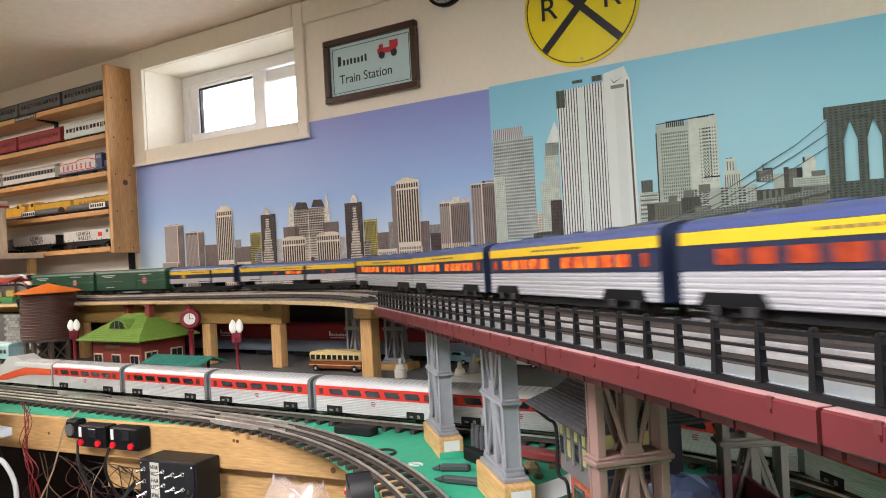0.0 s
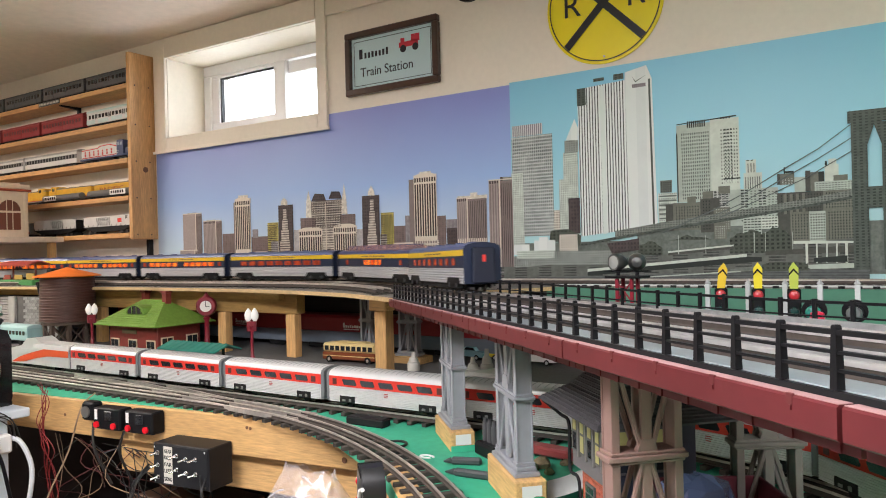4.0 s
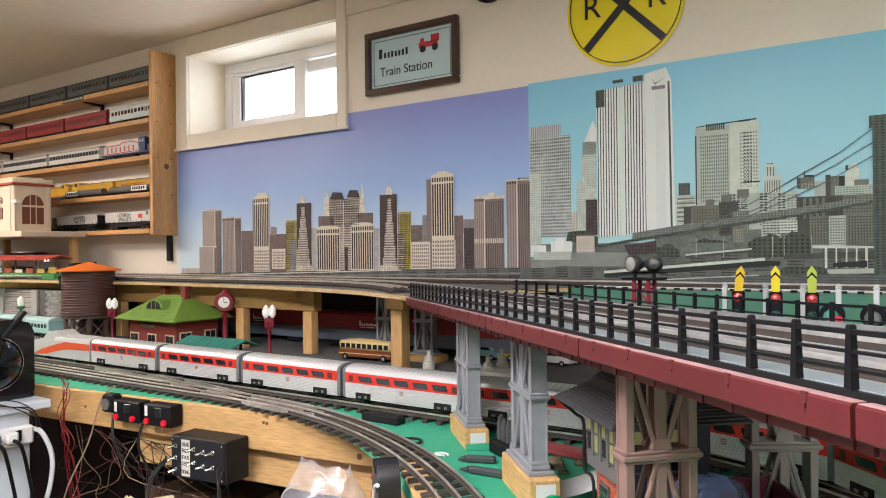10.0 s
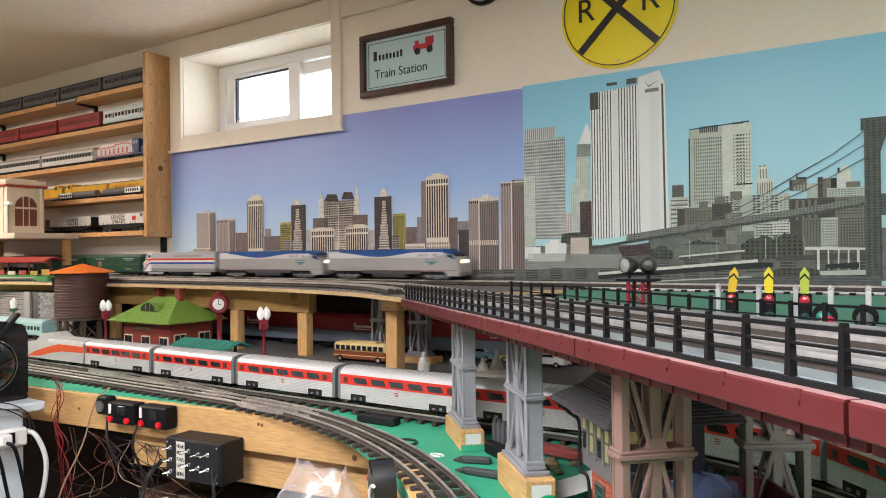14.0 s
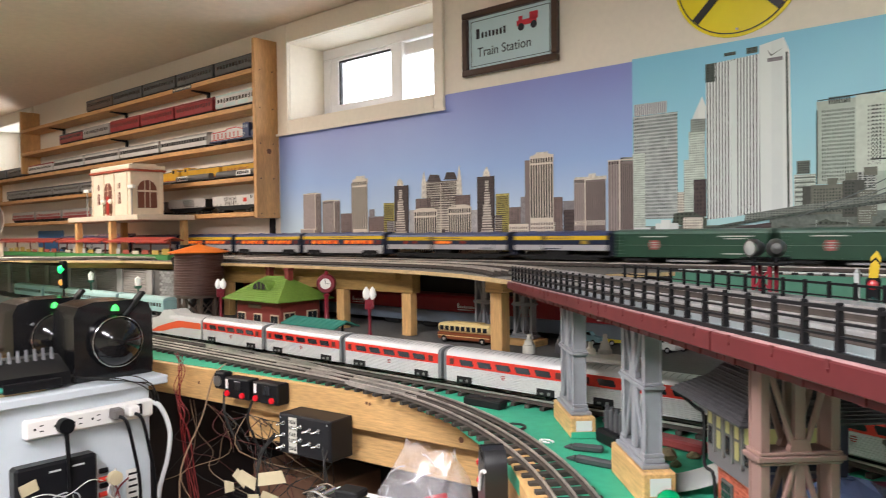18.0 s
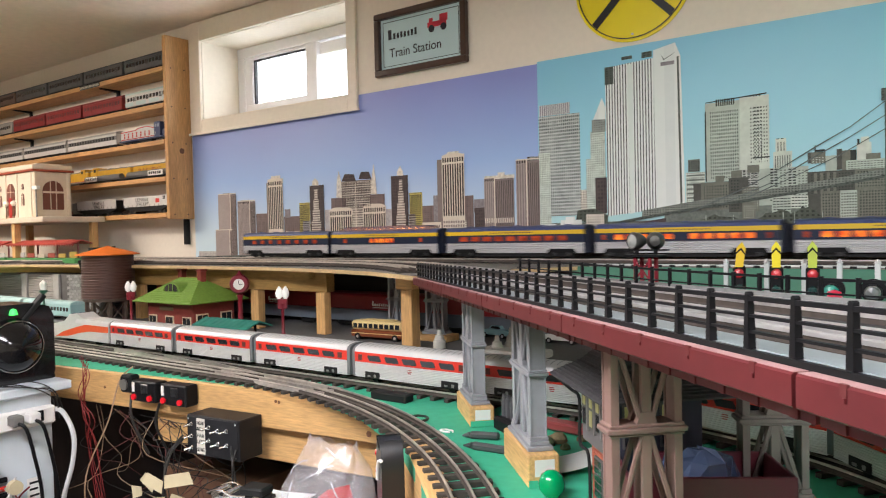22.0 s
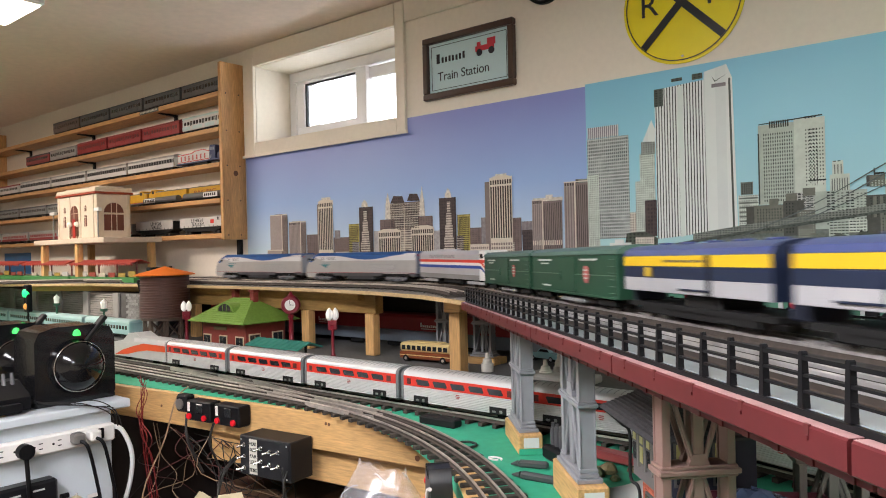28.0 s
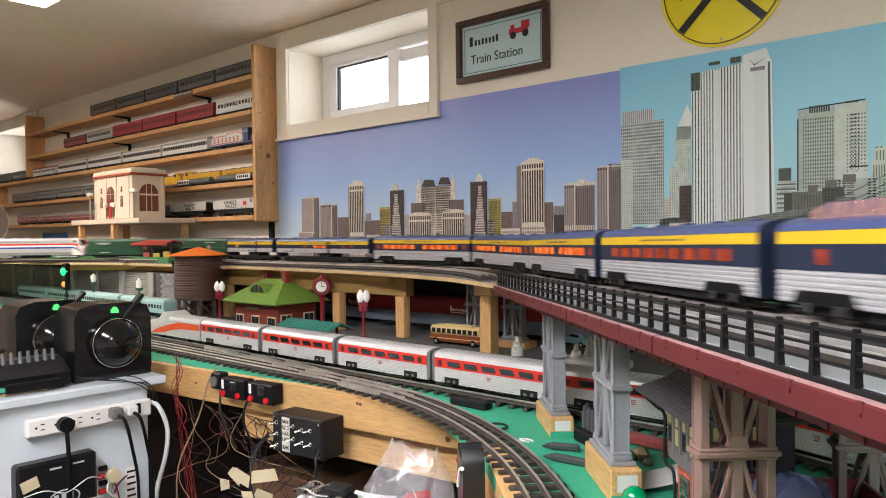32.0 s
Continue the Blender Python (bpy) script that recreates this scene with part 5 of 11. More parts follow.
def genesis(label):
    """A silver diesel with a raked nose and a blue roof band."""
    l, w = 0.492, 0.066
    c = thing("diesel_locomotive", label, "toy locomotive", group="diesels pulling the train")
    body = G().prism([(-l / 2, 0.025), (-l / 2, 0.0745), (0.2095, 0.0745), (0.227, 0.066), (0.240, 0.046), (0.244, 0.024), (0.238, 0.012), (0.2, 0.012), (0.19, 0.025)], -w / 2, w / 2, "y")
    part("body", body, mat("loco_silver", (0.41, 0.40, 0.385), 0.36, 0.2, grain=0.05, scale=60, stain=0.08, stain_scale=8), c, "silver-grey body")
    roof = G()
    prof = [(-w / 2, 0.0745), (-w / 2, 0.0795), (-w / 2 + 0.010, 0.089), (w / 2 - 0.010, 0.089), (w / 2, 0.0795), (w / 2, 0.0745)]
    roof.prism(prof, -l / 2, 0.190, "x")
    k = len(roof.v)
    roof.v += [(0.190, a, b) for a, b in prof] + [(0.2095, a * 0.96, 0.0747 + (b - 0.0745) * 0.30) for a, b in prof]
    roof.f += [(k + i, k + i + 1, k + 7 + i, k + 6 + i) for i in range(5)] + [tuple(range(k + 6, k + 12))]
    part("roof", roof, mat("loco_blue", (0.012, 0.075, 0.25), 0.35, grain=0.05), c, "blue roof and brow")
    part("white_band", G().prism([(-l / 2, 0.0640), (0.150, 0.0640), (0.196, 0.0742), (0.185, 0.0795), (-l / 2, 0.0795)], -w / 2 - 0.0005, w / 2 + 0.0005, "y"), mat("loco_white", (0.60, 0.60, 0.60), 0.4, grain=0.04), c, "white band under the roof")
    blue = mat("loco_blue_wave", (0.018, 0.085, 0.27), 0.35, grain=0.05, scale=60)
    wave = [(0.185, 0.0795), (0.09, 0.0795)] + [(0.09 - 0.27 * k / 14, 0.0795 - 0.0125 * math.sin(math.pi * min(1.0, k / 14)) ** 1.4) for k in range(1, 14)] + [(-0.18, 0.0795), (-0.18, 0.0799), (0.185, 0.0799)]
    part("side_wave", G().prism(wave, -w / 2 - 0.0010, w / 2 + 0.0010, "y"), blue, c, "blue wave dipping below the roof")
    for s in (-1, 1):
        rear = [(-l / 2, s * w / 2, 0.0796), (-0.19, s * w / 2, 0.0796), (-0.205, s * (w / 2 - 0.004), 0.0842), (-l / 2, s * (w / 2 - 0.004), 0.0842)]
        part("rear_roof_side", G().add(rear + [(a, b + s * 0.0006, z + 0.0006) for a, b, z in rear], [(0, 1, 2, 3), (4, 5, 6, 7), (0, 1, 5, 4), (1, 2, 6, 5), (2, 3, 7, 6), (3, 0, 4, 7)]), MATS["loco_white"], c)
    end = part("rear_wall", G().prism([(-w / 2 + 0.003, 0.026), (-w / 2 + 0.003, 0.076), (-w / 2 + 0.012, 0.085), (w / 2 - 0.012, 0.085), (w / 2 - 0.003, 0.076), (w / 2 - 0.003, 0.026)], -l / 2 - 0.0012, -l / 2 - 0.0002, "x"), mat("loco_rear_grey", (0.24, 0.28, 0.35), 0.45, grain=0.06, scale=60), c, "blue-grey rear wall")
    part("rear_door", G().cbox(-l / 2 - 0.0022, -l / 2 - 0.0013, -0.009, 0.009, 0.028, 0.074, 0.0003), mat("loco_door_grey", (0.16, 0.19, 0.25), 0.45), end)
    part("rear_window", G().box(-l / 2 - 0.0027, -l / 2 - 0.0023, -0.006, 0.006, 0.058, 0.071), DARK_GLASS, end)
    for y in (-0.024, 0.024):
        part("marker_lamp", G().cyl((-l / 2 - 0.003, y, 0.078), (-l / 2 - 0.0013, y, 0.078), 0.0026, 10), mat("loco_marker_red", (0.45, 0.05, 0.07), 0.3), end)
    part("cab_flash", G().prism([(0.198, 0.0744), (0.216, 0.0712), (0.229, 0.0600), (0.222, 0.0590), (0.205, 0.0640)], -w / 2 - 0.0005, w / 2 + 0.0005, "y"), MATS["loco_blue"], c, "blue flash over the cab")
    for s in (-1, 1):
        y = s * (w / 2 + 0.0008)
        for x in (0.160, 0.128, 0.108):
            for k in range(4):
                part("louvre", G().box(x - 0.007, x + 0.007, y - 0.0004, y + 0.0004, 0.0675 + k * 0.0022, 0.0685 + k * 0.0022), mat("loco_louvre_dark", (0.16, 0.16, 0.17), 0.5), c)
        for x in (-0.165, 0.165):
            yy = s * 0.0300
            part("side_frame", G().cbox(x - 0.046, x + 0.046, yy - 0.0022, yy + 0.0022, 0.0090, 0.0150, 0.001).cbox(x - 0.034, x - 0.020, yy - 0.003, yy + 0.003, 0.0040, 0.0125, 0.001).cbox(x + 0.020, x + 0.034, yy - 0.003, yy + 0.003, 0.0040, 0.0125, 0.001).cbox(x - 0.012, x + 0.012, yy - 0.0028, yy + 0.0028, 0.0030, 0.0085, 0.001), mat("loco_truck_grey", (0.16, 0.165, 0.175), 0.45, grain=0.2), c, "grey cast truck frame")
    for x0, x1 in ((-l / 2, -0.215), (-0.112, 0.112)):
        part("lower_sill", G().prism([(x0, 0.0268), (x1, 0.0268), (x1 - 0.010, 0.0175), (x0 + 0.010 if x0 > -0.2 else x0, 0.0175)], -w / 2 - 0.0002, w / 2 + 0.0002, "y"), mat("loco_sill_grey", (0.07, 0.07, 0.075), 0.45, grain=0.1), c, "dark grey lower sill")
    for s in (-1, 1):
        y = s * (w / 2 + 0.0004)
        vent = part("side_vent", G().cbox(-0.165, -0.058, min(y, y + s * 0.0004), max(y, y + s * 0.0004), 0.0350, 0.0525, 0.0002), mat("loco_vent_grey", (0.33, 0.325, 0.32), 0.5), c, "grey louvred side vent")
        for i in range(7):
            part("vent_slat", G().cbox(-0.163, -0.060, min(y + s * 0.0004, y + s * 0.0012), max(y + s * 0.0004, y + s * 0.0012), 0.0362 + i * 0.0023, 0.0373 + i * 0.0023, 0.0002), mat("loco_slat_pale", (0.46, 0.45, 0.44), 0.45), vent)
        part("hatch", G().cbox(-0.050, -0.026, min(y, y + s * 0.0006), max(y, y + s * 0.0006), 0.0385, 0.0505, 0.0002), mat("loco_hatch_grey", (0.38, 0.37, 0.36), 0.45), c)
    logo = G()
    for s in (-1, 1):
        y = s * (w / 2 + 0.0004)
        logo.prism([(0.122, 0.053), (0.172, 0.053), (0.160, 0.049), (0.143, 0.041), (0.136, 0.049)], y - 0.0004, y + 0.0004, "y")
        logo.box(0.124, 0.164, y - 0.0004, y + 0.0004, 0.0565, 0.0582)
    part("logo", logo, mat("loco_logo_teal", (0.05, 0.20, 0.22), 0.5), c, "teal arrow-shaped emblem")
    part("sill_stripe", G().box(-l / 2, 0.236, -w / 2 - 0.0005, w / 2 + 0.0005, 0.0270, 0.0281), mat("sill_red", (0.30, 0.03, 0.045), 0.45), c, "thin red sill stripe")
    part("windshield", G().prism([(0.2135, 0.0750), (0.2275, 0.0682), (0.2262, 0.0662), (0.2120, 0.0732)], -0.026, 0.026, "y"), DARK_GLASS, c)
    part("cab_window", G().prism([(0.200, 0.0655), (0.200, 0.0720), (0.213, 0.0700), (0.221, 0.0640)], -w / 2 - 0.0009, w / 2 + 0.0009, "y"), DARK_GLASS, c)
    hl = G()
    for y in (-0.008, 0.008):
        hl.cyl((0.236, y, 0.054), (0.2400, y, 0.0535), 0.004, 10)
    part("headlight", hl, LIT_WARM, c, "lit headlights")
    part("fuel_tank", G().cbox(-0.07, 0.05, -0.029, 0.029, 0.006, 0.0205, 0.003), mat("tank_grey", (0.045, 0.045, 0.05), 0.5, grain=0.1), c)
    part("underframe", G().box(-l / 2 + 0.002, 0.19, -0.028, 0.028, 0.0185, 0.0249), BLACK_MATT, c)
    for xa, xb in ((-l / 2 - 0.014, -l / 2), (0.244, 0.25)):
        part("coupler", G().cbox(xa, xb, -0.004, 0.004, 0.010, 0.016, 0.001), BLACK_MATT, c)
    for x in (-0.165, 0.145):
        truck(c, x, base=0.055)
    return c


def striped_diesel():
    """A cowl diesel running backwards: grey with red, white and blue stripes and a white nose at its rear."""
    l, w = 0.418, 0.066
    c = thing("diesel_locomotive", "silver diesel with red, white and blue stripes, white nose", "toy locomotive", group="diesels pulling the train")
    part("body", G().prism([(-w / 2, 0.018), (-w / 2, 0.080), (-w / 2 + 0.009, 0.089), (w / 2 - 0.009, 0.089), (w / 2, 0.080), (w / 2, 0.018)], -l / 2 + 0.05, l / 2, "x"), SILVER, c, "silver-grey body")
    nose = G().prism([(-l / 2, 0.018), (-l / 2, 0.052), (-l / 2 + 0.014, 0.060), (-l / 2 + 0.024, 0.083), (-l / 2 + 0.03, 0.089), (-l / 2 + 0.0499, 0.089), (-l / 2 + 0.0499, 0.018)], -w / 2 + 0.001, w / 2 - 0.001, "y")
    part("nose", nose, WHITE, c, "white blunt nose")
    part("windshield", G().prism([(-l / 2 + 0.013, 0.063), (-l / 2 + 0.0235, 0.083), (-l / 2 + 0.0225, 0.0835), (-l / 2 + 0.012, 0.0635)], -0.025, 0.025, "y"), DARK_GLASS, c)
    for z, m, nm in ((0.060, RED, "red_stripe"), (0.053, WHITE, "white_stripe"), (0.046, mat("stripe_blue", (0.02, 0.06, 0.30), 0.4), "blue_stripe")):
        part(nm, G().box(-l / 2 + 0.02, l / 2 - 0.001, -w / 2 - 0.0005, w / 2 + 0.0005, z, z + 0.0068), m, c)
    for k, (m_, nm) in enumerate(((RED, "nose_red_sweep"), (WHITE, "nose_white_sweep"), (MATS["stripe_blue"], "nose_blue_sweep"))):
        top, pts = 0.0668 - 0.007 * k, []
        for u in range(9):
            t = u / 8
            pts.append((-l / 2 + 0.052 - 0.048 * t - 0.002 * k, top - 0.034 * t * t))
        low = [(x - 0.0005, z - 0.0066) for x, z in pts[::-1]]
        part(nm, G().prism(pts + low, -w / 2 - 0.0009, w / 2 + 0.0009, "y"), m_, c)
    part("side_window", G().prism([(-l / 2 + 0.030, 0.0705), (-l / 2 + 0.044, 0.0705), (-l / 2 + 0.044, 0.0810), (-l / 2 + 0.033, 0.0810)], -w / 2 - 0.0004, w / 2 + 0.0004, "y"), DARK_GLASS, c)
    part("lower_skirt", G().box(-l / 2 + 0.05, l / 2, -w / 2 - 0.0004, w / 2 + 0.0004, 0.0180, 0.0300), mat("striped_skirt_grey", (0.26, 0.255, 0.25), 0.45, 0.2, grain=0.06), c, "darker grey lower skirt")
    for s in (-1, 1):
        for x in (-0.135, 0.135):
            part("side_frame", G().cbox(x - 0.045, x + 0.045, s * 0.030 - 0.002, s * 0.030 + 0.002, 0.0075, 0.0150, 0.001), mat("striped_truck_silver", (0.48, 0.48, 0.48), 0.4, 0.3, grain=0.2), c, "silver cast truck frame")
    lv = G()
    for s in (-1, 1):
        for i in range(9):
            lv.box(-0.02 + i * 0.018, -0.008 + i * 0.018, s * (w / 2 + 0.0002) - 0.0005, s * (w / 2 + 0.0002) + 0.0005, 0.071, 0.079)
    part("louvres", lv, mat("loco_grille_grey", (0.30, 0.30, 0.31), 0.5), c)
    for x in (0.05, 0.1, 0.15):
        part("roof_fan", G().cyl((x, 0, 0.089), (x, 0, 0.093), 0.018, 14), SILVER, c)
    part("fuel_tank", G().cbox(-0.05, 0.06, -0.026, 0.026, 0.006, 0.018, 0.003), BLACK_MATT, c)
    for x in (-0.135, 0.135):
        truck(c, x, base=0.05)
    return c


def boxcar():
    l, w = 0.374, 0.066
    c = thing("boxcar", "dark green express boxcar with a red diamond emblem", "toy train car", group="green express boxcars")
    part("body", G().cbox(-l / 2, l / 2, -w / 2, w / 2, 0.016, 0.074, 0.0012), GREEN_CAR, c)
    # roof green lightened: the sheen from above is part of the colour
    part("roof", G().prism([(-w / 2 - 0.0016, 0.0735)] + arc_roof(w + 0.003, 0.0745, 0.0105, 11) + [(w / 2 + 0.0016, 0.0735)], -l / 2 - 0.002, l / 2 + 0.002, "x"), mat("boxcar_roof_sheen", (0.075, 0.150, 0.112), 0.35, grain=0.08, scale=60, stain=0.15, stain_scale=9), c, "paler green roof, its overhead sheen put into the colour", smooth=True)
    pale = mat("letter_pale", (0.50, 0.54, 0.48), 0.5)
    for s in (-1, 1):
        y = s * (w / 2 + 0.0006)
        part("belt_rail", G().cbox(-l / 2 + 0.002, l / 2 - 0.002, y - 0.0008, y + 0.0006, 0.0452, 0.0464, 0.0003), mat("boxcar_belt_green", (0.10, 0.17, 0.12), 0.45), c, "thin pale green belt line")
        part("sill", G().cbox(-l / 2, l / 2, y - 0.0010, y + 0.0006, 0.0160, 0.0190, 0.0004), GREEN_CAR, c)
        dr = part("sliding_door", G().cbox(-0.036, 0.036, y - 0.0006, y + 0.0010, 0.0205, 0.0705, 0.0005), GREEN_CAR, c)
        part("door_handle", G().cbox(0.027, 0.030, min(y + s * 0.001, y + s * 0.0022), max(y + s * 0.001, y + s * 0.0022), 0.036, 0.050, 0.0003), GREEN_CAR, dr)
        hexa = [(-0.092, 0.0505), (-0.0875, 0.0580), (-0.0765, 0.0580), (-0.072, 0.0505), (-0.072, 0.0425), (-0.0765, 0.0350), (-0.0875, 0.0350), (-0.092, 0.0425)]
        em = part("emblem", G().prism(hexa, y + s * 0.0012 - 0.0003, y + s * 0.0012 + 0.0003, "y"), mat("emblem_red", (0.42, 0.10, 0.09), 0.5), c, "red diamond emblem with pale bars")
        for z in (0.0405, 0.0460, 0.0515):
            part("emblem_bar", G().box(-0.0895, -0.0745, y + s * 0.0017 - 0.0002, y + s * 0.0017 + 0.0002, z, z + 0.0016), pale, em)
        for xa, xb, za, zb in ((0.078, 0.150, 0.0650, 0.0680), (0.092, 0.136, 0.0600, 0.0622), (0.085, 0.128, 0.0250, 0.0275), (-0.117, -0.053, 0.0655, 0.0680)):
            part("lettering", G().box(xa, xb, y - 0.0004, y + 0.0004, za, zb), pale, c, "unreadable pale lettering")
        for k in range(6):
            part("ladder_rung", G().cyl((-l / 2 + 0.003, y + s * 0.0014, 0.024 + k * 0.0085), (-l / 2 + 0.020, y + s * 0.0014, 0.024 + k * 0.0085), 0.0006, 6), mat("rung_green", (0.09, 0.15, 0.11), 0.45), c)
    for k in range(6):
        part("end_rung", G().cyl((-l / 2 - 0.0012, -0.024, 0.024 + k * 0.0085), (-l / 2 - 0.0012, 0.0, 0.024 + k * 0.0085), 0.0006, 6), MATS["rung_green"], c)
    part("equipment_box", G().cbox(-0.05, 0.05, -0.028, 0.028, 0.0050, 0.0105, 0.001), mat("boxcar_step_grey", (0.30, 0.31, 0.30), 0.45, 0.3), c, "pale grey equipment rack")
    part("underframe", G().box(-l / 2, l / 2, -0.02, 0.02, 0.011, 0.016).box(-l / 2 - 0.011, l / 2 + 0.011, -0.004, 0.004, 0.010, 0.015), BLACK_MATT, c)
    for x in (-0.135, 0.135):
        truck(c, x)
    return c


def row(n, l, ww, m, skip=()):
    return [(-l / 2 + (k + 0.5) * l / n, ww, m) for k in range(n) if k not in skip]


def consist():
    """The moving train, head first: vehicle, its pitch along the track."""
    a = genesis("silver diesel with blue roof leading the train")
    b = genesis("second silver diesel with blue roof")
    out = [(a, 0.504), (b, 0.521), (striped_diesel(), 0.440)]
    g1 = boxcar()
    g2 = copy_thing(g1, Matrix())
    out += [(g1, 0.393), (g2, 0.396)]
    out.append((coach("short navy, yellow and silver baggage car with sliding doors", 0.321, [], False, doors=((-0.02, 0.055),), heavy=True), 0.321))
    out.append((coach("navy, yellow and silver combine car with a few lit windows", 0.512, row(3, 0.066, 0.017, LIT) + [(-0.12, 0.012, LIT_DIM), (-0.16, 0.012, LIT_DIM), (0.08, 0.012, LIT_DIM)], True, doors=((0.17, 0.05),), heavy=True), 0.512))
    c = coach("navy, yellow and silver coach with lit orange windows", 0.450, row(11, 0.33, 0.0215, LIT, (5,)) + [(-0.19, 0.010, LIT_DIM), (0.19, 0.010, LIT_DIM)], True)
    out.append((c, 0.443))
    for d in (0.456, 0.448):
        out.append((copy_thing(c, Matrix()), d))
    out.append((coach("navy, yellow and silver coach with dim red windows", 0.450, row(9, 0.34, 0.026, LIT_DIM), True), 0.459))
    out.append((coach("navy and yellow dome car with a glowing glass dome", 0.449, row(5, 0.10, 0.014, LIT) + [(0.15, 0.012, LIT_DIM), (-0.15, 0.012, LIT_DIM)], True, dome=True), 0.449))
    out.append((coach("navy, yellow and silver tail car with a dark end door", 0.445, row(8, 0.34, 0.018, LIT_DIM), True, end_door=True), 0.421))
    return out


TRAIN = consist()


def nose_at(t):
    """Place of the train's nose on the loop."""
    keys = ((0.0, 9.30), (7.0, 9.30 + 0.494 * 7), (12.0, LENGTH - 2.155), (13.0, LENGTH - 1.56), (24.0, LENGTH + 4.995), (28.0, LENGTH + 7.385), (32.0, LENGTH + 9.785))
    xs, ys = [k[0] for k in keys], [k[1] for k in keys]
    return float(np.interp(t, xs, ys))


def motions():
    steps = [i * 0.2 for i in range(161)]
    d = 0.0
    for ob, pitch in TRAIN:
        mid, half = d + pitch / 2, pitch / 2 - 0.07
        rows, turn = [], None
        for t in steps:
            s = nose_at(t) - mid
            xa, ya, _ = rail_at(s + half)
            xb, yb, _ = rail_at(s - half)
            h = math.atan2(ya - yb, xa - xb)
            za, zb = rise(s + half), rise(s - half)
            rows.append((t, pose((xa + xb) / 2, (ya + yb) / 2, RAIL_Z + (za + zb) / 2, 0, -math.degrees(math.atan2(za - zb, 2 * half)), math.degrees(h))))
        walk(ob, rows)
        d += pitch


# ---- wall fittings ----
def text_part(name, words, size, place, material, parent, rot=(90, 0, 0), width=None):
    cu = bpy.data.curves.new(name, "FONT")
    cu.body, cu.size, cu.extrude, cu.align_x, cu.align_y = words, size, 0.0004, "CENTER", "CENTER"
    tmp = new(name, cu)
    dg = bpy.context.evaluated_depsgraph_get()
    me = bpy.data.meshes.new_from_object(tmp.evaluated_get(dg))
    bpy.data.objects.remove(tmp)
    me.materials.clear()
    me.materials.append(material)
    m = pose(*place, *rot)
    if width:
        xs = [v.co.x for v in me.vertices]
        m = m @ Matrix.Diagonal((width / (max(xs) - min(xs)), 1, 1, 1))
        for v in me.vertices:
            v.co.x *= width / (max(xs) - min(xs))
        m = pose(*place, *rot)
    ob = new(name, me)
    ob.parent = parent
    ob.matrix_basis = m
    return ob


def wall_fittings():
    # window casing
    for nm, x0, x1, z0, z1 in (("window_casing", WX0, WX1, WZ0, WZ1), ("window_casing", VX0, VX1, VZ0, VZ1)):
        c = tagged(new(nm), "cream painted wooden casing round a basement window", "casing", kind="structure")
        part("side_trim", G().cbox(x0 - 0.068, x0 - 0.001, -0.014, -0.0005, z0 - 0.055, CEIL_Z - 0.003, 0.002), WALL, c)
        part("side_trim", G().cbox(x1 + 0.001, x1 + 0.042, -0.014, -0.0005, z0 - 0.055, CEIL_Z - 0.003, 0.002), WALL, c)
        part("apron", G().cbox(x0, x1, -0.014, -0.0005, z0 - 0.055, z0 - 0.001, 0.002), WALL, c)
        part("head_trim", G().cbox(x0, x1, -0.014, -0.0005, z1 + 0.001, CEIL_Z - 0.003, 0.002), WALL, c)
        part("ledge", G().cbox(x0 - 0.07, x1 + 0.055, -0.022, -0.0145, z0 - 0.060, z0 - 0.050, 0.001), WALL, c)
    tagged(part("trim_top", G().cbox(WX1 + 0.043, X1, -0.012, -0.0005, CEIL_Z - 0.075, CEIL_Z - 0.003, 0.002), WALL), "flat cream trim board below the ceiling", "trim", kind="structure")
    # framed stitched sign
    fm = mat("dark_brown_frame", (0.055, 0.022, 0.012), 0.35, grain=0.2, scale=60, coat=0.3)
    s = thing("framed_sign", "dark wooden frame round a pale blue stitched railway sign", "framed sign", (-1.2265, 0, 2.082))
    w, h, t = 0.350, 0.198, 0.020
    fr = G()
    for a in ((-w / 2, w / 2, -h / 2, -h / 2 + t), (-w / 2, w / 2, h / 2 - t, h / 2)):
        fr.cbox(a[0], a[1], -0.022, -0.001, a[2], a[3], 0.003)
    for a in ((-w / 2, -w / 2 + t), (w / 2 - t, w / 2)):
        fr.cbox(a[0], a[1], -0.0218, -0.001, -h / 2 + t, h / 2 - t, 0.003)
    part("frame", fr, fm, s)
    part("fabric", G().box(-w / 2 + t, w / 2 - t, -0.008, -0.004, -h / 2 + t, h / 2 - t), mat("pale_blue_cloth", (0.50, 0.66, 0.68), 0.8, grain=0.08, scale=500, bump=0.3), s)
    ink = mat("black_thread", (0.015, 0.015, 0.02), 0.7)
    border = G()
    bw, bh = w / 2 - t - 0.010, h / 2 - t - 0.010
    for z in (-bh, bh):
        border.box(-bw, bw, -0.0088, -0.0078, z - 0.0008, z + 0.0008)
    for x in (-bw, bw):
        border.box(x - 0.0008, x + 0.0008, -0.0088, -0.0078, -bh, bh)
    part("border_line", border, ink, s)
    text_part("lettering", "Train Station", 0.040, (-0.02, -0.0085, -0.030), ink, s, width=0.20)
    bars = G()
    rb = random.Random(4)
    x = -0.125
    for k in range(8):
        ww = 0.011 if k not in (0,) else 0.018
        hh = 0.030 if k == 0 else rb.uniform(0.016, 0.022)
        bars.box(x, x + ww * 0.72, -0.0088, -0.0078, 0.014, 0.014 + hh)
        x += ww + 0.003
    part("name_bars", bars, ink, s, "plain dark bars in place of a name")
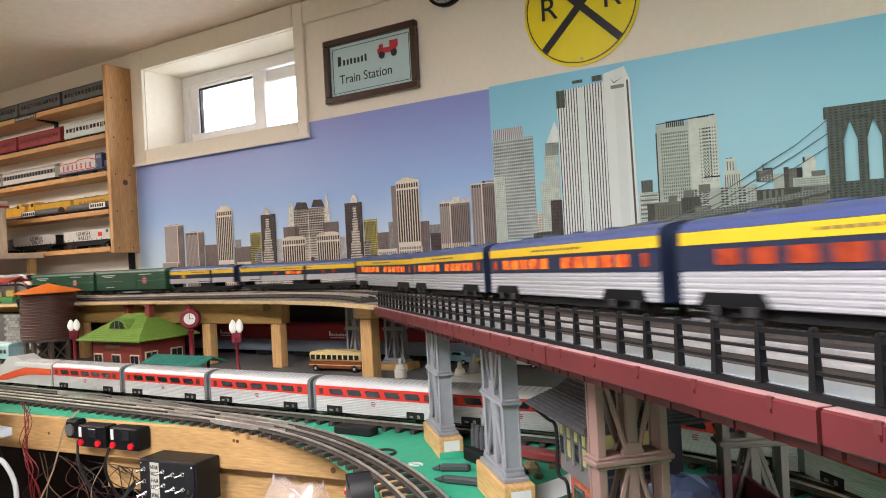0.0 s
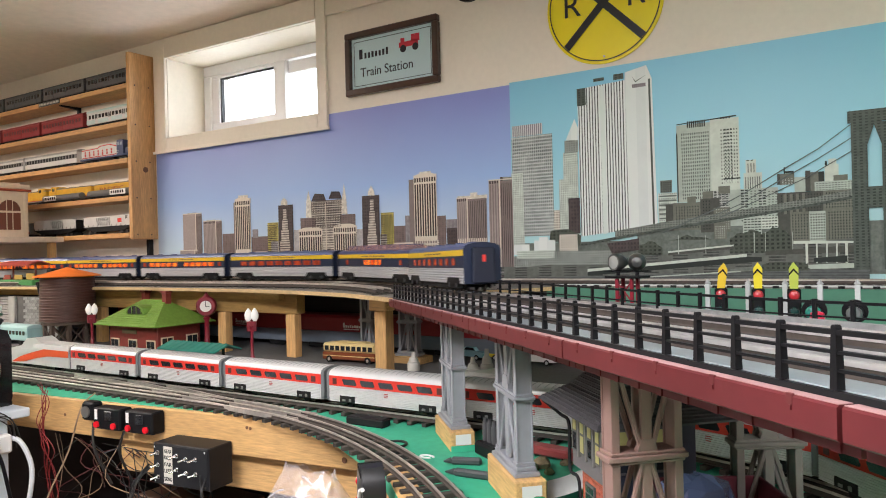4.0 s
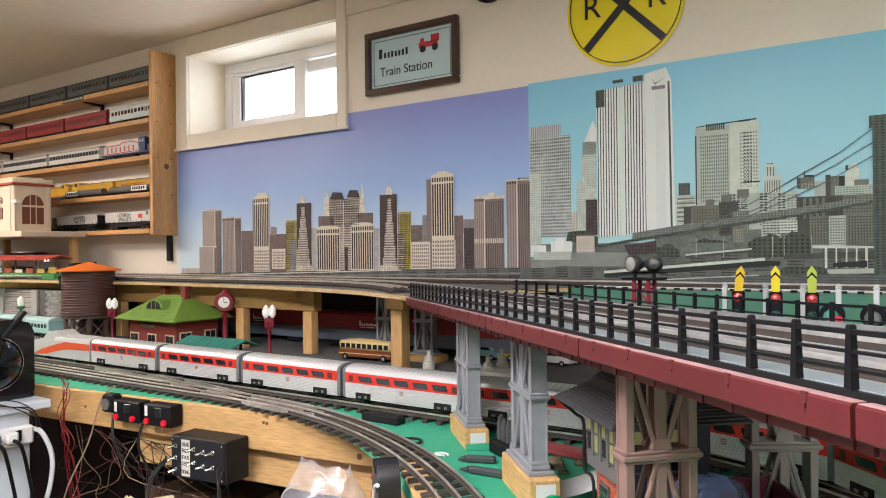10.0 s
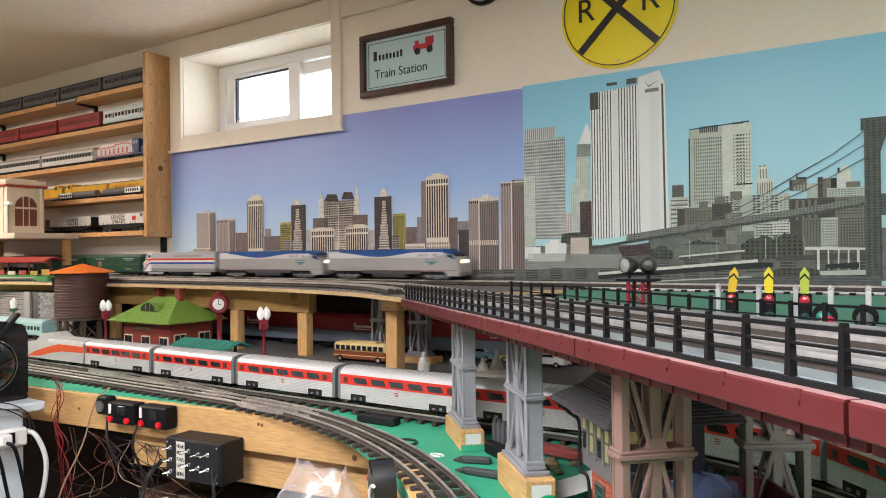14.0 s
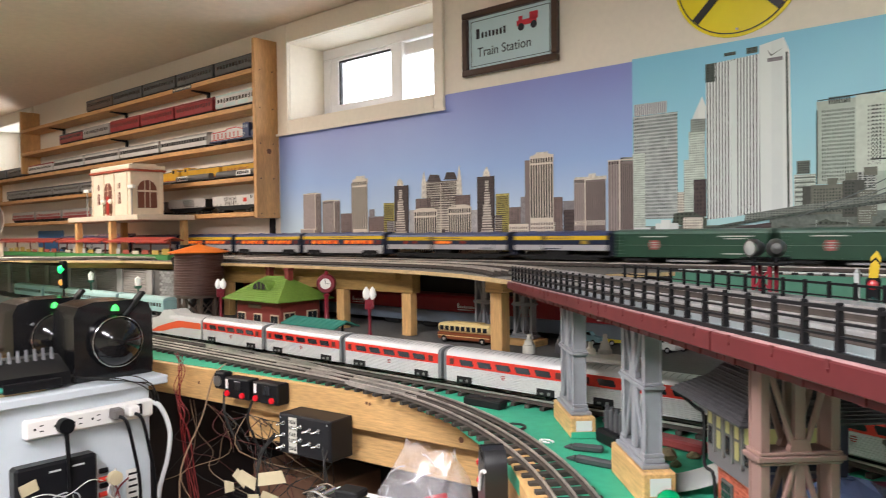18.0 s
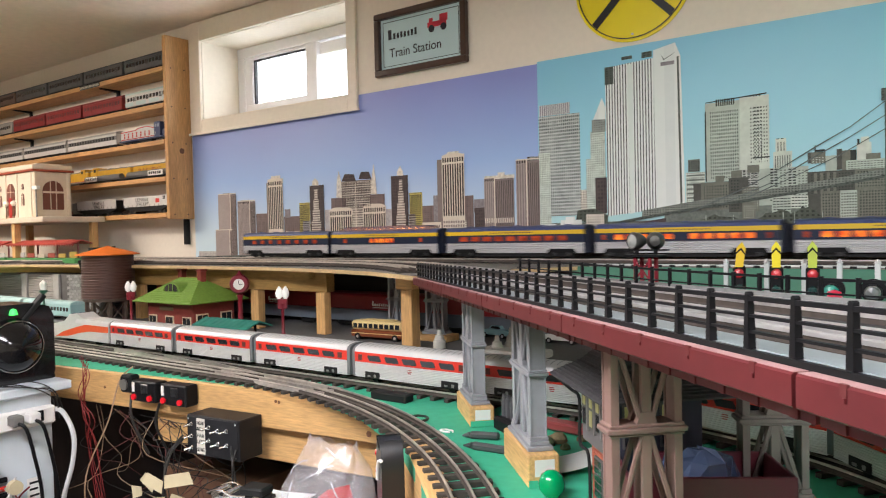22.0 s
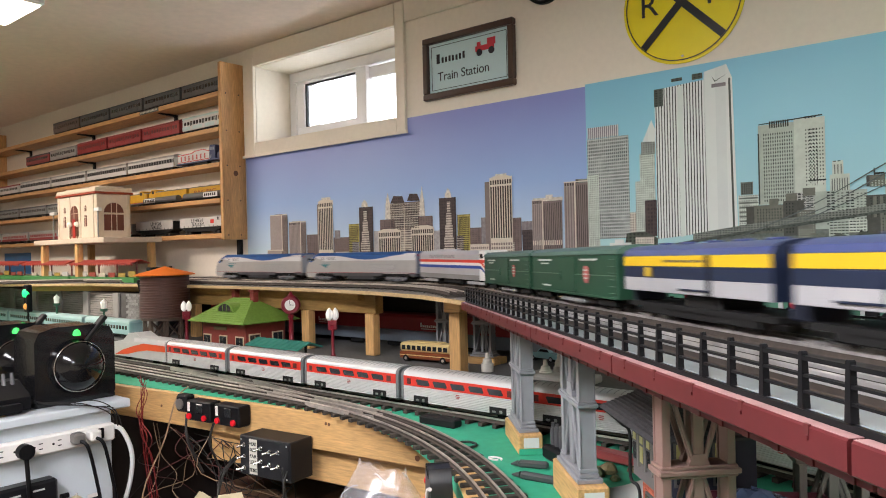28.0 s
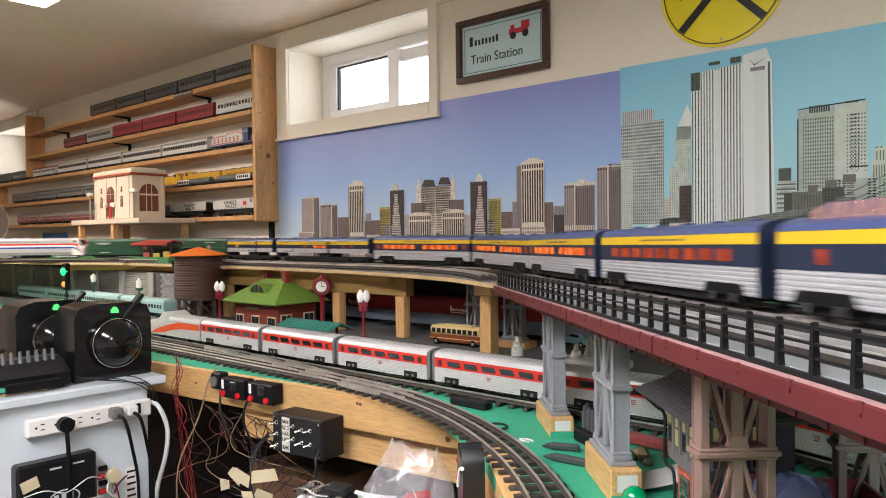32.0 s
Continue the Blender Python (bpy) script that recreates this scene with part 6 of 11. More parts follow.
    eng = part("stitched_engine", G().box(0.03, 0.10, -0.009, -0.0076, 0.024, 0.040).box(0.075, 0.105, -0.009, -0.0076, 0.036, 0.058).box(0.036, 0.05, -0.009, -0.0076, 0.038, 0.052), mat("red_thread", (0.55, 0.03, 0.05), 0.7), s, "small red stitched engine")
    for x in (0.045, 0.09):
        part("engine_wheel", G().cyl((x, -0.0092, 0.020), (x, -0.0076, 0.020), 0.011, 14), ink, eng)
    # round crossing sign
    cx, cz, r = -0.554, 2.113, 0.155
    sg = thing("crossing_sign", "round yellow enamel railroad crossing sign with a black cross", "sign", (cx, -0.003, cz))
    disc = G().lathe([(0.0, -0.003), (r - 0.004, -0.003), (r, -0.0015), (r, 0.0015), (0, 0.0015)], 56, m=Matrix.Rotation(radians(90), 4, "X"))
    part("disc", disc, mat("sign_yellow", (0.88, 0.72, 0.02), 0.25, grain=0.02, scale=30, coat=0.3), sg)
    ring = G()
    for a in range(72):
        b0, b1 = 2 * math.pi * a / 72, 2 * math.pi * (a + 1) / 72
        ring.prism([((r - 0.010) * math.cos(b0), (r - 0.010) * math.sin(b0)), ((r - 0.0075) * math.cos(b0), (r - 0.0075) * math.sin(b0)), ((r - 0.0075) * math.cos(b1), (r - 0.0075) * math.sin(b1)), ((r - 0.010) * math.cos(b1), (r - 0.010) * math.sin(b1))], -0.0042, -0.0030, "y")
    sb = mat("sign_black", (0.012, 0.012, 0.012), 0.3, coat=0.2)
    part("ring_line", ring, sb, sg)
    for a in (45, -45):
        part("cross_bar", G().box(-r + 0.011, r - 0.011, -0.0045 - (0.0003 if a > 0 else 0), -0.0031, -0.0095, 0.0095), sb, sg, at=pose(0, 0, 0, 0, a, 0))
    for x in (-0.085, 0.085):
        text_part("letter", "R", 0.085, (x, -0.0045, 0.004), sb, sg)
    part("screw", G().cyl((0, -0.0055, -r + 0.018), (0, -0.003, -r + 0.018), 0.003, 8), RAIL, sg)
    # round clock at the top of the wall
    # ceiling lamps; the three long fixtures are assumed, out of view
    for k, (x, y) in enumerate(((-0.6, -2.2), (-3.3, -1.35), (1.25, -2.2))):
        l = thing("ceiling_light", "assumed white fluorescent ceiling light out of view, switched on", "ceiling light", (x, y, CEIL_Z), group="ceiling lights")
        part("housing", G().cbox(-0.64, 0.64, -0.17, 0.17, -0.045, -0.001, 0.006), WHITE, l)
        part("diffuser", G().cbox(-0.62, 0.62, -0.15, 0.15, -0.0545, -0.0455, 0.004), mat("lamp_diffuser", (0.9, 0.88, 0.82), 0.4, emit=(1, 0.93, 0.82), strength=10.0), l)
    l = thing("ceiling_light", "small square white ceiling light, switched on", "ceiling light", (-2.44, -0.91, CEIL_Z), group="ceiling lights")
    part("housing", G().cbox(-0.15, 0.15, -0.10, 0.10, -0.03, -0.001, 0.004), WHITE, l)
    part("diffuser", G().cbox(-0.14, 0.14, -0.09, 0.09, -0.036, -0.0305, 0.003), MATS["lamp_diffuser"], l)


wall_fittings()


# ---- shelf with stored trains ----
S_TOP = (2.158, 2.016, 1.874, 1.730, 1.588)
SX1 = -2.388


def wall_clock():
    c = thing("wall_clock", "small round wall clock with a black rim, grey face", "clock", pose(-0.945, -0.002, 2.262, 90, 0, 0))
    part("face", G().lathe([(0, 0.012), (0.058, 0.012), (0.058, 0), (0, 0)], 40), mat("clock_face_grey", (0.42, 0.43, 0.42), 0.3, grain=0.05), c)
    part("rim", G().lathe([(0.0582, 0.0), (0.066, 0.0), (0.067, 0.014), (0.062, 0.020), (0.0582, 0.016)], 40), BLACK, c, smooth=True)
    for a, l in ((200, 0.034), (320, 0.046)):
        part("clock_hand", G().box(-0.0018, 0.0018, -0.006, l, 0.0135, 0.0145), BLACK, c, at=pose(0, 0, 0, 0, 0, a))
    for k in range(12):
        part("hour_mark", G().box(-0.0012, 0.0012, 0.046, 0.054, 0.0121, 0.0126), BLACK, c, at=pose(0, 0, 0, 0, 0, 30 * k))


wall_clock()


def shelf_unit():
    s = thing("wall_shelf", "long pine wall shelf with five boards for toy trains", "shelf")
    part("end_panel", G().cbox(SX1 - 0.020, SX1, -0.112, -0.001, 1.562, 2.275, 0.002), SHELF_Z, s, "pine end panel with knots and screws")
    for z in (2.15, 2.0, 1.86, 1.72, 1.58):
        g = G()
        for y in (-0.09, -0.03):
            g.cyl((SX1 - 0.0005, y, z), (SX1 + 0.0012, y, z), 0.003, 8)
        part("screw", g, mat("dark_screw", (0.05, 0.04, 0.03), 0.5), s)
    part("knot", G().cyl((SX1 - 0.0005, -0.05, 1.83), (SX1 + 0.0006, -0.05, 1.83), 0.011, 14), mat("knot_brown", (0.16, 0.07, 0.03), 0.6), s)
    part("left_panel", G().cbox(-4.90, -4.88, -0.112, -0.001, 1.89, 2.275, 0.002), SHELF_Z, s)
    part("lower_left_panel", G().cbox(-5.60, -5.58, -0.112, -0.001, 1.562, 1.866, 0.002), SHELF_Z, s)
    for k, z in enumerate(S_TOP):
        x0 = -4.879 if k < 2 else -5.579 if k > 2 else -5.66
        part("board", G().cbox(x0, SX1 - 0.021, -0.110, -0.002, z - 0.018, z, 0.0015), SHELF, s)
        lip = G().cbox(x0, SX1 - 0.021, -0.1135, -0.1102, z - 0.019, z - 0.0004, 0.001)
        part("front_lip", lip, SHELF, s)
        for x in ((-2.9, -3.7, -4.5) if k == 0 else (-3.7,) if k == 1 else ()):
            br = G().prism([(-0.002, z - 0.0185), (-0.09, z - 0.0185), (-0.09, z - 0.022), (-0.012, z - 0.028), (-0.012, z - 0.075), (-0.002, z - 0.075)], x - 0.008, x + 0.008, "x")
            part("bracket", br, BLACK_MATT, s)
    plate = part("name_plate", G().cbox(-3.02, -2.86, -0.1155, -0.1137, S_TOP[0] - 0.0185, S_TOP[0] - 0.0005, 0.0004), mat("plate_dark", (0.05, 0.045, 0.04), 0.5), s, "dark plate with unreadable pale lettering")
    for k in range(13):
        part("plate_mark", G().box(-3.012 + k * 0.0115, -3.005 + k * 0.0115, -0.1160, -0.1156, S_TOP[0] - 0.0135, S_TOP[0] - 0.0055), mat("plate_pale", (0.55, 0.52, 0.45), 0.5), plate)
    part("hanging_bracket", G().cbox(SX1 - 0.05, SX1 - 0.03, -0.020, -0.001, 1.46, 1.562, 0.002), BLACK_MATT, s, "black metal bracket below the shelf")


def shelf_truck(parent, x, half=0.024):
    """One four-wheel truck under a stored car."""
    t = part("truck", G().cbox(x - 0.027, x + 0.027, -half + 0.001, -half + 0.0045, 0.0045, 0.0125, 0.001).cbox(x - 0.027, x + 0.027, half - 0.0045, half - 0.001, 0.0045, 0.0125, 0.001).box(x - 0.006, x + 0.006, -half + 0.004, half - 0.004, 0.007, 0.0135), BLACK_MATT, parent)
    for d in (-0.016, 0.016):
        part("wheelset", G().cyl((x + d, -half, 0.0075), (x + d, half, 0.0075), 0.0075, 12), mat("stored_wheel_steel", (0.07, 0.065, 0.06), 0.45, 0.6), t)


def shelf_car(kind, x0, l, z, color, roof, label, band=None, h=0.066, pantry=None, y=-0.058, doors=0, stripe=None):
    """A stored car: body, clerestory or round roof, panes, doors, a belt, underframe and two trucks."""
    c = thing(kind, label, "toy train car", (x0 + l / 2, y, z), group="trains stored on the shelf")
    w, e = 0.056, l / 2 - 0.004
    part("body", G().cbox(-e, e, -w / 2, w / 2, 0.0165, h * 0.83, 0.0015), color, c)
    part("roof", G().prism(arc_roof(w + 0.001, h * 0.83, h * 0.17, 9), -e - 0.001, e + 0.001, "x"), roof, c, smooth=True)
    part("underframe", G().cbox(-e + 0.004, e - 0.004, -w / 2 + 0.003, w / 2 - 0.003, 0.0120, 0.0164, 0.001).cbox(-l * 0.17, l * 0.13, -0.020, 0.020, 0.005, 0.0119, 0.001), BLACK_MATT, c)
    f = -w / 2
    if stripe is not None:
        part("window_band", G().box(-e, e, f - 0.0004, f + 0.001, h * 0.48, h * 0.71), stripe, c)
    if band is not None:
        n = max(5, int(l / 0.024))
        gap = [int((k + 0.5) * n / doors) for k in range(doors)]
        for i in range(n):
            x = -e + 0.012 + (i + 0.5) * (2 * e - 0.024) / n
            ww = (2 * e - 0.024) / n
            if i in gap:
                d = part("door", G().cbox(x - ww * 0.42, x + ww * 0.42, f - 0.0008, f + 0.0004, 0.019, h * 0.78, 0.0003), color, c)
                for sx in (-0.2, 0.2):
                    part("door_pane", G().box(x + sx * ww - ww * 0.12, x + sx * ww + ww * 0.12, f - 0.0012, f - 0.0007, h * 0.46, h * 0.70), band, d)
            else:
                part("pane", G().box(x - ww * 0.32, x + ww * 0.32, f - 0.0007, f + 0.001, h * 0.50, h * 0.69), band, c)
    if pantry is not None:
        part("stripe", G().box(-e, e, f - 0.0005, f + 0.001, h * 0.25, h * 0.44), pantry, c)
    part("end_step", G().cbox(-l / 2, -e + 0.002, -0.012, 0.012, 0.010, 0.016, 0.001), BLACK_MATT, c)
    for sx in (-1, 1):
        shelf_truck(c, sx * (l / 2 - 0.045))
    return c


def stored_road_diesel(x0, z):
    """White road diesel with red hood stripes and a dark blue cab and frame."""
    c = thing("stored_diesel", "white and red stored road diesel with a blue cab", "toy locomotive", (x0 + 0.18, -0.058, z), group="trains stored on the shelf")
    wh, rd, bl = mat("shelf_white", (0.60, 0.58, 0.55), 0.45), mat("shelf_red_stripe", (0.50, 0.045, 0.035), 0.5), mat("shelf_blue_cab", (0.035, 0.05, 0.12), 0.45)
    hood = [(-0.172, 0.024), (-0.172, 0.056), (-0.166, 0.064), (-0.060, 0.066), (-0.045, 0.073), (0.020, 0.075), (0.060, 0.070), (0.074, 0.064), (0.074, 0.024)]
    part("hood", G().prism(hood, -0.022, 0.022, "y"), wh, c)
    part("roof_stripe", G().prism([(-0.170, 0.0570), (-0.060, 0.0590), (-0.040, 0.0660), (0.020, 0.0680), (0.074, 0.0560), (0.074, 0.0600), (0.022, 0.0715), (-0.042, 0.0695), (-0.062, 0.0625), (-0.170, 0.0605)], -0.0226, 0.0226, "y"), rd, c, "red stripe along the hood")
    part("sill_stripe", G().prism([(-0.170, 0.0265), (0.074, 0.0265), (0.074, 0.0300), (-0.170, 0.0300)], -0.0226, 0.0226, "y"), rd, c)
    for k in range(15):
        x = -0.164 + k * 0.0150
        part("hood_door", G().cbox(x, x + 0.0085, -0.0232, -0.0221, 0.0325, 0.0530, 0.0003), rd if k % 2 else wh, c)
    part("cab", G().prism([(0.0745, 0.024), (0.0745, 0.078), (0.080, 0.081), (0.112, 0.081), (0.117, 0.077), (0.117, 0.024)], -0.026, 0.026, "y"), bl, c, "dark blue cab")
    for x in (0.081, 0.098):
        part("cab_window", G().cbox(x, x + 0.012, -0.0268, -0.0261, 0.060, 0.072, 0.0002), mat("pale_cab_glass", (0.30, 0.34, 0.40), 0.15, coat=0.4), c)
    part("nose", G().cbox(0.1172, 0.165, -0.020, 0.020, 0.024, 0.050, 0.004), bl, c)
    part("frame", G().cbox(-0.178, 0.174, -0.027, 0.027, 0.0175, 0.0238, 0.001), bl, c)
    part("handrail", G().tube([(-0.170, -0.0265, 0.024), (-0.170, -0.0265, 0.042), (0.070, -0.0265, 0.042), (0.070, -0.0265, 0.024)], 0.0007, 5), wh, c)
    part("fuel_tank", G().cbox(-0.050, 0.050, -0.022, 0.022, 0.005, 0.0173, 0.002), BLACK_MATT, c)
    for x in (-0.115, 0.110):
        shelf_truck(c, x)
    return c


def stored_yellow_engine(x0, l, z, cab_end, words=""):
    """Yellow hood engine with a grey roof line, hood doors and dark running gear."""
    c = thing("stored_yellow_engine", "yellow stored freight diesel with a grey roof", "toy locomotive", (x0 + l / 2, -0.032, z), group="trains stored on the shelf")
    yel, gry = mat("shelf_yellow", (0.62, 0.34, 0.018), 0.5, grain=0.08, scale=50, stain=0.12, stain_scale=12), mat("shelf_roof_grey", (0.20, 0.195, 0.185), 0.5, grain=0.1)
    e = l / 2 - 0.006
    part("hood", G().cbox(-e, e, -0.022, 0.022, 0.022, 0.062, 0.003), yel, c)
    part("roof", G().cbox(-e + 0.002, e - 0.002, -0.0205, 0.0205, 0.0622, 0.0655, 0.001), gry, c)
    for k in range(3):
        x = -e * 0.6 + k * e * 0.5
        part("roof_fan", G().cyl((x, 0, 0.0656), (x, 0, 0.0690), 0.012, 14), gry, c)
    s_ = 1 if cab_end else -1
    xa = s_ * (e - 0.060)
    part("cab", G().cbox(min(xa, xa + s_ * 0.038), max(xa, xa + s_ * 0.038), -0.025, 0.025, 0.022, 0.076, 0.003), yel, c)
    part("cab_window", G().cbox(min(xa + s_ * 0.008, xa + s_ * 0.026), max(xa + s_ * 0.008, xa + s_ * 0.026), -0.0257, -0.0251, 0.056, 0.069, 0.0002), DARK_GLASS, c)
    for k in range(int(l / 0.026)):
        x = -e + 0.010 + k * 0.025
        if abs(x - xa) > 0.04:
            part("hood_door", G().cbox(x, x + 0.016, -0.0230, -0.0221, 0.026, 0.054, 0.0004), yel, c)
    part("frame", G().cbox(-l / 2 + 0.002, l / 2 - 0.002, -0.025, 0.025, 0.016, 0.0218, 0.001), gry, c)
    part("red_sill", G().box(-l / 2 + 0.002, l / 2 - 0.002, -0.0254, 0.0254, 0.0212, 0.0232), mat("shelf_red_stripe", (0.50, 0.045, 0.035), 0.5), c)
    if words:
        text_part("lettering", words, 0.024, (-0.03, -0.0236, 0.040), mat("letter_brown_red", (0.30, 0.07, 0.02), 0.5), c, width=0.16)
    for x in (-l / 2 + 0.055, l / 2 - 0.055):
        shelf_truck(c, x)
    return c


def shelf_trains():
    dk = mat("shelf_dark_grey", (0.10, 0.10, 0.10), 0.5, grain=0.1, scale=50)
    dkr = mat("shelf_dark_roof", (0.07, 0.07, 0.075), 0.5)
    rr = mat("shelf_red", (0.27, 0.030, 0.032), 0.5, grain=0.1, scale=50)
    rroof = mat("shelf_red_roof", (0.26, 0.04, 0.04), 0.55)
    mint = mat("shelf_mint", (0.48, 0.60, 0.58), 0.45, grain=0.06, scale=50)
    pale = mat("shelf_white", (0.60, 0.58, 0.55), 0.45, grain=0.06, scale=50)
    slv = mat("shelf_silver", (0.40, 0.39, 0.37), 0.4, 0.4, grain=0.06, scale=50)
    blk = BLACK_MATT
    z = S_TOP[0]
    for x in (-2.72, -3.04, -3.36, -3.68):
        shelf_car("stored_subway_car", x, 0.31, z, dk, dkr, "dark grey stored subway car on the top shelf", DARK_GLASS, 0.076, doors=3)
    shelf_car("stored_subway_car", -4.0, 0.31, z, mat("shelf_brown", (0.13, 0.09, 0.07), 0.5), dkr, "brown stored subway car on the top shelf", DARK_GLASS, 0.076, doors=3)
    z = S_TOP[1]
    shelf_car("stored_subway_car", -2.72, 0.305, z, pale, mint, "white and mint stored subway car on the second shelf", DARK_GLASS, 0.078, mint, doors=3)
    for x in (-3.06, -3.39, -3.72):
        shelf_car("stored_subway_car", x, 0.32, z, rr, rroof, "dull red stored subway car on the second shelf", mat("shelf_red_window", (0.09, 0.012, 0.012), 0.3), 0.078, doors=3)
    shelf_car("stored_subway_car", -4.05, 0.32, z, slv, slv, "silver stored subway car on the second shelf", DARK_GLASS, 0.074, doors=3)
    shelf_car("stored_subway_car", -4.37, 0.31, z, rroof, dkr, "brown-red stored subway car on the second shelf", DARK_GLASS, 0.07)
    z = S_TOP[2]
    stored_road_diesel(-2.775, z)
    for x in (-3.20, -3.62, -4.04, -4.46):
        shelf_car("stored_passenger_car", x, 0.41, z, pale, slv, "white and silver stored passenger car with a dark window band", blk, 0.074, stripe=mat("shelf_band_grey", (0.17, 0.165, 0.155), 0.4))
    shelf_car("stored_passenger_car", -4.86, 0.38, z, pale, rr, "white and red stored passenger car on the third shelf", DARK_GLASS, 0.068)
    shelf_car("stored_diesel", -5.22, 0.30, z, dk, dkr, "dark stored switcher on the third shelf", DARK_GLASS, 0.07)
    shelf_car("stored_diesel", -5.55, 0.30, z, dk, dkr, "dark stored engine on the third shelf", None, 0.07)
    z = S_TOP[3]
    stored_yellow_engine(-2.735, 0.320, z, True, "PACIFIC")
    stored_yellow_engine(-3.075, 0.330, z, False)
    stored_yellow_engine(-3.400, 0.315, z, True)
    for k, x in enumerate((-2.725, -3.06)):
        t = thing("stored_flatcar", "low grey stored flatcar in front of the yellow cars", "toy train car", (x + 0.15, -0.080, z), group="trains stored on the shelf")
        part("load", G().cyl((-0.14, 0, 0.0225), (0.14, 0, 0.0225), 0.0135, 16), mat("flatcar_grey", (0.13, 0.125, 0.12), 0.45, grain=0.1), t, smooth=True)
        part("bed", G().cbox(-0.145, 0.145, -0.019, 0.019, 0.006, 0.0095, 0.001), BLACK_MATT, t)
        part("sign_board", G().cbox(0.03 if k == 0 else -0.11, 0.13 if k == 0 else -0.02, -0.0225, -0.0202, 0.010, 0.030, 0.0005), WHITE, t, "white lettered board")
        bars = G()
        for i in range(6):
            xx = (0.038 if k == 0 else -0.104) + i * 0.0145
            bars.box(xx, xx + 0.009, -0.0232, -0.0226, 0.015, 0.026)
        part("lettering", bars, BLACK_MATT, t)
        for xx in (-0.1, 0.1):
            part("wheelset", G().cyl((xx, -0.018, 0.0045), (xx, 0.018, 0.0045), 0.0045, 10), BLACK_MATT, t)
    for x in (-3.72, -4.10, -4.48, -4.86, -5.24):
        shelf_car("stored_passenger_car", x, 0.37, z, mat("shelf_grey_car", (0.20, 0.20, 0.19), 0.5, grain=0.1), dkr, "grey stored passenger car on the fourth shelf", DARK_GLASS, 0.068)
    z = S_TOP[4]
    for k, x in enumerate((-2.74, -3.12)):
        c = thing("stored_hopper", "white-sided black stored hopper car on the bottom shelf", "toy train car", (x + 0.15, -0.06, z), group="trains stored on the shelf")
        part("body", G().prism([(-0.165, 0.066), (-0.165, 0.030), (-0.10, 0.012), (0.10, 0.012), (0.165, 0.030), (0.165, 0.066)], -0.027, 0.027, "y"), BLACK_MATT, c)
        part("side_panel", G().cbox(-0.160, 0.160, -0.0285, -0.0272, 0.031, 0.0690, 0.0005), pale, c, "white side panel")
        part("top_rim", G().cbox(-0.166, 0.166, -0.0290, -0.0255, 0.0692, 0.0715, 0.0005), pale, c)
        if k == 0:
            text_part("lettering", "LEHIGH", 0.021, (-0.025, -0.0290, 0.0585), blk, c, width=0.088)
            text_part("lettering", "VALLEY", 0.021, (-0.018, -0.0290, 0.0415), blk, c, width=0.088)
            part("emblem", G().cbox(0.072, 0.098, -0.0295, -0.0286, 0.044, 0.060, 0.0003), RED, c)
            part("end_placard", G().cbox(0.112, 0.150, -0.0305, -0.0290, 0.034, 0.074, 0.0005), pale, c)
            for xx in (0.126, 0.134):
                part("placard_mark", G().box(xx, xx + 0.005, -0.0310, -0.0306, 0.056, 0.069), blk, c)
        else:
            text_part("lettering", "LEHIGH", 0.021, (0.02, -0.0290, 0.0575), blk, c, width=0.088)
            text_part("lettering", "VALLEY", 0.021, (0.028, -0.0290, 0.0415), blk, c, width=0.088)
        for i in range(11):
            xx = -0.156 + i * 0.0312
            part("rib", G().cbox(xx - 0.001, xx + 0.001, -0.0296, -0.0284, 0.030, 0.0385, 0.0003), blk, c)
        for xx in (-0.105, 0.105):
            shelf_truck(c, xx)
    for x in (-3.55, -3.95, -4.35, -4.75, -5.15):
        shelf_car("stored_passenger_car", x, 0.38, z, slv, slv, "silver stored passenger car with a red band, bottom shelf", rr, 0.068, rr)


shelf_unit()
shelf_trains()


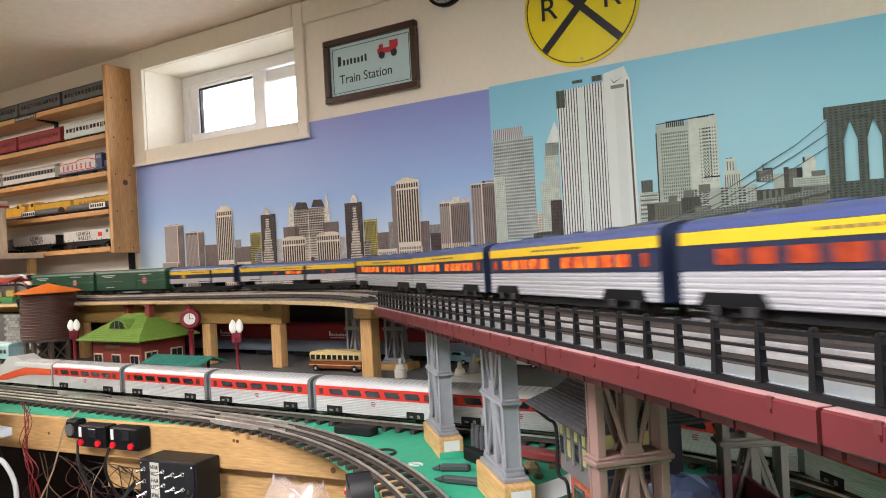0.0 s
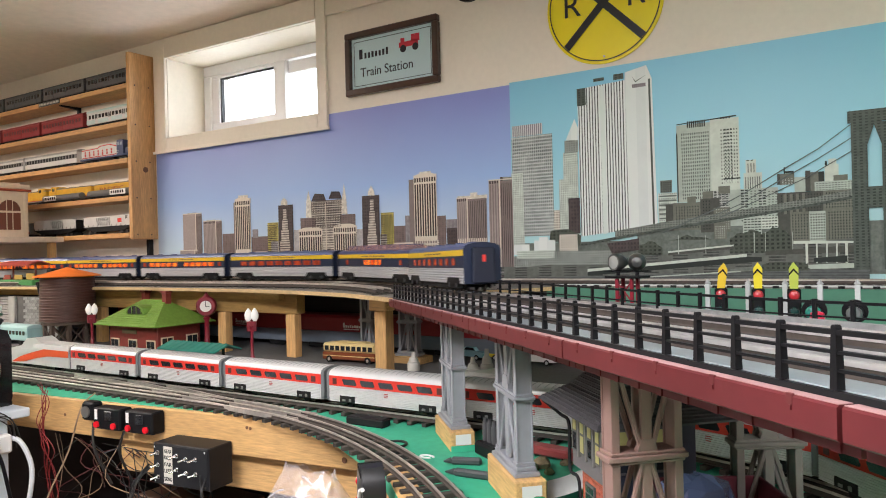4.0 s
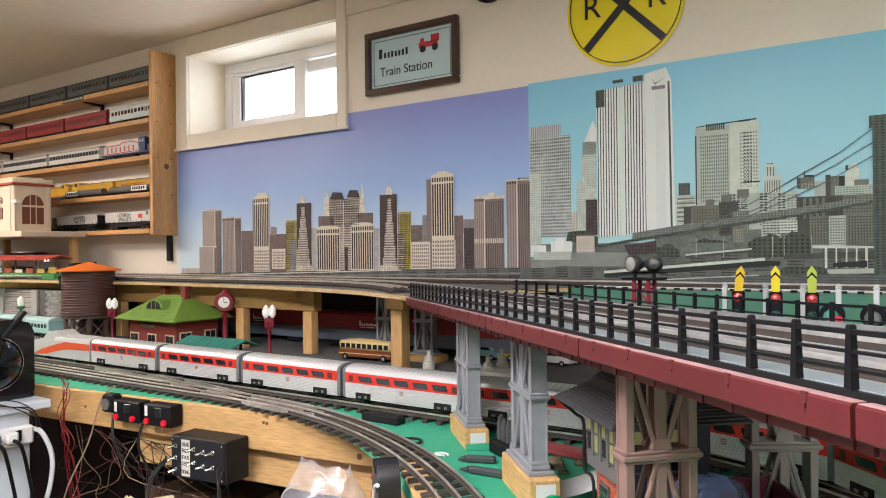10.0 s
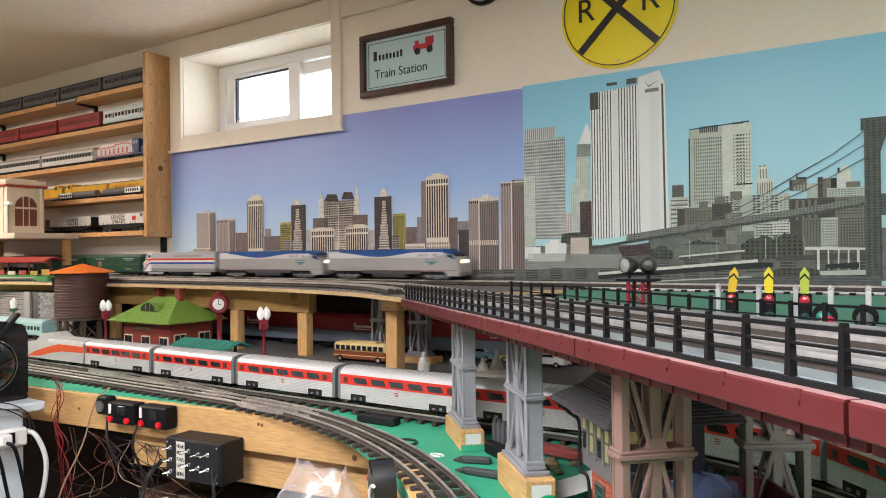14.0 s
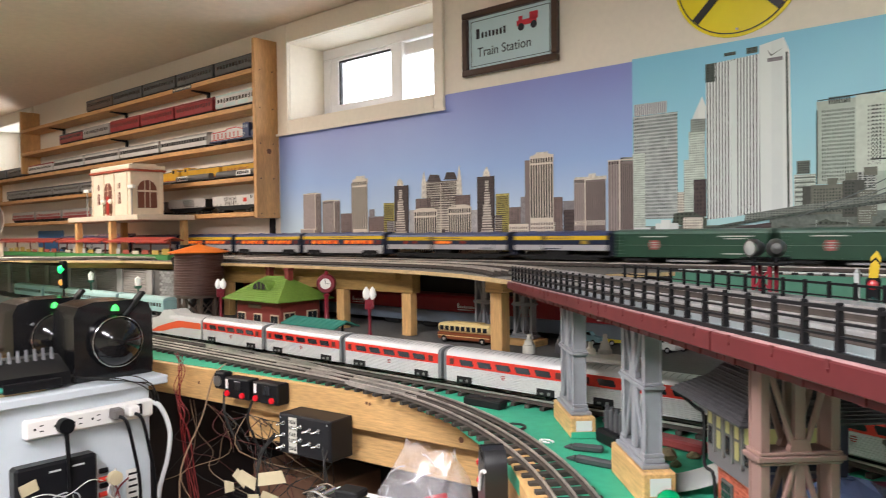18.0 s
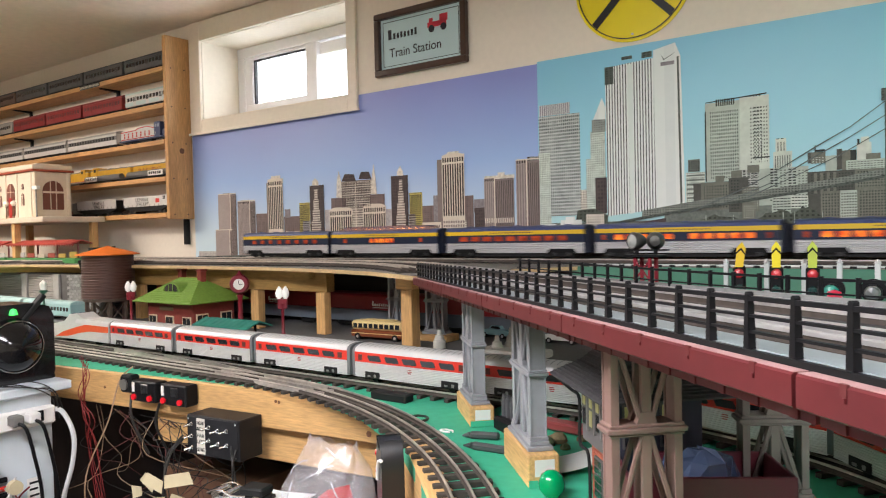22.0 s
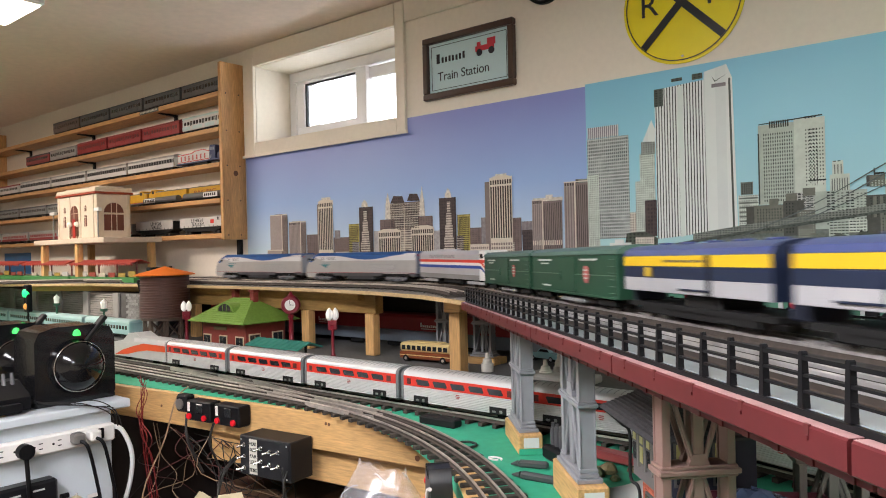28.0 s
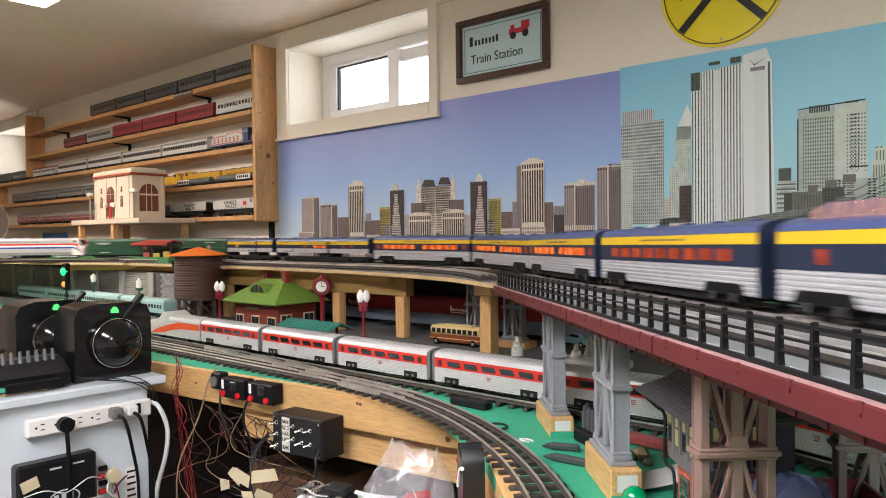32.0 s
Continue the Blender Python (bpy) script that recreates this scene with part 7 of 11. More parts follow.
# ---- left end of the upper level ----
def station_on_platform():
    cream = mat("cream_plaster", (0.72, 0.60, 0.46), 0.7, grain=0.05, scale=60, stain=0.06)
    red = mat("brick_red_trim", (0.38, 0.07, 0.03), 0.6, grain=0.1)
    p = thing("raised_platform", "pale board on pine legs carrying a model station", "platform")
    part("slab", G().cbox(-3.53, -2.84, -0.38, -0.12, 1.562, 1.585, 0.003), mat("pale_board", (0.62, 0.52, 0.40), 0.65, grain=0.08, scale=50), p)
    for x, y in ((-3.47, -0.355), (-3.12, -0.355), (-2.90, -0.14), (-3.47, -0.14)):
        part("leg", G().cbox(x - 0.013, x + 0.013, y - 0.013, y + 0.013, 1.3985, 1.562, 0.001), PINE_Z, p)
    h = thing("model_station", "cream plaster model station with arched windows and a red cornice", "model building", (-3.11, -0.29, 1.585))
    lx, ly, hz = 0.36, 0.15, 0.185
    part("wall", G().cbox(-lx / 2, lx / 2, -ly / 2, ly / 2, 0, hz, 0.002), cream, h)
    part("cornice", G().cbox(-lx / 2 - 0.010, lx / 2 + 0.010, -ly / 2 - 0.010, ly / 2 + 0.010, hz + 0.0005, hz + 0.009, 0.002), red, h)
    part("parapet", G().cbox(-lx / 2 - 0.006, lx / 2 + 0.006, -ly / 2 - 0.006, ly / 2 + 0.006, hz + 0.0095, hz + 0.028, 0.003), cream, h)
    part("roof_cap", G().cbox(-lx / 2 + 0.02, lx / 2 - 0.02, -ly / 2 + 0.02, ly / 2 - 0.02, hz + 0.0285, hz + 0.036, 0.003), cream, h)

    def arch(w, z0, z1):
        pts = [(-w / 2, z0), (w / 2, z0), (w / 2, z1 - w / 2)]
        return pts + [(w / 2 * math.cos(a), z1 - w / 2 + w / 2 * math.sin(a)) for a in np.linspace(0.3, math.pi - 0.3, 6)] + [(-w / 2, z1 - w / 2)]
    win = mat("station_window_brown", (0.16, 0.05, 0.03), 0.3)
    for x, w, z0, z1 in ((-0.02, 0.07, 0.01, 0.145), (-0.115, 0.022, 0.05, 0.10), (0.085, 0.022, 0.05, 0.10), (-0.115, 0.016, 0.115, 0.14), (0.085, 0.016, 0.115, 0.14)):
        g = G().prism([(a + x, b) for a, b in arch(w, z0, z1)], -ly / 2 - 0.0025, -ly / 2 - 0.0005, "y")
        wn = part("window", g, win, h)
        part("window_bar", G().box(x - 0.0015, x + 0.0015, -ly / 2 - 0.0035, -ly / 2 - 0.0026, z0, z1), cream, wn)
        part("window_bar", G().box(x - w / 2, x + w / 2, -ly / 2 - 0.0035, -ly / 2 - 0.0026, z1 - w / 2 - 0.002, z1 - w / 2), cream, wn)
    part("door", G().cbox(-0.032, -0.008, -ly / 2 - 0.005, -ly / 2 - 0.0036, 0.002, 0.085, 0.0004), mat("station_door_red", (0.42, 0.03, 0.02), 0.5), h)
    g = G().prism([(a, b) for a, b in arch(0.085, 0.03, 0.150)], lx / 2 + 0.0005, lx / 2 + 0.0025, "x")
    wn = part("window", g, win, h)
    part("window_bar", G().box(lx / 2 + 0.0026, lx / 2 + 0.004, -0.013, -0.010, 0.03, 0.148), cream, wn)
    part("window_bar", G().box(lx / 2 + 0.0026, lx / 2 + 0.004, 0.010, 0.013, 0.03, 0.148), cream, wn)
    part("window_bar", G().box(lx / 2 + 0.0026, lx / 2 + 0.004, -0.042, 0.042, 0.098, 0.106), cream, wn)
    for x in (-0.175, -0.065, 0.035, 0.155):
        part("pilaster", G().cbox(x - 0.006, x + 0.006, -ly / 2 - 0.004, -ly / 2 - 0.0002, 0, hz, 0.001), cream, h)
    for y in (-0.068, 0.062):
        part("pilaster", G().cbox(lx / 2 + 0.0002, lx / 2 + 0.004, y - 0.006, y + 0.006, 0, hz, 0.001), cream, h)
    for x in (-3.33, -2.90):
        l = thing("platform_lamp", "small post with a white lamp board beside the model station", "model lamp", (x, -0.372, 1.585), group="station lamps")
        part("post", G().cyl((0, 0, 0), (0, 0, 0.11), 0.003, 8), mat("lamp_grey", (0.28, 0.27, 0.25), 0.5), l)
        part("head", G().cbox(-0.022, 0.022, -0.008, 0.008, 0.11, 0.124, 0.002), WHITE, l)
    for x in (-3.16, -3.09):
        l = thing("platform_lamp", "twin globe lamp before the station door", "model lamp", (x, -0.374, 1.585), group="station lamps")
        part("post", G().cyl((0, 0, 0), (0, 0, 0.05), 0.002, 8), mat("lamp_bronze", (0.20, 0.14, 0.08), 0.4, 0.6), l)
        part("globe", G().lathe([(0.0, 0.050), (0.010, 0.054), (0.013, 0.062), (0.010, 0.070), (0, 0.074)], 10), mat("lamp_globe", (0.85, 0.8, 0.7), 0.3), l, smooth=True)


def platform_shelters():
    base = mat("platform_green", (0.05, 0.22, 0.06), 0.6, grain=0.1, scale=60)
    red = mat("shelter_red_roof", (0.36, 0.05, 0.035), 0.55, grain=0.12, scale=60)
    for x0, x1 in ((-4.55, -3.72), (-3.70, -3.20), (-3.18, -2.62)):
        s = thing("platform_shelter", "model station platform with a red scalloped roof on posts", "model building", (0, -0.335, 1.3985), group="platform shelters")
        part("base", G().cbox(x0, x1, -0.035, 0.035, 0, 0.020, 0.002), base, s)
        part("roof", G().prism([(-0.042, 0.078), (0, 0.092), (0.042, 0.078), (0.042, 0.074), (0, 0.087), (-0.042, 0.074)], x0 + 0.01, x1 - 0.01, "x"), red, s)
        sc = G()
        n = int((x1 - x0) / 0.02)
        for i in range(n):
            x = x0 + 0.014 + i * 0.02
            sc.prism([(x, 0.0745), (x + 0.014, 0.0745), (x + 0.007, 0.066)], -0.0425, -0.041, "y")
        part("valance", sc, red, s)
        k = max(3, int((x1 - x0) / 0.14))
        for i in range(k):
            x = x0 + 0.04 + i * (x1 - x0 - 0.08) / (k - 1)
            part("post", G().cyl((x, 0, 0.02), (x, 0, 0.086), 0.0035, 8), mat("post_dark_red", (0.20, 0.05, 0.04), 0.5), s)
        rb = random.Random(int(-x0 * 100))
        for i in range(int((x1 - x0) / 0.085)):
            x = x0 + 0.05 + i * 0.085
            part("panel", G().cbox(x, x + 0.055, -0.012, -0.008, 0.021, 0.021 + rb.uniform(0.012, 0.026), 0.0008), (mat("panel_grey", (0.45, 0.42, 0.40), 0.6), mat("panel_ochre", (0.40, 0.27, 0.06), 0.6), mat("panel_cream", (0.55, 0.48, 0.38), 0.6), mat("panel_brick", (0.30, 0.06, 0.04), 0.6))[rb.randrange(4)], s)
    tagged(part("blue_poster", G().cbox(-4.95, -4.55, -0.004, -0.001, 1.40, 1.535, 0.0005), mat("poster_blue", (0.03, 0.16, 0.38), 0.5, grain=0.05)), "blue poster on the wall below the shelf", "poster")
    f = thing("desk_fan", "desk fan with a clear round guard standing on the layout", "fan", (-4.40, -0.47, 1.3985))
    part("base", G().lathe([(0, 0), (0.055, 0), (0.055, 0.012), (0.012, 0.022), (0.010, 0.08), (0, 0.08)], 18), mat("fan_grey", (0.30, 0.28, 0.26), 0.5), f, smooth=True)
    rim = pose(0, 0, 0.195, 0, 90, 20)
    g = G()
    pts = [rim @ Vector((0.115 * math.cos(a), 0.115 * math.sin(a), 0)) for a in np.linspace(0, 2 * math.pi, 25)]
    g.tube(pts, 0.003)
    part("guard_ring", g, mat("fan_ring_pale", (0.6, 0.55, 0.48), 0.4), f)
    part("guard_disc", G().cyl(rim @ Vector((0, 0, -0.002)), rim @ Vector((0, 0, 0.002)), 0.112, 28), mat("fan_blur_grey", (0.30, 0.27, 0.25), 0.4, alpha=0.55), f)
    part("motor", G().cyl(rim @ Vector((0, 0, -0.05)), rim @ Vector((0, 0, 0.012)), 0.03, 16), mat("fan_grey", (0.30, 0.28, 0.26), 0.5), f)
    b = thing("model_brick_building", "white and red model building at the far end of the layout", "model building", (-4.15, -0.52, 1.3985))
    part("wall", G().cbox(-0.12, 0.10, -0.03, 0.03, 0, 0.07, 0.002), mat("cream_plaster", (0.72, 0.60, 0.46), 0.7), b)
    part("roof", G().cbox(-0.13, 0.11, -0.036, 0.036, 0.0705, 0.078, 0.002), mat("roof_pale_red", (0.5, 0.25, 0.2), 0.6), b)
    tw = thing("parked_steam_engine", "black model steam engine parked near the shelter", "toy locomotive", (-2.47, -0.325, 1.3985))
    part("boiler", G().cyl((-0.07, 0, 0.03), (0.06, 0, 0.03), 0.018, 16).cyl((0.045, 0, 0.045), (0.045, 0, 0.064), 0.006, 10).cyl((0.0, 0, 0.045), (0.0, 0, 0.056), 0.008, 10), BLACK_MATT, tw)
    part("cab", G().cbox(-0.095, -0.06, -0.022, 0.022, 0.012, 0.060, 0.002), BLACK_MATT, tw)
    part("wheels", G().cyl((-0.04, -0.02, 0.012), (-0.04, 0.02, 0.012), 0.012, 14).cyl((0.0, -0.02, 0.012), (0.0, 0.02, 0.012), 0.012, 14).cyl((0.04, -0.02, 0.012), (0.04, 0.02, 0.012), 0.012, 14), BLACK_MATT, tw)


station_on_platform()
platform_shelters()


# ---- under the upper deck ----
ROAD_Z = 1.20


def under_deck():
    tagged(part("road_board", G().cbox(-5.9, 0.2, -0.50, -0.021, TABLE_Z + 0.0005, ROAD_Z, 0.003), mat("grey_road", (0.13, 0.13, 0.125), 0.75, grain=0.15, scale=90, bump=0.2, stain=0.15)), "raised grey board with roads below the deck", "road board", kind="structure")
    b = thing("deck_beam", "yellow-painted pine strip along the deck edge", "timber beam")
    edge = [(-3.2, -0.56), (-2.9, -0.418), (-2.4, -0.372), (-1.95, -0.347), (-1.53, -0.362), (-1.375, -0.385)]
    pth = []
    for (xa, ya), (xb, yb) in zip(edge, edge[1:]):
        for k in range(4):
            t = k / 4
            pth.append((xa + t * (xb - xa), ya + t * (yb - ya), 1.378, math.atan2(yb - ya, xb - xa)))
    # browner than the other pine: under-deck shade is put into both colours
    part("strip", G().sweep(pth, [(0.055, -0.016), (0.075, -0.016), (0.075, 0.0085), (0.055, 0.0085)]), wood("strip_pine_shaded", (0.46, 0.29, 0.09)), b)
    part("joist", G().cbox(-2.6, -1.362, -0.300, -0.265, 1.322, 1.3865, 0.002), wood("joist_pine_shaded", (0.38, 0.23, 0.075)), b)
    for x, y in ((-1.385, -0.290), (-1.672, -0.290), (-1.95, -0.298), (-2.30, -0.298)):
        c = thing("deck_post", "yellowish pine post holding up the deck", "timber post", (x, y, ROAD_Z), group="deck posts")
        part("post", G().cbox(-0.018, 0.018, -0.014, 0.014, 0, 0.1215, 0.002), PINE_Z, c)
    c = thing("deck_post", "pine post with a block capital at the bridge end", "timber post", (-0.977, -0.40, ROAD_Z), group="deck posts")
    part("post", G().cbox(-0.017, 0.017, -0.017, 0.017, 0, 0.15, 0.002), PINE_Z, c)
    part("capital", G().cbox(-0.026, 0.026, -0.026, 0.026, 0.1505, 0.1865, 0.003), PINE, c)
    w = thing("retaining_wall", "grey model stone wall with shuttered bays under the deck", "model wall")
    stone = mat("grey_stone_blocks", (0.25, 0.25, 0.24), 0.8, grain=0.25, scale=120, bump=0.5, vary=0.25)
    part("backing", G().box(-5.6, -2.42, -0.385, -0.36, ROAD_Z, 1.359), mat("bay_dark_grey", (0.10, 0.095, 0.09), 0.8, grain=0.2), w)
    blk = G().cbox(-0.0125, 0.0125, -0.003, 0.003, -0.0052, 0.0052, 0.0008).mesh("stone_block", stone)
    for r in range(14):
        for k in range(8):
            x = -2.435 - k * 0.0265 - (0.013 if r % 2 else 0)
            part("stone_block", blk, None, w, at=Matrix.Translation((x, -0.3875, ROAD_Z + 0.0065 + r * 0.0112)))
    shut = mat("shutter_grey", (0.27, 0.25, 0.23), 0.6, grain=0.1)
    for k in range(9):
        x = -2.72 - k * 0.26
        part("pier", G().cbox(x - 0.022, x + 0.022, -0.396, -0.3855, ROAD_Z, 1.359, 0.002), mat("pier_grey", (0.33, 0.32, 0.30), 0.7, grain=0.1), w)
        sh = G()
        for i in range(16):
            sh.prism([(-0.3855, ROAD_Z + 0.004 + i * 0.0095), (-0.3895, ROAD_Z + 0.006 + i * 0.0095), (-0.3855, ROAD_Z + 0.0125 + i * 0.0095)], x - 0.24, x - 0.024, "x")
        part("shutter", sh, shut, w)


def trestle(label, m, w, h, depth, material, name="trestle_bent"):
    """A lattice bent: two channel posts, middle column, crossed braces, a waist beam, base and cap. Local x across its face."""
    t = thing(name, label, "toy bridge support", m, group="trestle bents under the viaduct")
    p = 0.115 * w
    mid = h * 0.52
    for x in (-w / 2 + p / 2, w / 2 - p / 2):
        g = G().cbox(x - p / 2 + 0.0012, x + p / 2 - 0.0012, -depth / 2 + 0.0016, depth / 2 - 0.0016, 0.012, h - 0.006, 0.0004)
        for fy in (-depth / 2, depth / 2 - 0.0024):
            g.cbox(x - p / 2, x + p / 2, fy, fy + 0.0024, 0.012, h - 0.006, 0.0005)
        part("post", g, material, t)
        part("post_foot", G().cbox(x - p / 2 - 0.0018, x + p / 2 + 0.0018, -depth / 2 - 0.0016, depth / 2 + 0.0016, 0.0121, 0.017, 0.0008), material, t)
    for z0, z1, up in ((0.013, mid - 0.003, False), (mid + 0.003, h - 0.007, True)):
        xa, xb = p * 0.45, w / 2 - p
        for s in (-1, 1):
            a, ln = math.atan2(z1 - z0, xb - xa), math.hypot(z1 - z0, xb - xa)
            mm = pose(s * (xa + xb) / 2, 0, (z0 + z1) / 2, 0, -math.degrees(a) * s * (1 if up else -1), 0)
            for fy in (-depth / 2 + 0.0022, depth / 2 - 0.0022):
                part("diagonal", G().cbox(-ln / 2, ln / 2, fy - 0.0016, fy + 0.0016, -0.034 * w, 0.034 * w, 0.0005).box(-ln / 2, ln / 2, fy - 0.0022, fy + 0.0022, -0.008 * w, 0.008 * w), material, t, at=mm)
    for fy in (-depth / 2 + 0.003, depth / 2 - 0.003):
        part("column", G().cbox(-0.075 * w, 0.075 * w, fy - 0.0022, fy + 0.0022, 0.0125, h - 0.0062, 0.0008), material, t)
        part("gusset", G().prism([(-0.14 * w, mid), (0.14 * w, mid), (0.14 * w, mid + 0.11 * w), (0.09 * w, mid + 0.24 * w), (-0.09 * w, mid + 0.24 * w), (-0.14 * w, mid + 0.11 * w)], fy - 0.0032, fy + 0.0032, "y"), material, t)
    part("waist_beam", G().cbox(-w / 2 - 0.004, w / 2 + 0.004, -depth / 2 - 0.003, depth / 2 + 0.003, mid - 0.0018, mid + 0.0028, 0.0009)
         .cbox(-w / 2 - 0.0015, w / 2 + 0.0015, -depth / 2 - 0.0014, depth / 2 + 0.0014, mid + 0.0029, mid + 0.0058, 0.0007).cbox(-w / 2 - 0.0015, w / 2 + 0.0015, -depth / 2 - 0.0014, depth / 2 + 0.0014, mid - 0.0044, mid - 0.0019, 0.0007), material, t)
    part("base", G().cbox(-w / 2 - 0.008, w / 2 + 0.008, -depth / 2 - 0.006, depth / 2 + 0.006, 0, 0.006, 0.001).cbox(-w / 2 - 0.004, w / 2 + 0.004, -depth / 2 - 0.002, depth / 2 + 0.002, 0.0062, 0.012, 0.001), material, t)
    part("cap", G().cbox(-w / 2 - 0.003, w / 2 + 0.003, -depth / 2 - 0.002, depth / 2 + 0.002, h - 0.006, h, 0.001), material, t)
    for x in (-w / 2 - 0.0045, w / 2 + 0.0045):
        part("cap_lug", G().cbox(x - 0.003, x + 0.003, -depth / 2 - 0.001, depth / 2 + 0.001, h - 0.0045, h - 0.0005, 0.0008), material, t)
    return t


def supports():
    for x in (-1.149, -1.020):
        b = thing("support_block", "pale pine block under a grey trestle", "timber block", (x, -0.235, ROAD_Z), group="support blocks")
        part("block", G().cbox(-0.058, 0.052, -0.03, 0.03, 0, 0.018, 0.002), PINE, b)
        trestle("grey plastic lattice trestle on a pine block", pose(x, -0.235, ROAD_Z + 0.018, 0, 0, 8), 0.054, 1.387 - ROAD_Z - 0.018, 0.026, GREYPL)
    for (x, y), hh in (((-0.579, -0.725), 0.034), ((-0.356, -0.927), 0.043)):
        b = thing("support_block", "pine offcut raising a grey trestle, with a sticker on its end", "timber block", pose(x, y, TABLE_Z, 0, 0, -46), group="support blocks")
        part("block", G().cbox(-0.066, 0.070, -0.021, 0.021, 0.0005, hh, 0.002), PINE, b)
        part("sticker", G().box(0.0702, 0.0706, -0.012, 0.014, hh * 0.35, hh * 0.85), mat("sticker_white", (0.75, 0.75, 0.72), 0.6), b, "small white sticker with bars")
        part("green_smear", G().box(0.0708, 0.0711, -0.020, 0.020, 0.001, 0.011), GREEN, b)
        trestle("tall grey plastic lattice trestle under the viaduct", pose(x, y, TABLE_Z + hh, 0, 0, -46), 0.098, (1.3865 if hh < 0.04 else 1.3918) - TABLE_Z - hh, 0.022, GREYPL)
    mat("olive_grey_trestle", (0.165, 0.148, 0.13), 0.5, grain=0.06, scale=80)
    for x, y, top in ((-0.0965, -1.1925, 1.3965), (0.36, -1.64, 1.4120)):
        b = thing("support_block", "tall pine offcut under a taupe trestle", "timber block", pose(x, y, TABLE_Z if x < 0.2 else 0, 0, 0, 45.5), group="support blocks")
        foot = top - 0.165 - (TABLE_Z if x < 0.2 else 0)
        part("block", G().cbox(-0.055, 0.055, -0.021, 0.021, 0.0005, foot, 0.002), PINE_Z, b)
        trestle("taupe plastic lattice trestle under the viaduct", pose(x, y, top - 0.165, 0, 0, 45.5), 0.064, 0.165, 0.020, TAUPE)


def town():
    # station house
    h = thing("model_depot", "red brick model depot with a green hipped roof", "model building", (-1.925, -0.355, ROAD_Z))
    lx, ly, ez, rz = 0.24, 0.155, 0.088, 0.158
    red = mat("depot_red", (0.22, 0.035, 0.025), 0.6, grain=0.12, scale=90, stain=0.1)
    roofm = mat("depot_green_roof", (0.17, 0.30, 0.05), 0.5, grain=0.14, scale=120, bump=0.25, stain=0.08)
    part("wall", G().cbox(-lx / 2, lx / 2, -ly / 2, ly / 2, 0, ez, 0.001), red, h)
    o = 0.032
    a, b = lx / 2 + o, ly / 2 + o
    rl = 0.055
    g = G().add([(-a, -b, ez), (a, -b, ez), (a, b, ez), (-a, b, ez), (-rl, 0, rz), (rl, 0, rz)], [(0, 1, 5, 4), (1, 2, 5), (2, 3, 4, 5), (3, 0, 4), (3, 2, 1, 0)])
    rf = part("roof", g, roofm, h, "green shingled hipped roof")
    for k in range(1, 13):
        t = k / 13
        for y0, s in ((-b, 1), (b, -1)):
            xa = a + (rl - a) * t
            yy, zz = y0 + (0 - y0) * t, ez + (rz - ez) * t
            part("shingle_course", G().box(-xa, xa, yy - 0.0008, yy + 0.0008, zz, zz + 0.0014), roofm, rf)
    part("gutter", G().box(-a - 0.002, a + 0.002, -b - 0.002, b + 0.002, ez - 0.004, ez - 0.0002), roofm, h)
    dm = G()
    pts = [(-0.045, 0.118), (0.045, 0.118)] + [(0.045 * math.cos(t), 0.118 + 0.028 * math.sin(t)) for t in np.linspace(0.2, math.pi - 0.2, 9)]
    dm.prism(pts, -0.070, -0.02, "y")
    d = part("dormer", dm, roofm, h, "arched eyebrow dormer")
    part("dormer_window", G().prism([(x * 0.8, 0.119 + (z - 0.118) * 0.85) for x, z in pts], -0.0715, -0.0702, "y"), DARK_GLASS, d)
    part("dormer_mullion", G().box(-0.012, -0.010, -0.073, -0.0716, 0.119, 0.141).box(0.010, 0.012, -0.073, -0.0716, 0.119, 0.141).box(-0.036, -0.034, -0.073, -0.0716, 0.119, 0.132).box(0.034, 0.036, -0.073, -0.0716, 0.119, 0.132), roofm, d)
    for x, y in ((0.062, 0.0), (-0.085, 0.03)):
        c = part("chimney", G().cbox(x - 0.010, x + 0.010, y - 0.010, y + 0.010, 0.120, 0.178, 0.001).cbox(x - 0.013, x + 0.013, y - 0.013, y + 0.013, 0.1785, 0.186, 0.001), red, h)
    cream = mat("depot_trim", (0.62, 0.50, 0.34), 0.6)
    for x in (-0.09, 0.0, 0.09):
        w = part("window", G().cbox(x - 0.022, x + 0.022, -ly / 2 - 0.003, -ly / 2 - 0.0002, 0.008, 0.042, 0.0005), cream, h)
        part("pane", G().box(x - 0.018, x - 0.001, -ly / 2 - 0.0038, -ly / 2 - 0.0031, 0.012, 0.038).box(x + 0.001, x + 0.018, -ly / 2 - 0.0038, -ly / 2 - 0.0031, 0.012, 0.038), DARK_GLASS, w)
    for y in (-0.045, 0.045):
        w = part("window", G().cbox(lx / 2 + 0.0002, lx / 2 + 0.003, y - 0.022, y + 0.022, 0.012, 0.050, 0.0005), cream, h)
        part("pane", G().box(lx / 2 + 0.0031, lx / 2 + 0.0038, y - 0.018, y - 0.001, 0.016, 0.046).box(lx / 2 + 0.0031, lx / 2 + 0.0038, y + 0.001, y + 0.018, 0.016, 0.046), DARK_GLASS, w)
    part("name_board", G().cbox(-0.05, 0.02, -ly / 2 - 0.004, -ly / 2 - 0.0005, 0.058, 0.070, 0.0005), mat("board_brown", (0.14, 0.10, 0.05), 0.6), h)
    # water tower
    t = thing("water_tower", "dark brown banded water tower with an orange conical roof", "model water tower", (-2.30, -0.42, ROAD_Z))
    r = 0.085
    tank = mat("tank_brown", (0.075, 0.028, 0.020), 0.5, grain=0.12, scale=60)
    prof = [(0, 0.085)]
    for k in range(17):
        z = 0.086 + k * 0.0088
        rr = r - 0.0045 * (k / 16 - 0.5)
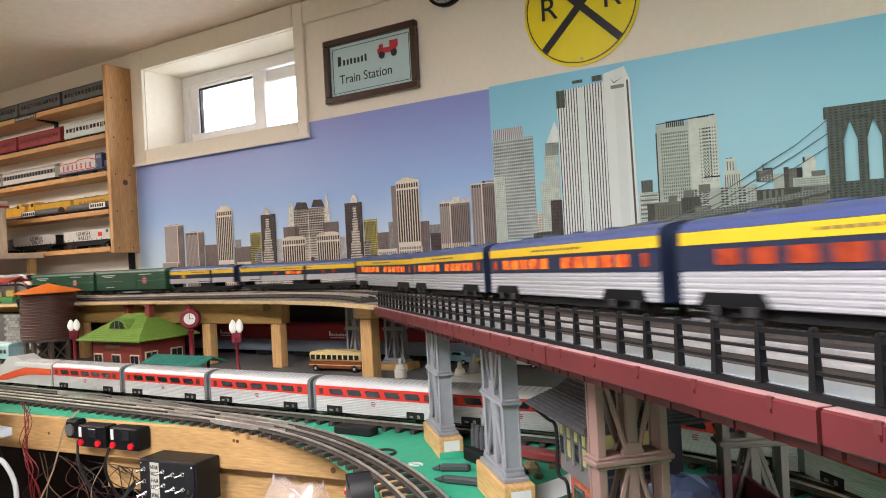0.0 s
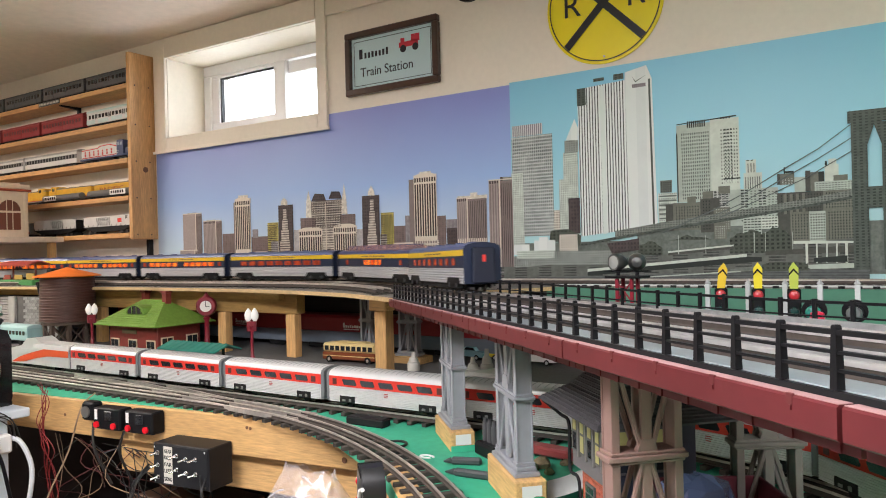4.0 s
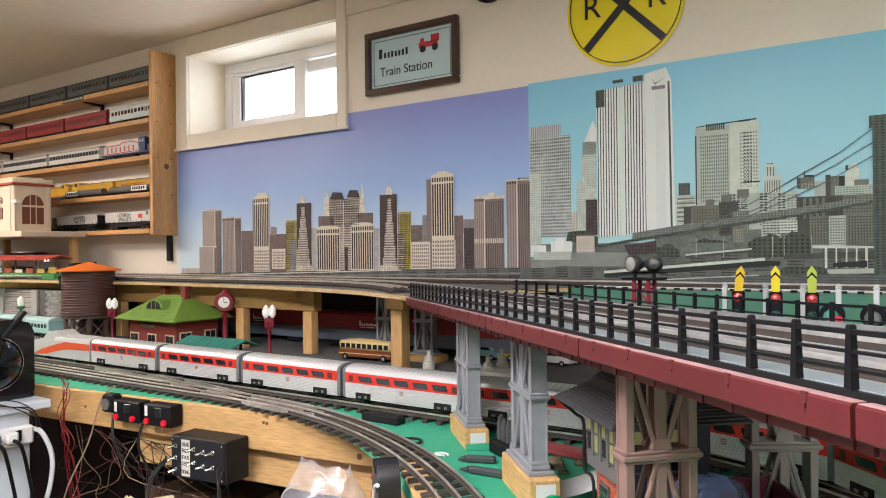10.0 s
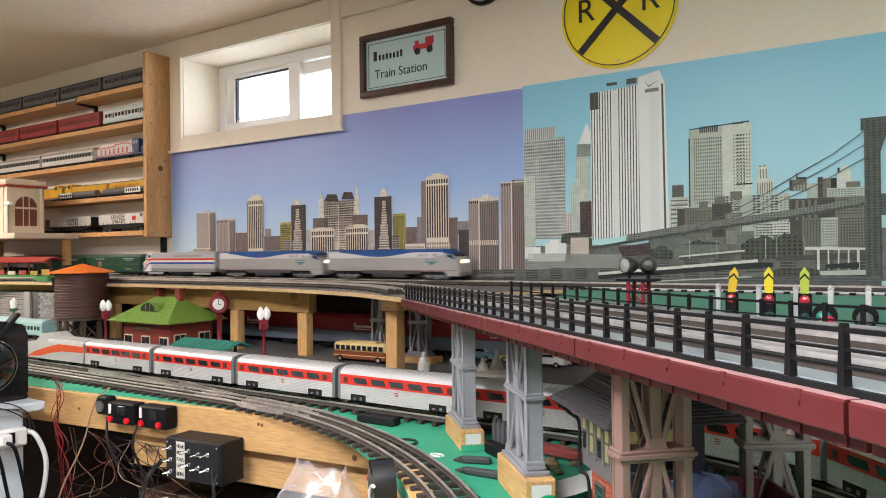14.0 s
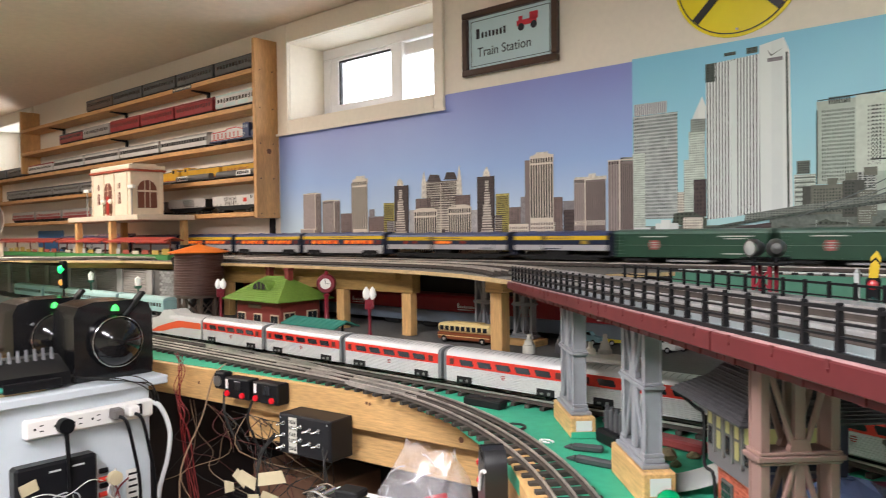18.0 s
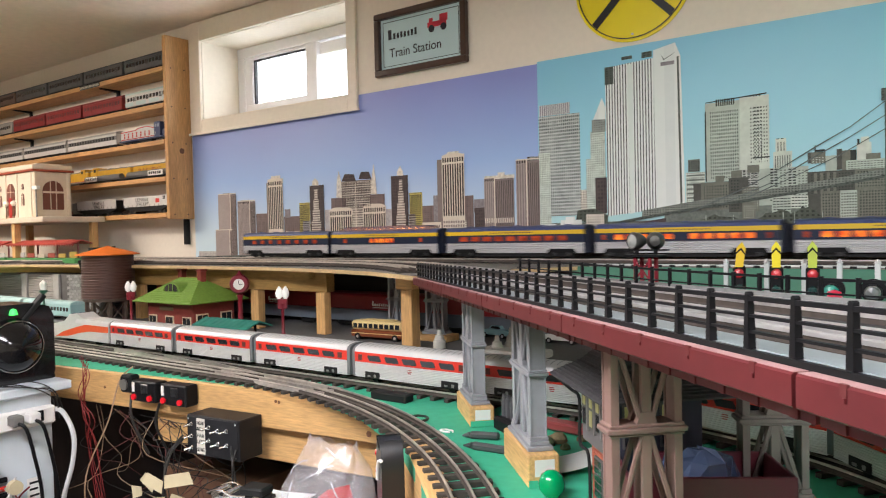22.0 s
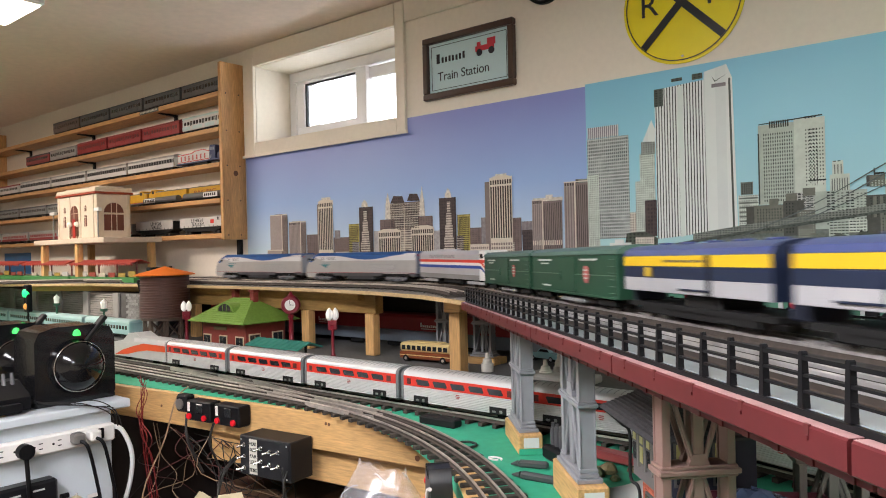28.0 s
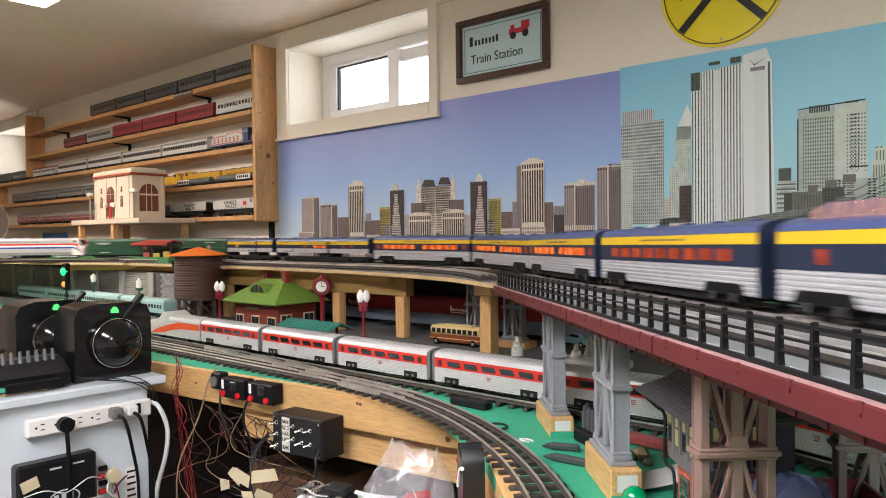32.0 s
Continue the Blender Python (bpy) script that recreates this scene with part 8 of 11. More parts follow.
        prof += [(rr, z), (rr + 0.0018, z + 0.002), (rr, z + 0.004)]
    prof += [(r - 0.004, 0.236), (0, 0.236)]
    part("tank", G().lathe(prof, 36), tank, t, smooth=True)
    part("roof", G().lathe([(0, 0.266), (0.02, 0.260), (0.104, 0.2375), (0.104, 0.234), (0, 0.235)], 36), mat("tower_orange", (0.78, 0.18, 0.02), 0.5, grain=0.08, scale=50), t, "orange cone roof", smooth=True)
    timber = mat("tower_timber", (0.09, 0.06, 0.045), 0.7, grain=0.2)
    part("floor_plate", G().cyl((0, 0, 0.076), (0, 0, 0.0845), 0.082, 24), timber, t)
    for a in range(8):
        x, y = 0.070 * math.cos(a * math.pi / 4 + 0.3), 0.070 * math.sin(a * math.pi / 4 + 0.3)
        part("leg", G().cbox(x - 0.0055, x + 0.0055, y - 0.0055, y + 0.0055, 0, 0.0755, 0.0006), timber, t)
        x2, y2 = 0.070 * math.cos((a + 1) * math.pi / 4 + 0.3), 0.070 * math.sin((a + 1) * math.pi / 4 + 0.3)
        part("cross_brace", G().cyl((x, y, 0.008), (x2, y2, 0.07), 0.0022, 6).cyl((x, y, 0.07), (x2, y2, 0.008), 0.0022, 6), timber, t)
    part("spout", G().cbox(-0.012, 0.012, -0.004, 0.004, -0.055, 0.055, 0.002), BLACK_MATT, t, at=pose(-0.098, -0.03, 0.165, 0, -14, 30))
    # clock
    mr = mat("lamp_maroon", (0.20, 0.012, 0.025), 0.35, grain=0.05)
    c = thing("street_clock", "dark red cast street clock with a white dial", "model clock", (-1.67, -0.36, ROAD_Z))
    part("post", G().lathe([(0, 0), (0.014, 0), (0.014, 0.012), (0.008, 0.020), (0.0065, 0.10), (0.011, 0.108), (0.006, 0.113), (0, 0.113)], 14), mr, c, smooth=True)
    ry = pose(0, 0, 0.143, 90, 0, 40)
    part("case", G().lathe([(0, -0.012), (0.026, -0.012), (0.030, -0.006), (0.030, 0.006), (0.026, 0.012), (0, 0.012)], 24, m=ry), mr, c, smooth=True)
    part("dial", G().cyl(ry @ Vector((0, 0, 0.0122)), ry @ Vector((0, 0, 0.0132)), 0.0165, 24), mat("dial_white", (0.8, 0.78, 0.72), 0.4), c)
    part("clock_hand", G().box(-0.0008, 0.0008, 0, 0.015, 0.0133, 0.0139, ry).box(0, 0.011, -0.0008, 0.0008, 0.0133, 0.0139, ry), BLACK_MATT, c)
    part("finial", G().lathe([(0, 0.186), (0.003, 0.182), (0.006, 0.177), (0.010, 0.172), (0.012, 0.168), (0, 0.168)], 12), mr, c, smooth=True)
    # twin globe street lamps
    globe = mat("lamp_globe_white", (0.88, 0.86, 0.82), 0.3, emit=(1, 0.95, 0.88), strength=0.15)
    for x, y in ((-1.413, -0.42), (-2.13, -0.44)):
        l = thing("street_lamp", "dark red model street lamp with white acorn globes", "model lamp", (x, y, ROAD_Z), group="street lamps")
        part("post", G().lathe([(0, 0), (0.010, 0), (0.010, 0.01), (0.005, 0.02), (0.004, 0.055), (0.0045, 0.08), (0.009, 0.100), (0, 0.100)], 12), mr, l, smooth=True)
        part("bracket", G().cbox(-0.013, 0.013, -0.006, 0.006, 0.085, 0.112, 0.002), mr, l, at=pose(0, 0, 0, 0, 0, 40))
        for s in (-1, 1):
            dx, dy = s * 0.0085 * math.cos(radians(40)), s * 0.0085 * math.sin(radians(40))
            part("globe", G().lathe([(0.004, 0.112), (0.0095, 0.120), (0.0105, 0.130), (0.007, 0.140), (0.002, 0.147), (0, 0.148)], 14, (dx, dy, 0)), globe, l, smooth=True)
    for x, y, z in ((-2.62, -0.49, 0.095), (-3.08, -0.47, 0.10)):
        l = thing("street_lamp", "green model lamp post with a white lantern", "model lamp", (x, y, ROAD_Z), group="street lamps")
        part("post", G().cyl((0, 0, 0), (0, 0, z), 0.004, 8).lathe([(0.004, z), (0.014, z + 0.005), (0.014, z + 0.012), (0, z + 0.012)], 10), mat("lamp_green", (0.02, 0.10, 0.06), 0.5), l)
        part("lantern", G().lathe([(0.009, z + 0.0125), (0.012, z + 0.038), (0.004, z + 0.046), (0, z + 0.050)], 6), globe, l)
    # teal canopy
    s = thing("platform_canopy", "teal ribbed model platform canopy beside the depot", "model canopy", (-1.52, -0.50, ROAD_Z - 0.0))
    tm = mat("canopy_teal", (0.03, 0.22, 0.17), 0.5, grain=0.08, scale=60)
    part("roof", G().prism([(-0.045, 0.044), (0, 0.060), (0.045, 0.044), (0.045, 0.040), (0, 0.056), (-0.045, 0.040)], -0.13, 0.105, "x"), tm, s)
    for k in range(10):
        x = -0.125 + k * 0.0245
        rb = G()
        for sg in (-1, 1):
            rb.prism([(sg * 0.045, 0.044), (0, 0.060), (0, 0.0613), (sg * 0.045, 0.0453)], x - 0.0008, x + 0.0008, "x")
        part("roof_rib", rb, tm, s)
    for x in (-0.12, -0.01, 0.10):
        part("post", G().cyl((x * 0.85, 0, 0), (x * 0.85, 0, 0.056), 0.004, 8), BLACK_MATT, s)


def vehicles():
    # bus
    b = thing("model_bus", "cream and brown vintage model bus under the deck", "toy bus", pose(-1.160, -0.30, ROAD_Z, 0, 0, 4))
    l, w = 0.172, 0.046
    cream, brown = mat("bus_cream", (0.72, 0.56, 0.26), 0.4), mat("bus_brown", (0.20, 0.05, 0.015), 0.4)
    part("lower_body", G().cbox(-l / 2, l / 2, -w / 2, w / 2, 0.008, 0.028, 0.003), brown, b)
    part("belt", G().box(-l / 2 + 0.002, l / 2 - 0.002, -w / 2 - 0.0006, w / 2 + 0.0006, 0.0175, 0.0195), cream, b)
    part("upper_body", G().cbox(-l / 2 + 0.001, l / 2 - 0.001, -w / 2 + 0.0005, w / 2 - 0.0005, 0.0282, 0.052, 0.005), cream, b)
    part("roof_rack", G().cbox(-0.05, 0.05, -0.012, 0.012, 0.0522, 0.0555, 0.0012), cream, b)
    for k in range(9):
        x = -l / 2 + 0.010 + k * 0.0175
        part("pane", G().box(x, x + 0.0125, -w / 2 - 0.0005, -w / 2 + 0.002, 0.033, 0.045), DARK_GLASS, b)
    for x in (-0.062, 0.062):
        wl = part("wheel", G().cyl((x, -w / 2 - 0.001, 0.0095), (x, w / 2 + 0.001, 0.0095), 0.0095, 16), BLACK_MATT, b)
        part("hub", G().cyl((x, -w / 2 - 0.002, 0.0095), (x, -w / 2 - 0.0011, 0.0095), 0.004, 12), RAIL, wl)

    def car(x, y, rz, col, label):
        c = thing("model_car", label, "toy car", pose(x, y, ROAD_Z, 0, 0, rz), group="model cars")
        m = mat("car_" + label.split()[0], col, 0.25, coat=0.4)
        body = [(-0.052, 0.009), (-0.053, 0.022), (-0.030, 0.0245), (0.018, 0.0245), (0.048, 0.022), (0.053, 0.016), (0.052, 0.009)]
        part("body", G().prism(body, -0.019, 0.019, "y"), m, c)
        part("cabin", G().prism([(-0.028, 0.0246), (-0.020, 0.034), (0.008, 0.034), (0.019, 0.0246)], -0.016, 0.016, "y"), m, c)
        part("side_glass", G().prism([(-0.024, 0.0255), (-0.018, 0.0325), (0.006, 0.0325), (0.014, 0.0255)], -0.0164, 0.0164, "y"), DARK_GLASS, c)
        for sx in (-0.032, 0.032):
            wl = part("wheel", G().cyl((sx, -0.0195, 0.0075), (sx, 0.0195, 0.0075), 0.0075, 14), BLACK_MATT, c)
            part("hub", G().cyl((sx, -0.0205, 0.0075), (sx, 0.0205, 0.0075), 0.004, 12), SILVER, wl)
        part("bumper", G().cbox(-0.056, -0.0525, -0.018, 0.018, 0.009, 0.013, 0.0008).cbox(0.0525, 0.056, -0.018, 0.018, 0.009, 0.013, 0.0008), SILVER, c)
        return c
    car(-0.70, -0.13, 178, (0.74, 0.76, 0.74), "white vintage model convertible parked on the grey road")
    car(-0.80, -0.10, 10, (0.70, 0.55, 0.06), "yellow vintage model car under the deck")
    car(-0.62, -0.08, 5, (0.36, 0.03, 0.03), "red vintage model car under the deck")
    car(-0.90, -0.12, 170, (0.25, 0.45, 0.50), "blue-green vintage model car under the deck")
    car(-0.50, -0.15, 160, (0.68, 0.70, 0.70), "white model sedan on the grey road")
    for x, y, hh, col in ((-0.935, -0.34, 0.046, (0.52, 0.50, 0.44)), (-0.875, -0.29, 0.052, (0.05, 0.05, 0.055)), (-0.755, -0.36, 0.046, (0.52, 0.50, 0.44)), (-0.735, -0.33, 0.062, (0.34, 0.33, 0.29))):
        s = thing("bottle_cap_cone", "stepped plastic nozzle cap standing on the board", "nozzle cap", (x, y, ROAD_Z), group="nozzle caps")
        part("body", G().lathe([(0, 0), (0.0155, 0), (0.0155, hh * 0.40), (0.0145, hh * 0.44), (0.0125, hh * 0.46), (0.0105, hh * 0.66), (0.006, hh * 0.74), (0.0045, hh), (0, hh)], 18), mat("cap_%d" % int(col[0] * 100), col, 0.45), s, smooth=True)
    bx = thing("grey_tray", "shallow pale grey tray on the board", "tray", (-0.71, -0.36, ROAD_Z))
    part("tray", G().cbox(-0.08, 0.08, -0.04, 0.04, 0, 0.018, 0.004), mat("tray_grey", (0.42, 0.41, 0.37), 0.5, grain=0.05), bx)
    # stored red boxcars in the shade
    for k, x in enumerate((-2.25, -1.78, -1.31, -0.84)):
        c = thing("red_boxcar", "red and grey long boxcar with white script, parked below the deck", "toy train car", (x, -0.095, ROAD_Z), group="red boxcars below the deck")
        part("lower_body", G().cbox(-0.22, 0.22, -0.033, 0.033, 0.018, 0.055, 0.002), mat("boxcar_grey_blue", (0.16, 0.19, 0.23), 0.5, grain=0.06), c)
        part("upper_body", G().cbox(-0.22, 0.22, -0.033, 0.033, 0.0552, 0.098, 0.002), mat("boxcar_red", (0.25, 0.012, 0.018), 0.45, grain=0.06), c)
        part("roof", G().prism(arc_roof(0.066, 0.098, 0.010), -0.22, 0.22, "x"), mat("boxcar_red", (0.25, 0.012, 0.018), 0.45), c, smooth=True)
        sc = G()
        rb = random.Random(7)
        for i in range(9):
            sc.box(-0.03 + i * 0.0085, -0.0245 + i * 0.0085, -0.0342, -0.0332, 0.068, 0.068 + (0.014 if i == 0 else rb.uniform(0.006, 0.009)))
        sc.box(-0.028, 0.03, -0.0342, -0.0332, 0.062, 0.0645)
        part("script", sc, WHITE, c, "unreadable white script")
        for sx in (-0.15, 0.15):
            part("truck", G().cbox(sx - 0.03, sx + 0.03, -0.026, 0.026, 0.004, 0.0175, 0.002), BLACK_MATT, c)


under_deck()
supports()
town()
vehicles()


# ---- lower tracks and the silver train ----
AERO_Y, AERO_X, AERO_R = -0.632, -0.35, 0.65
NEAR_Y, NEAR_X, NEAR_R = -0.732, -1.15, 1.10


def bend(x, y, xs, r, s):
    """A line along +x at y that turns right with radius r from x = xs; s is measured as x on the straight."""
    if s <= xs:
        return s, y, 0.0
    a = (s - xs) / r
    return xs + r * math.sin(a), y - r * (1 - math.cos(a)), -a


def lower_tracks():
    z = 1.178
    for nm, y, xs, r, end, g in (("lower_track", AERO_Y, AERO_X, AERO_R, 0.75, 0.046), ("lower_track", NEAR_Y, NEAR_X, NEAR_R, 0.20, 0.052)):
        t = thing(nm, "three-rail track with brown-tinged rails and black ties on the green table", "train track", group="lower tracks")
        pth = []
        for s in np.arange(-5.6, end, 0.04):
            x, yy, h = bend(0, y, xs, r, float(s))
            pth.append((x, yy, z, h))
        rails(t, pth, TABLE_Z + 0.0004, gauge=g, tie_len=g + 0.026, tie_step=0.033, rail_h=0.0105, single=(-2.6, 1.0))
    # turnout rails between the two lines
    t = thing("turnout_track", "curved turnout rails joining the two lower tracks", "train track")
    pth = []
    for k in range(30):
        u = k / 29
        x = -1.85 + 0.95 * u
        y = AERO_Y - 0.006 + (NEAR_Y - AERO_Y - 0.012) * (3 * u * u - 2 * u ** 3)
        pth.append((x, y, z - 0.0004, -0.12))
    for o in (-0.024, 0.0, 0.024):
        w = 0.0014
        part("rail", G().sweep(pth, [(o - w, -0.010), (o + w, -0.010), (o + w, 0), (o - w, 0)]), RAIL, t)
    part("switch_machine", G().cbox(-0.045, 0.045, -0.014, 0.014, 0, 0.016, 0.003), BLACK_MATT, t, at=pose(-0.79, -0.70, TABLE_Z, 0, 0, 0))


def silver_train():
    lw = 0.062
    wt = mat("aero_white_roof", (0.70, 0.70, 0.69), 0.35, 0.3, grain=0.03, scale=50)
    gr = mat("aero_end_grey", (0.16, 0.17, 0.175), 0.5, grain=0.08)
    side = mat("aero_silver_side", (0.72, 0.73, 0.72), 0.38, 0.4, grain=0.05, scale=70, stain=0.05)
    c = thing("silver_coach", "short silver coach with a red window band and white ribbed roof", "toy train car", group="cars of the silver train")
    l = 0.292
    for sd in (-1, 1):
        part("fluted_side", flutes(l, 0.010, 0.0420, lw, sd, 10), side, c, "silver corrugated lower side")
    part("core", G().box(-l / 2, l / 2, -lw / 2 + 0.004, lw / 2 - 0.004, 0.012, 0.063), gr, c)
    part("red_band", G().box(-l / 2, l / 2, -lw / 2, lw / 2, 0.0420, 0.0625), RED, c, "red window band")
    part("roof", G().prism(arc_roof(lw, 0.0625, 0.0145, 11), -l / 2, l / 2, "x"), wt, c, "white ribbed roof", smooth=True)
    rb = G()
    for k in range(22):
        x = -l / 2 + 0.008 + k * (l - 0.016) / 21
        pr = arc_roof(lw - 0.006, 0.0650, 0.0126, 9)
        rb.prism(pr, x - 0.0008, x + 0.0008, "x")
    part("roof_ribs", rb, mat("aero_rib_grey", (0.42, 0.43, 0.43), 0.45, 0.3), c)
    for s in (-1, 1):
        y = s * (lw / 2 + 0.0004)
        for k in range(5):
            x = -0.092 + k * 0.046
            part("pane", G().prism([(x - 0.0135, 0.0458), (x + 0.0165, 0.0458), (x + 0.0185, 0.0478), (x + 0.0140, 0.0572), (x - 0.0165, 0.0572), (x - 0.0185, 0.0552)], y - 0.0006, y + 0.0006, "y"), DARK_GLASS, c)
        for xa, xb in ((l / 2 - 0.026, l / 2 - 0.014), (-l / 2 + 0.010, -l / 2 + 0.020)):
            part("door_window", G().box(xa, xb, y - 0.0006, y + 0.0006, 0.0455, 0.0575), mat("aero_door_glass", (0.10, 0.025, 0.02), 0.3), c)
        part("keystone_emblem", G().prism([(-0.004, 0.0365), (0.004, 0.0365), (0.0055, 0.0325), (0.003, 0.0270), (-0.003, 0.0270), (-0.0055, 0.0325)], y - 0.0001, y + 0.0012, "y"), mat("emblem_maroon", (0.40, 0.05, 0.05), 0.5), c)
        for x in (-0.098, 0.098):
            w = part("wheel_opening", G().cbox(x - 0.020, x + 0.020, y - 0.0012, y + 0.0012, 0.010, 0.0235, 0.001), BLACK_MATT, c)
            part("spring", G().cbox(x - 0.012, x - 0.004, y + s * 0.0014 - 0.001, y + s * 0.0014 + 0.001, 0.0125, 0.0165, 0.0006).cbox(x + 0.005, x + 0.011, y + s * 0.0014 - 0.001, y + s * 0.0014 + 0.001, 0.0125, 0.0185, 0.0006), mat("spring_grey", (0.24, 0.25, 0.23), 0.4, 0.5), w)
    for x in (-0.098, 0.098):
        part("wheelset", G().cyl((x, -0.022, 0.0085), (x, 0.022, 0.0085), 0.0085, 14), BLACK_MATT, c)
    for s in (-1, 1):
        d = G().prism([(-lw / 2 + 0.001, 0.012)] + [(-lw / 2 + 0.001, 0.0625)] + arc_roof(lw - 0.002, 0.0625, 0.0140, 9)[1:-1] + [(lw / 2 - 0.001, 0.0625), (lw / 2 - 0.001, 0.012), (lw / 2 - 0.016, 0.012), (lw / 2 - 0.016, 0.060), (-lw / 2 + 0.016, 0.060), (-lw / 2 + 0.016, 0.012)], s * l / 2 if s > 0 else -l / 2 - 0.008, l / 2 + 0.008 if s > 0 else -l / 2, "x")
        part("end_hood", d, gr, c, "dark grey end hood")
    for k in range(8):
        s = -1.872 + 0.316 * k + 0.150
        xa, ya, _ = bend(0, AERO_Y, AERO_X, AERO_R, s + 0.1)
        xb, yb, _ = bend(0, AERO_Y, AERO_X, AERO_R, s - 0.1)
        m = pose((xa + xb) / 2, (ya + yb) / 2, 1.178, 0, 0, math.degrees(math.atan2(ya - yb, xa - xb)))
        if k == 0:
            c.matrix_basis = m
        else:
            copy_thing(c, m)
    e = thing("silver_locomotive", "streamlined silver locomotive with an orange-red swoosh and bulging nose", "toy locomotive", (-2.045, AERO_Y, 1.178))
    prof = [(0.165, 0.010), (0.165, 0.0705), (0.10, 0.0735), (0.02, 0.0735), (-0.02, 0.088), (-0.06, 0.084), (-0.09, 0.062), (-0.15, 0.052), (-0.20, 0.038), (-0.212, 0.020), (-0.20, 0.008), (-0.1, 0.008)]
    part("body", G().prism(prof, -lw / 2 + 0.004, lw / 2 - 0.004, "y"), side, e)
    part("side_skin", G().prism([(0.165, 0.010), (0.165, 0.060), (0.0, 0.060), (-0.08, 0.052), (-0.15, 0.042), (-0.185, 0.026), (-0.18, 0.010)], -lw / 2, lw / 2, "y"), side, e)
    part("roof_skin", G().prism(arc_roof(lw, 0.060, 0.0165, 9), -0.02, 0.165, "x"), wt, e, smooth=True)
    for s in (-1, 1):
        y = s * (lw / 2 + 0.0005)
        part("swoosh", G().prism([(0.165, 0.0575), (0.165, 0.040), (0.06, 0.038), (0.0, 0.030), (-0.06, 0.018), (-0.14, 0.012), (-0.09, 0.030), (-0.02, 0.046), (0.04, 0.0575)], y - 0.0005, y + 0.0005, "y"), ORANGE_RED, e, "orange-red swoosh")
    part("cab_glass", G().prism([(-0.022, 0.0885), (-0.058, 0.0850), (-0.072, 0.074), (-0.024, 0.076)], -0.020, 0.020, "y"), DARK_GLASS, e)
    for x in (0.09, -0.08):
        part("wheelset", G().cyl((x, -0.024, 0.009), (x, 0.024, 0.009), 0.009, 14), BLACK_MATT, e)
    # pale teal cars further left
    for x in (-2.62, -3.0, -3.38, -3.76):
        t = shelf_car("teal_coach", x - 0.18, 0.36, ROAD_Z, mat("teal_coach_paint", (0.34, 0.52, 0.52), 0.4, grain=0.05), mat("teal_coach_roof", (0.42, 0.60, 0.60), 0.4), "pale teal passenger coach on the low back track", DARK_GLASS, 0.070, y=-0.455)


lower_tracks()
silver_train()


# ---- beyond the viaduct ----
def far_guard():
    """The second viaduct's guard behind the first, with signals standing beyond it."""
    b = thing("far_viaduct", "dark far guard rail of a second viaduct beyond the first", "toy bridge")
    pts = [(-0.50, -0.70), (-0.354, -0.80), (-0.29, -0.845), (-0.18, -0.925), (-0.09, -0.985), (0.0, -1.04), (0.12, -1.09), (0.3, -1.14), (0.6, -1.17)]
    pth, ln = [], 0.0
    for (xa, ya), (xb, yb) in zip(pts, pts[1:]):
        for k in range(4):
            t = k / 4
            pth.append((xa + t * (xb - xa), ya + t * (yb - ya), 1.396, math.atan2(yb - ya, xb - xa)))
    for zz, hh in ((0.003, 0.004), (0.0165, 0.0016), (0.0275, 0.0016), (0.0400, 0.0026)):
        part("guard_rail", G().sweep(pth, [(-0.0012, zz), (0.0012, zz), (0.0012, zz + hh), (-0.0012, zz + hh)]), BLACK, b)
    post = G().cbox(-0.0019, 0.0019, -0.0018, 0.0018, 0.0, 0.0440, 0.0004).mesh("guard_post", BLACK)
    acc = 0.0
    nxt = 0.01
    for (xa, ya, za, ha), (xb, yb, zb, hb) in zip(pth, pth[1:]):
        l = math.hypot(xb - xa, yb - ya)
        while nxt < acc + l:
            t = (nxt - acc) / l
            part("guard_post", post, None, b, at=Matrix.Translation((xa + t * (xb - xa), ya + t * (yb - ya), 1.396)) @ Matrix.Rotation(ha, 4, "Z"))
            nxt += 0.0343
        acc += l
    part("girder", G().sweep(pth, [(-0.006, -0.024), (0.003, -0.024), (0.003, 0.0028), (-0.006, 0.0028)]), MAROON, b)
    part("deck_plate", G().sweep(pth, [(0.0032, -0.004), (0.095, -0.004), (0.095, 0.002), (0.0032, 0.002)]), mat("dark_deck", (0.035, 0.035, 0.036), 0.6, grain=0.15), b)
    part("girder", G().sweep(pth, [(0.0952, -0.024), (0.102, -0.024), (0.102, 0.0028), (0.0952, 0.0028)]), MAROON, b)
    trestle("olive grey plastic lattice trestle under the second viaduct", pose(-0.030, -1.012, 1.209, 0, 0, 32), 0.064, 0.163, 0.020, MATS["olive_grey_trestle"])
    bl = thing("support_block", "plain pine block under the olive grey trestle", "timber block", pose(-0.030, -1.012, TABLE_Z, 0, 0, 32), group="support blocks")
    part("block", G().cbox(-0.05, 0.05, -0.019, 0.019, 0.0005, 0.0488, 0.002), PINE, bl)


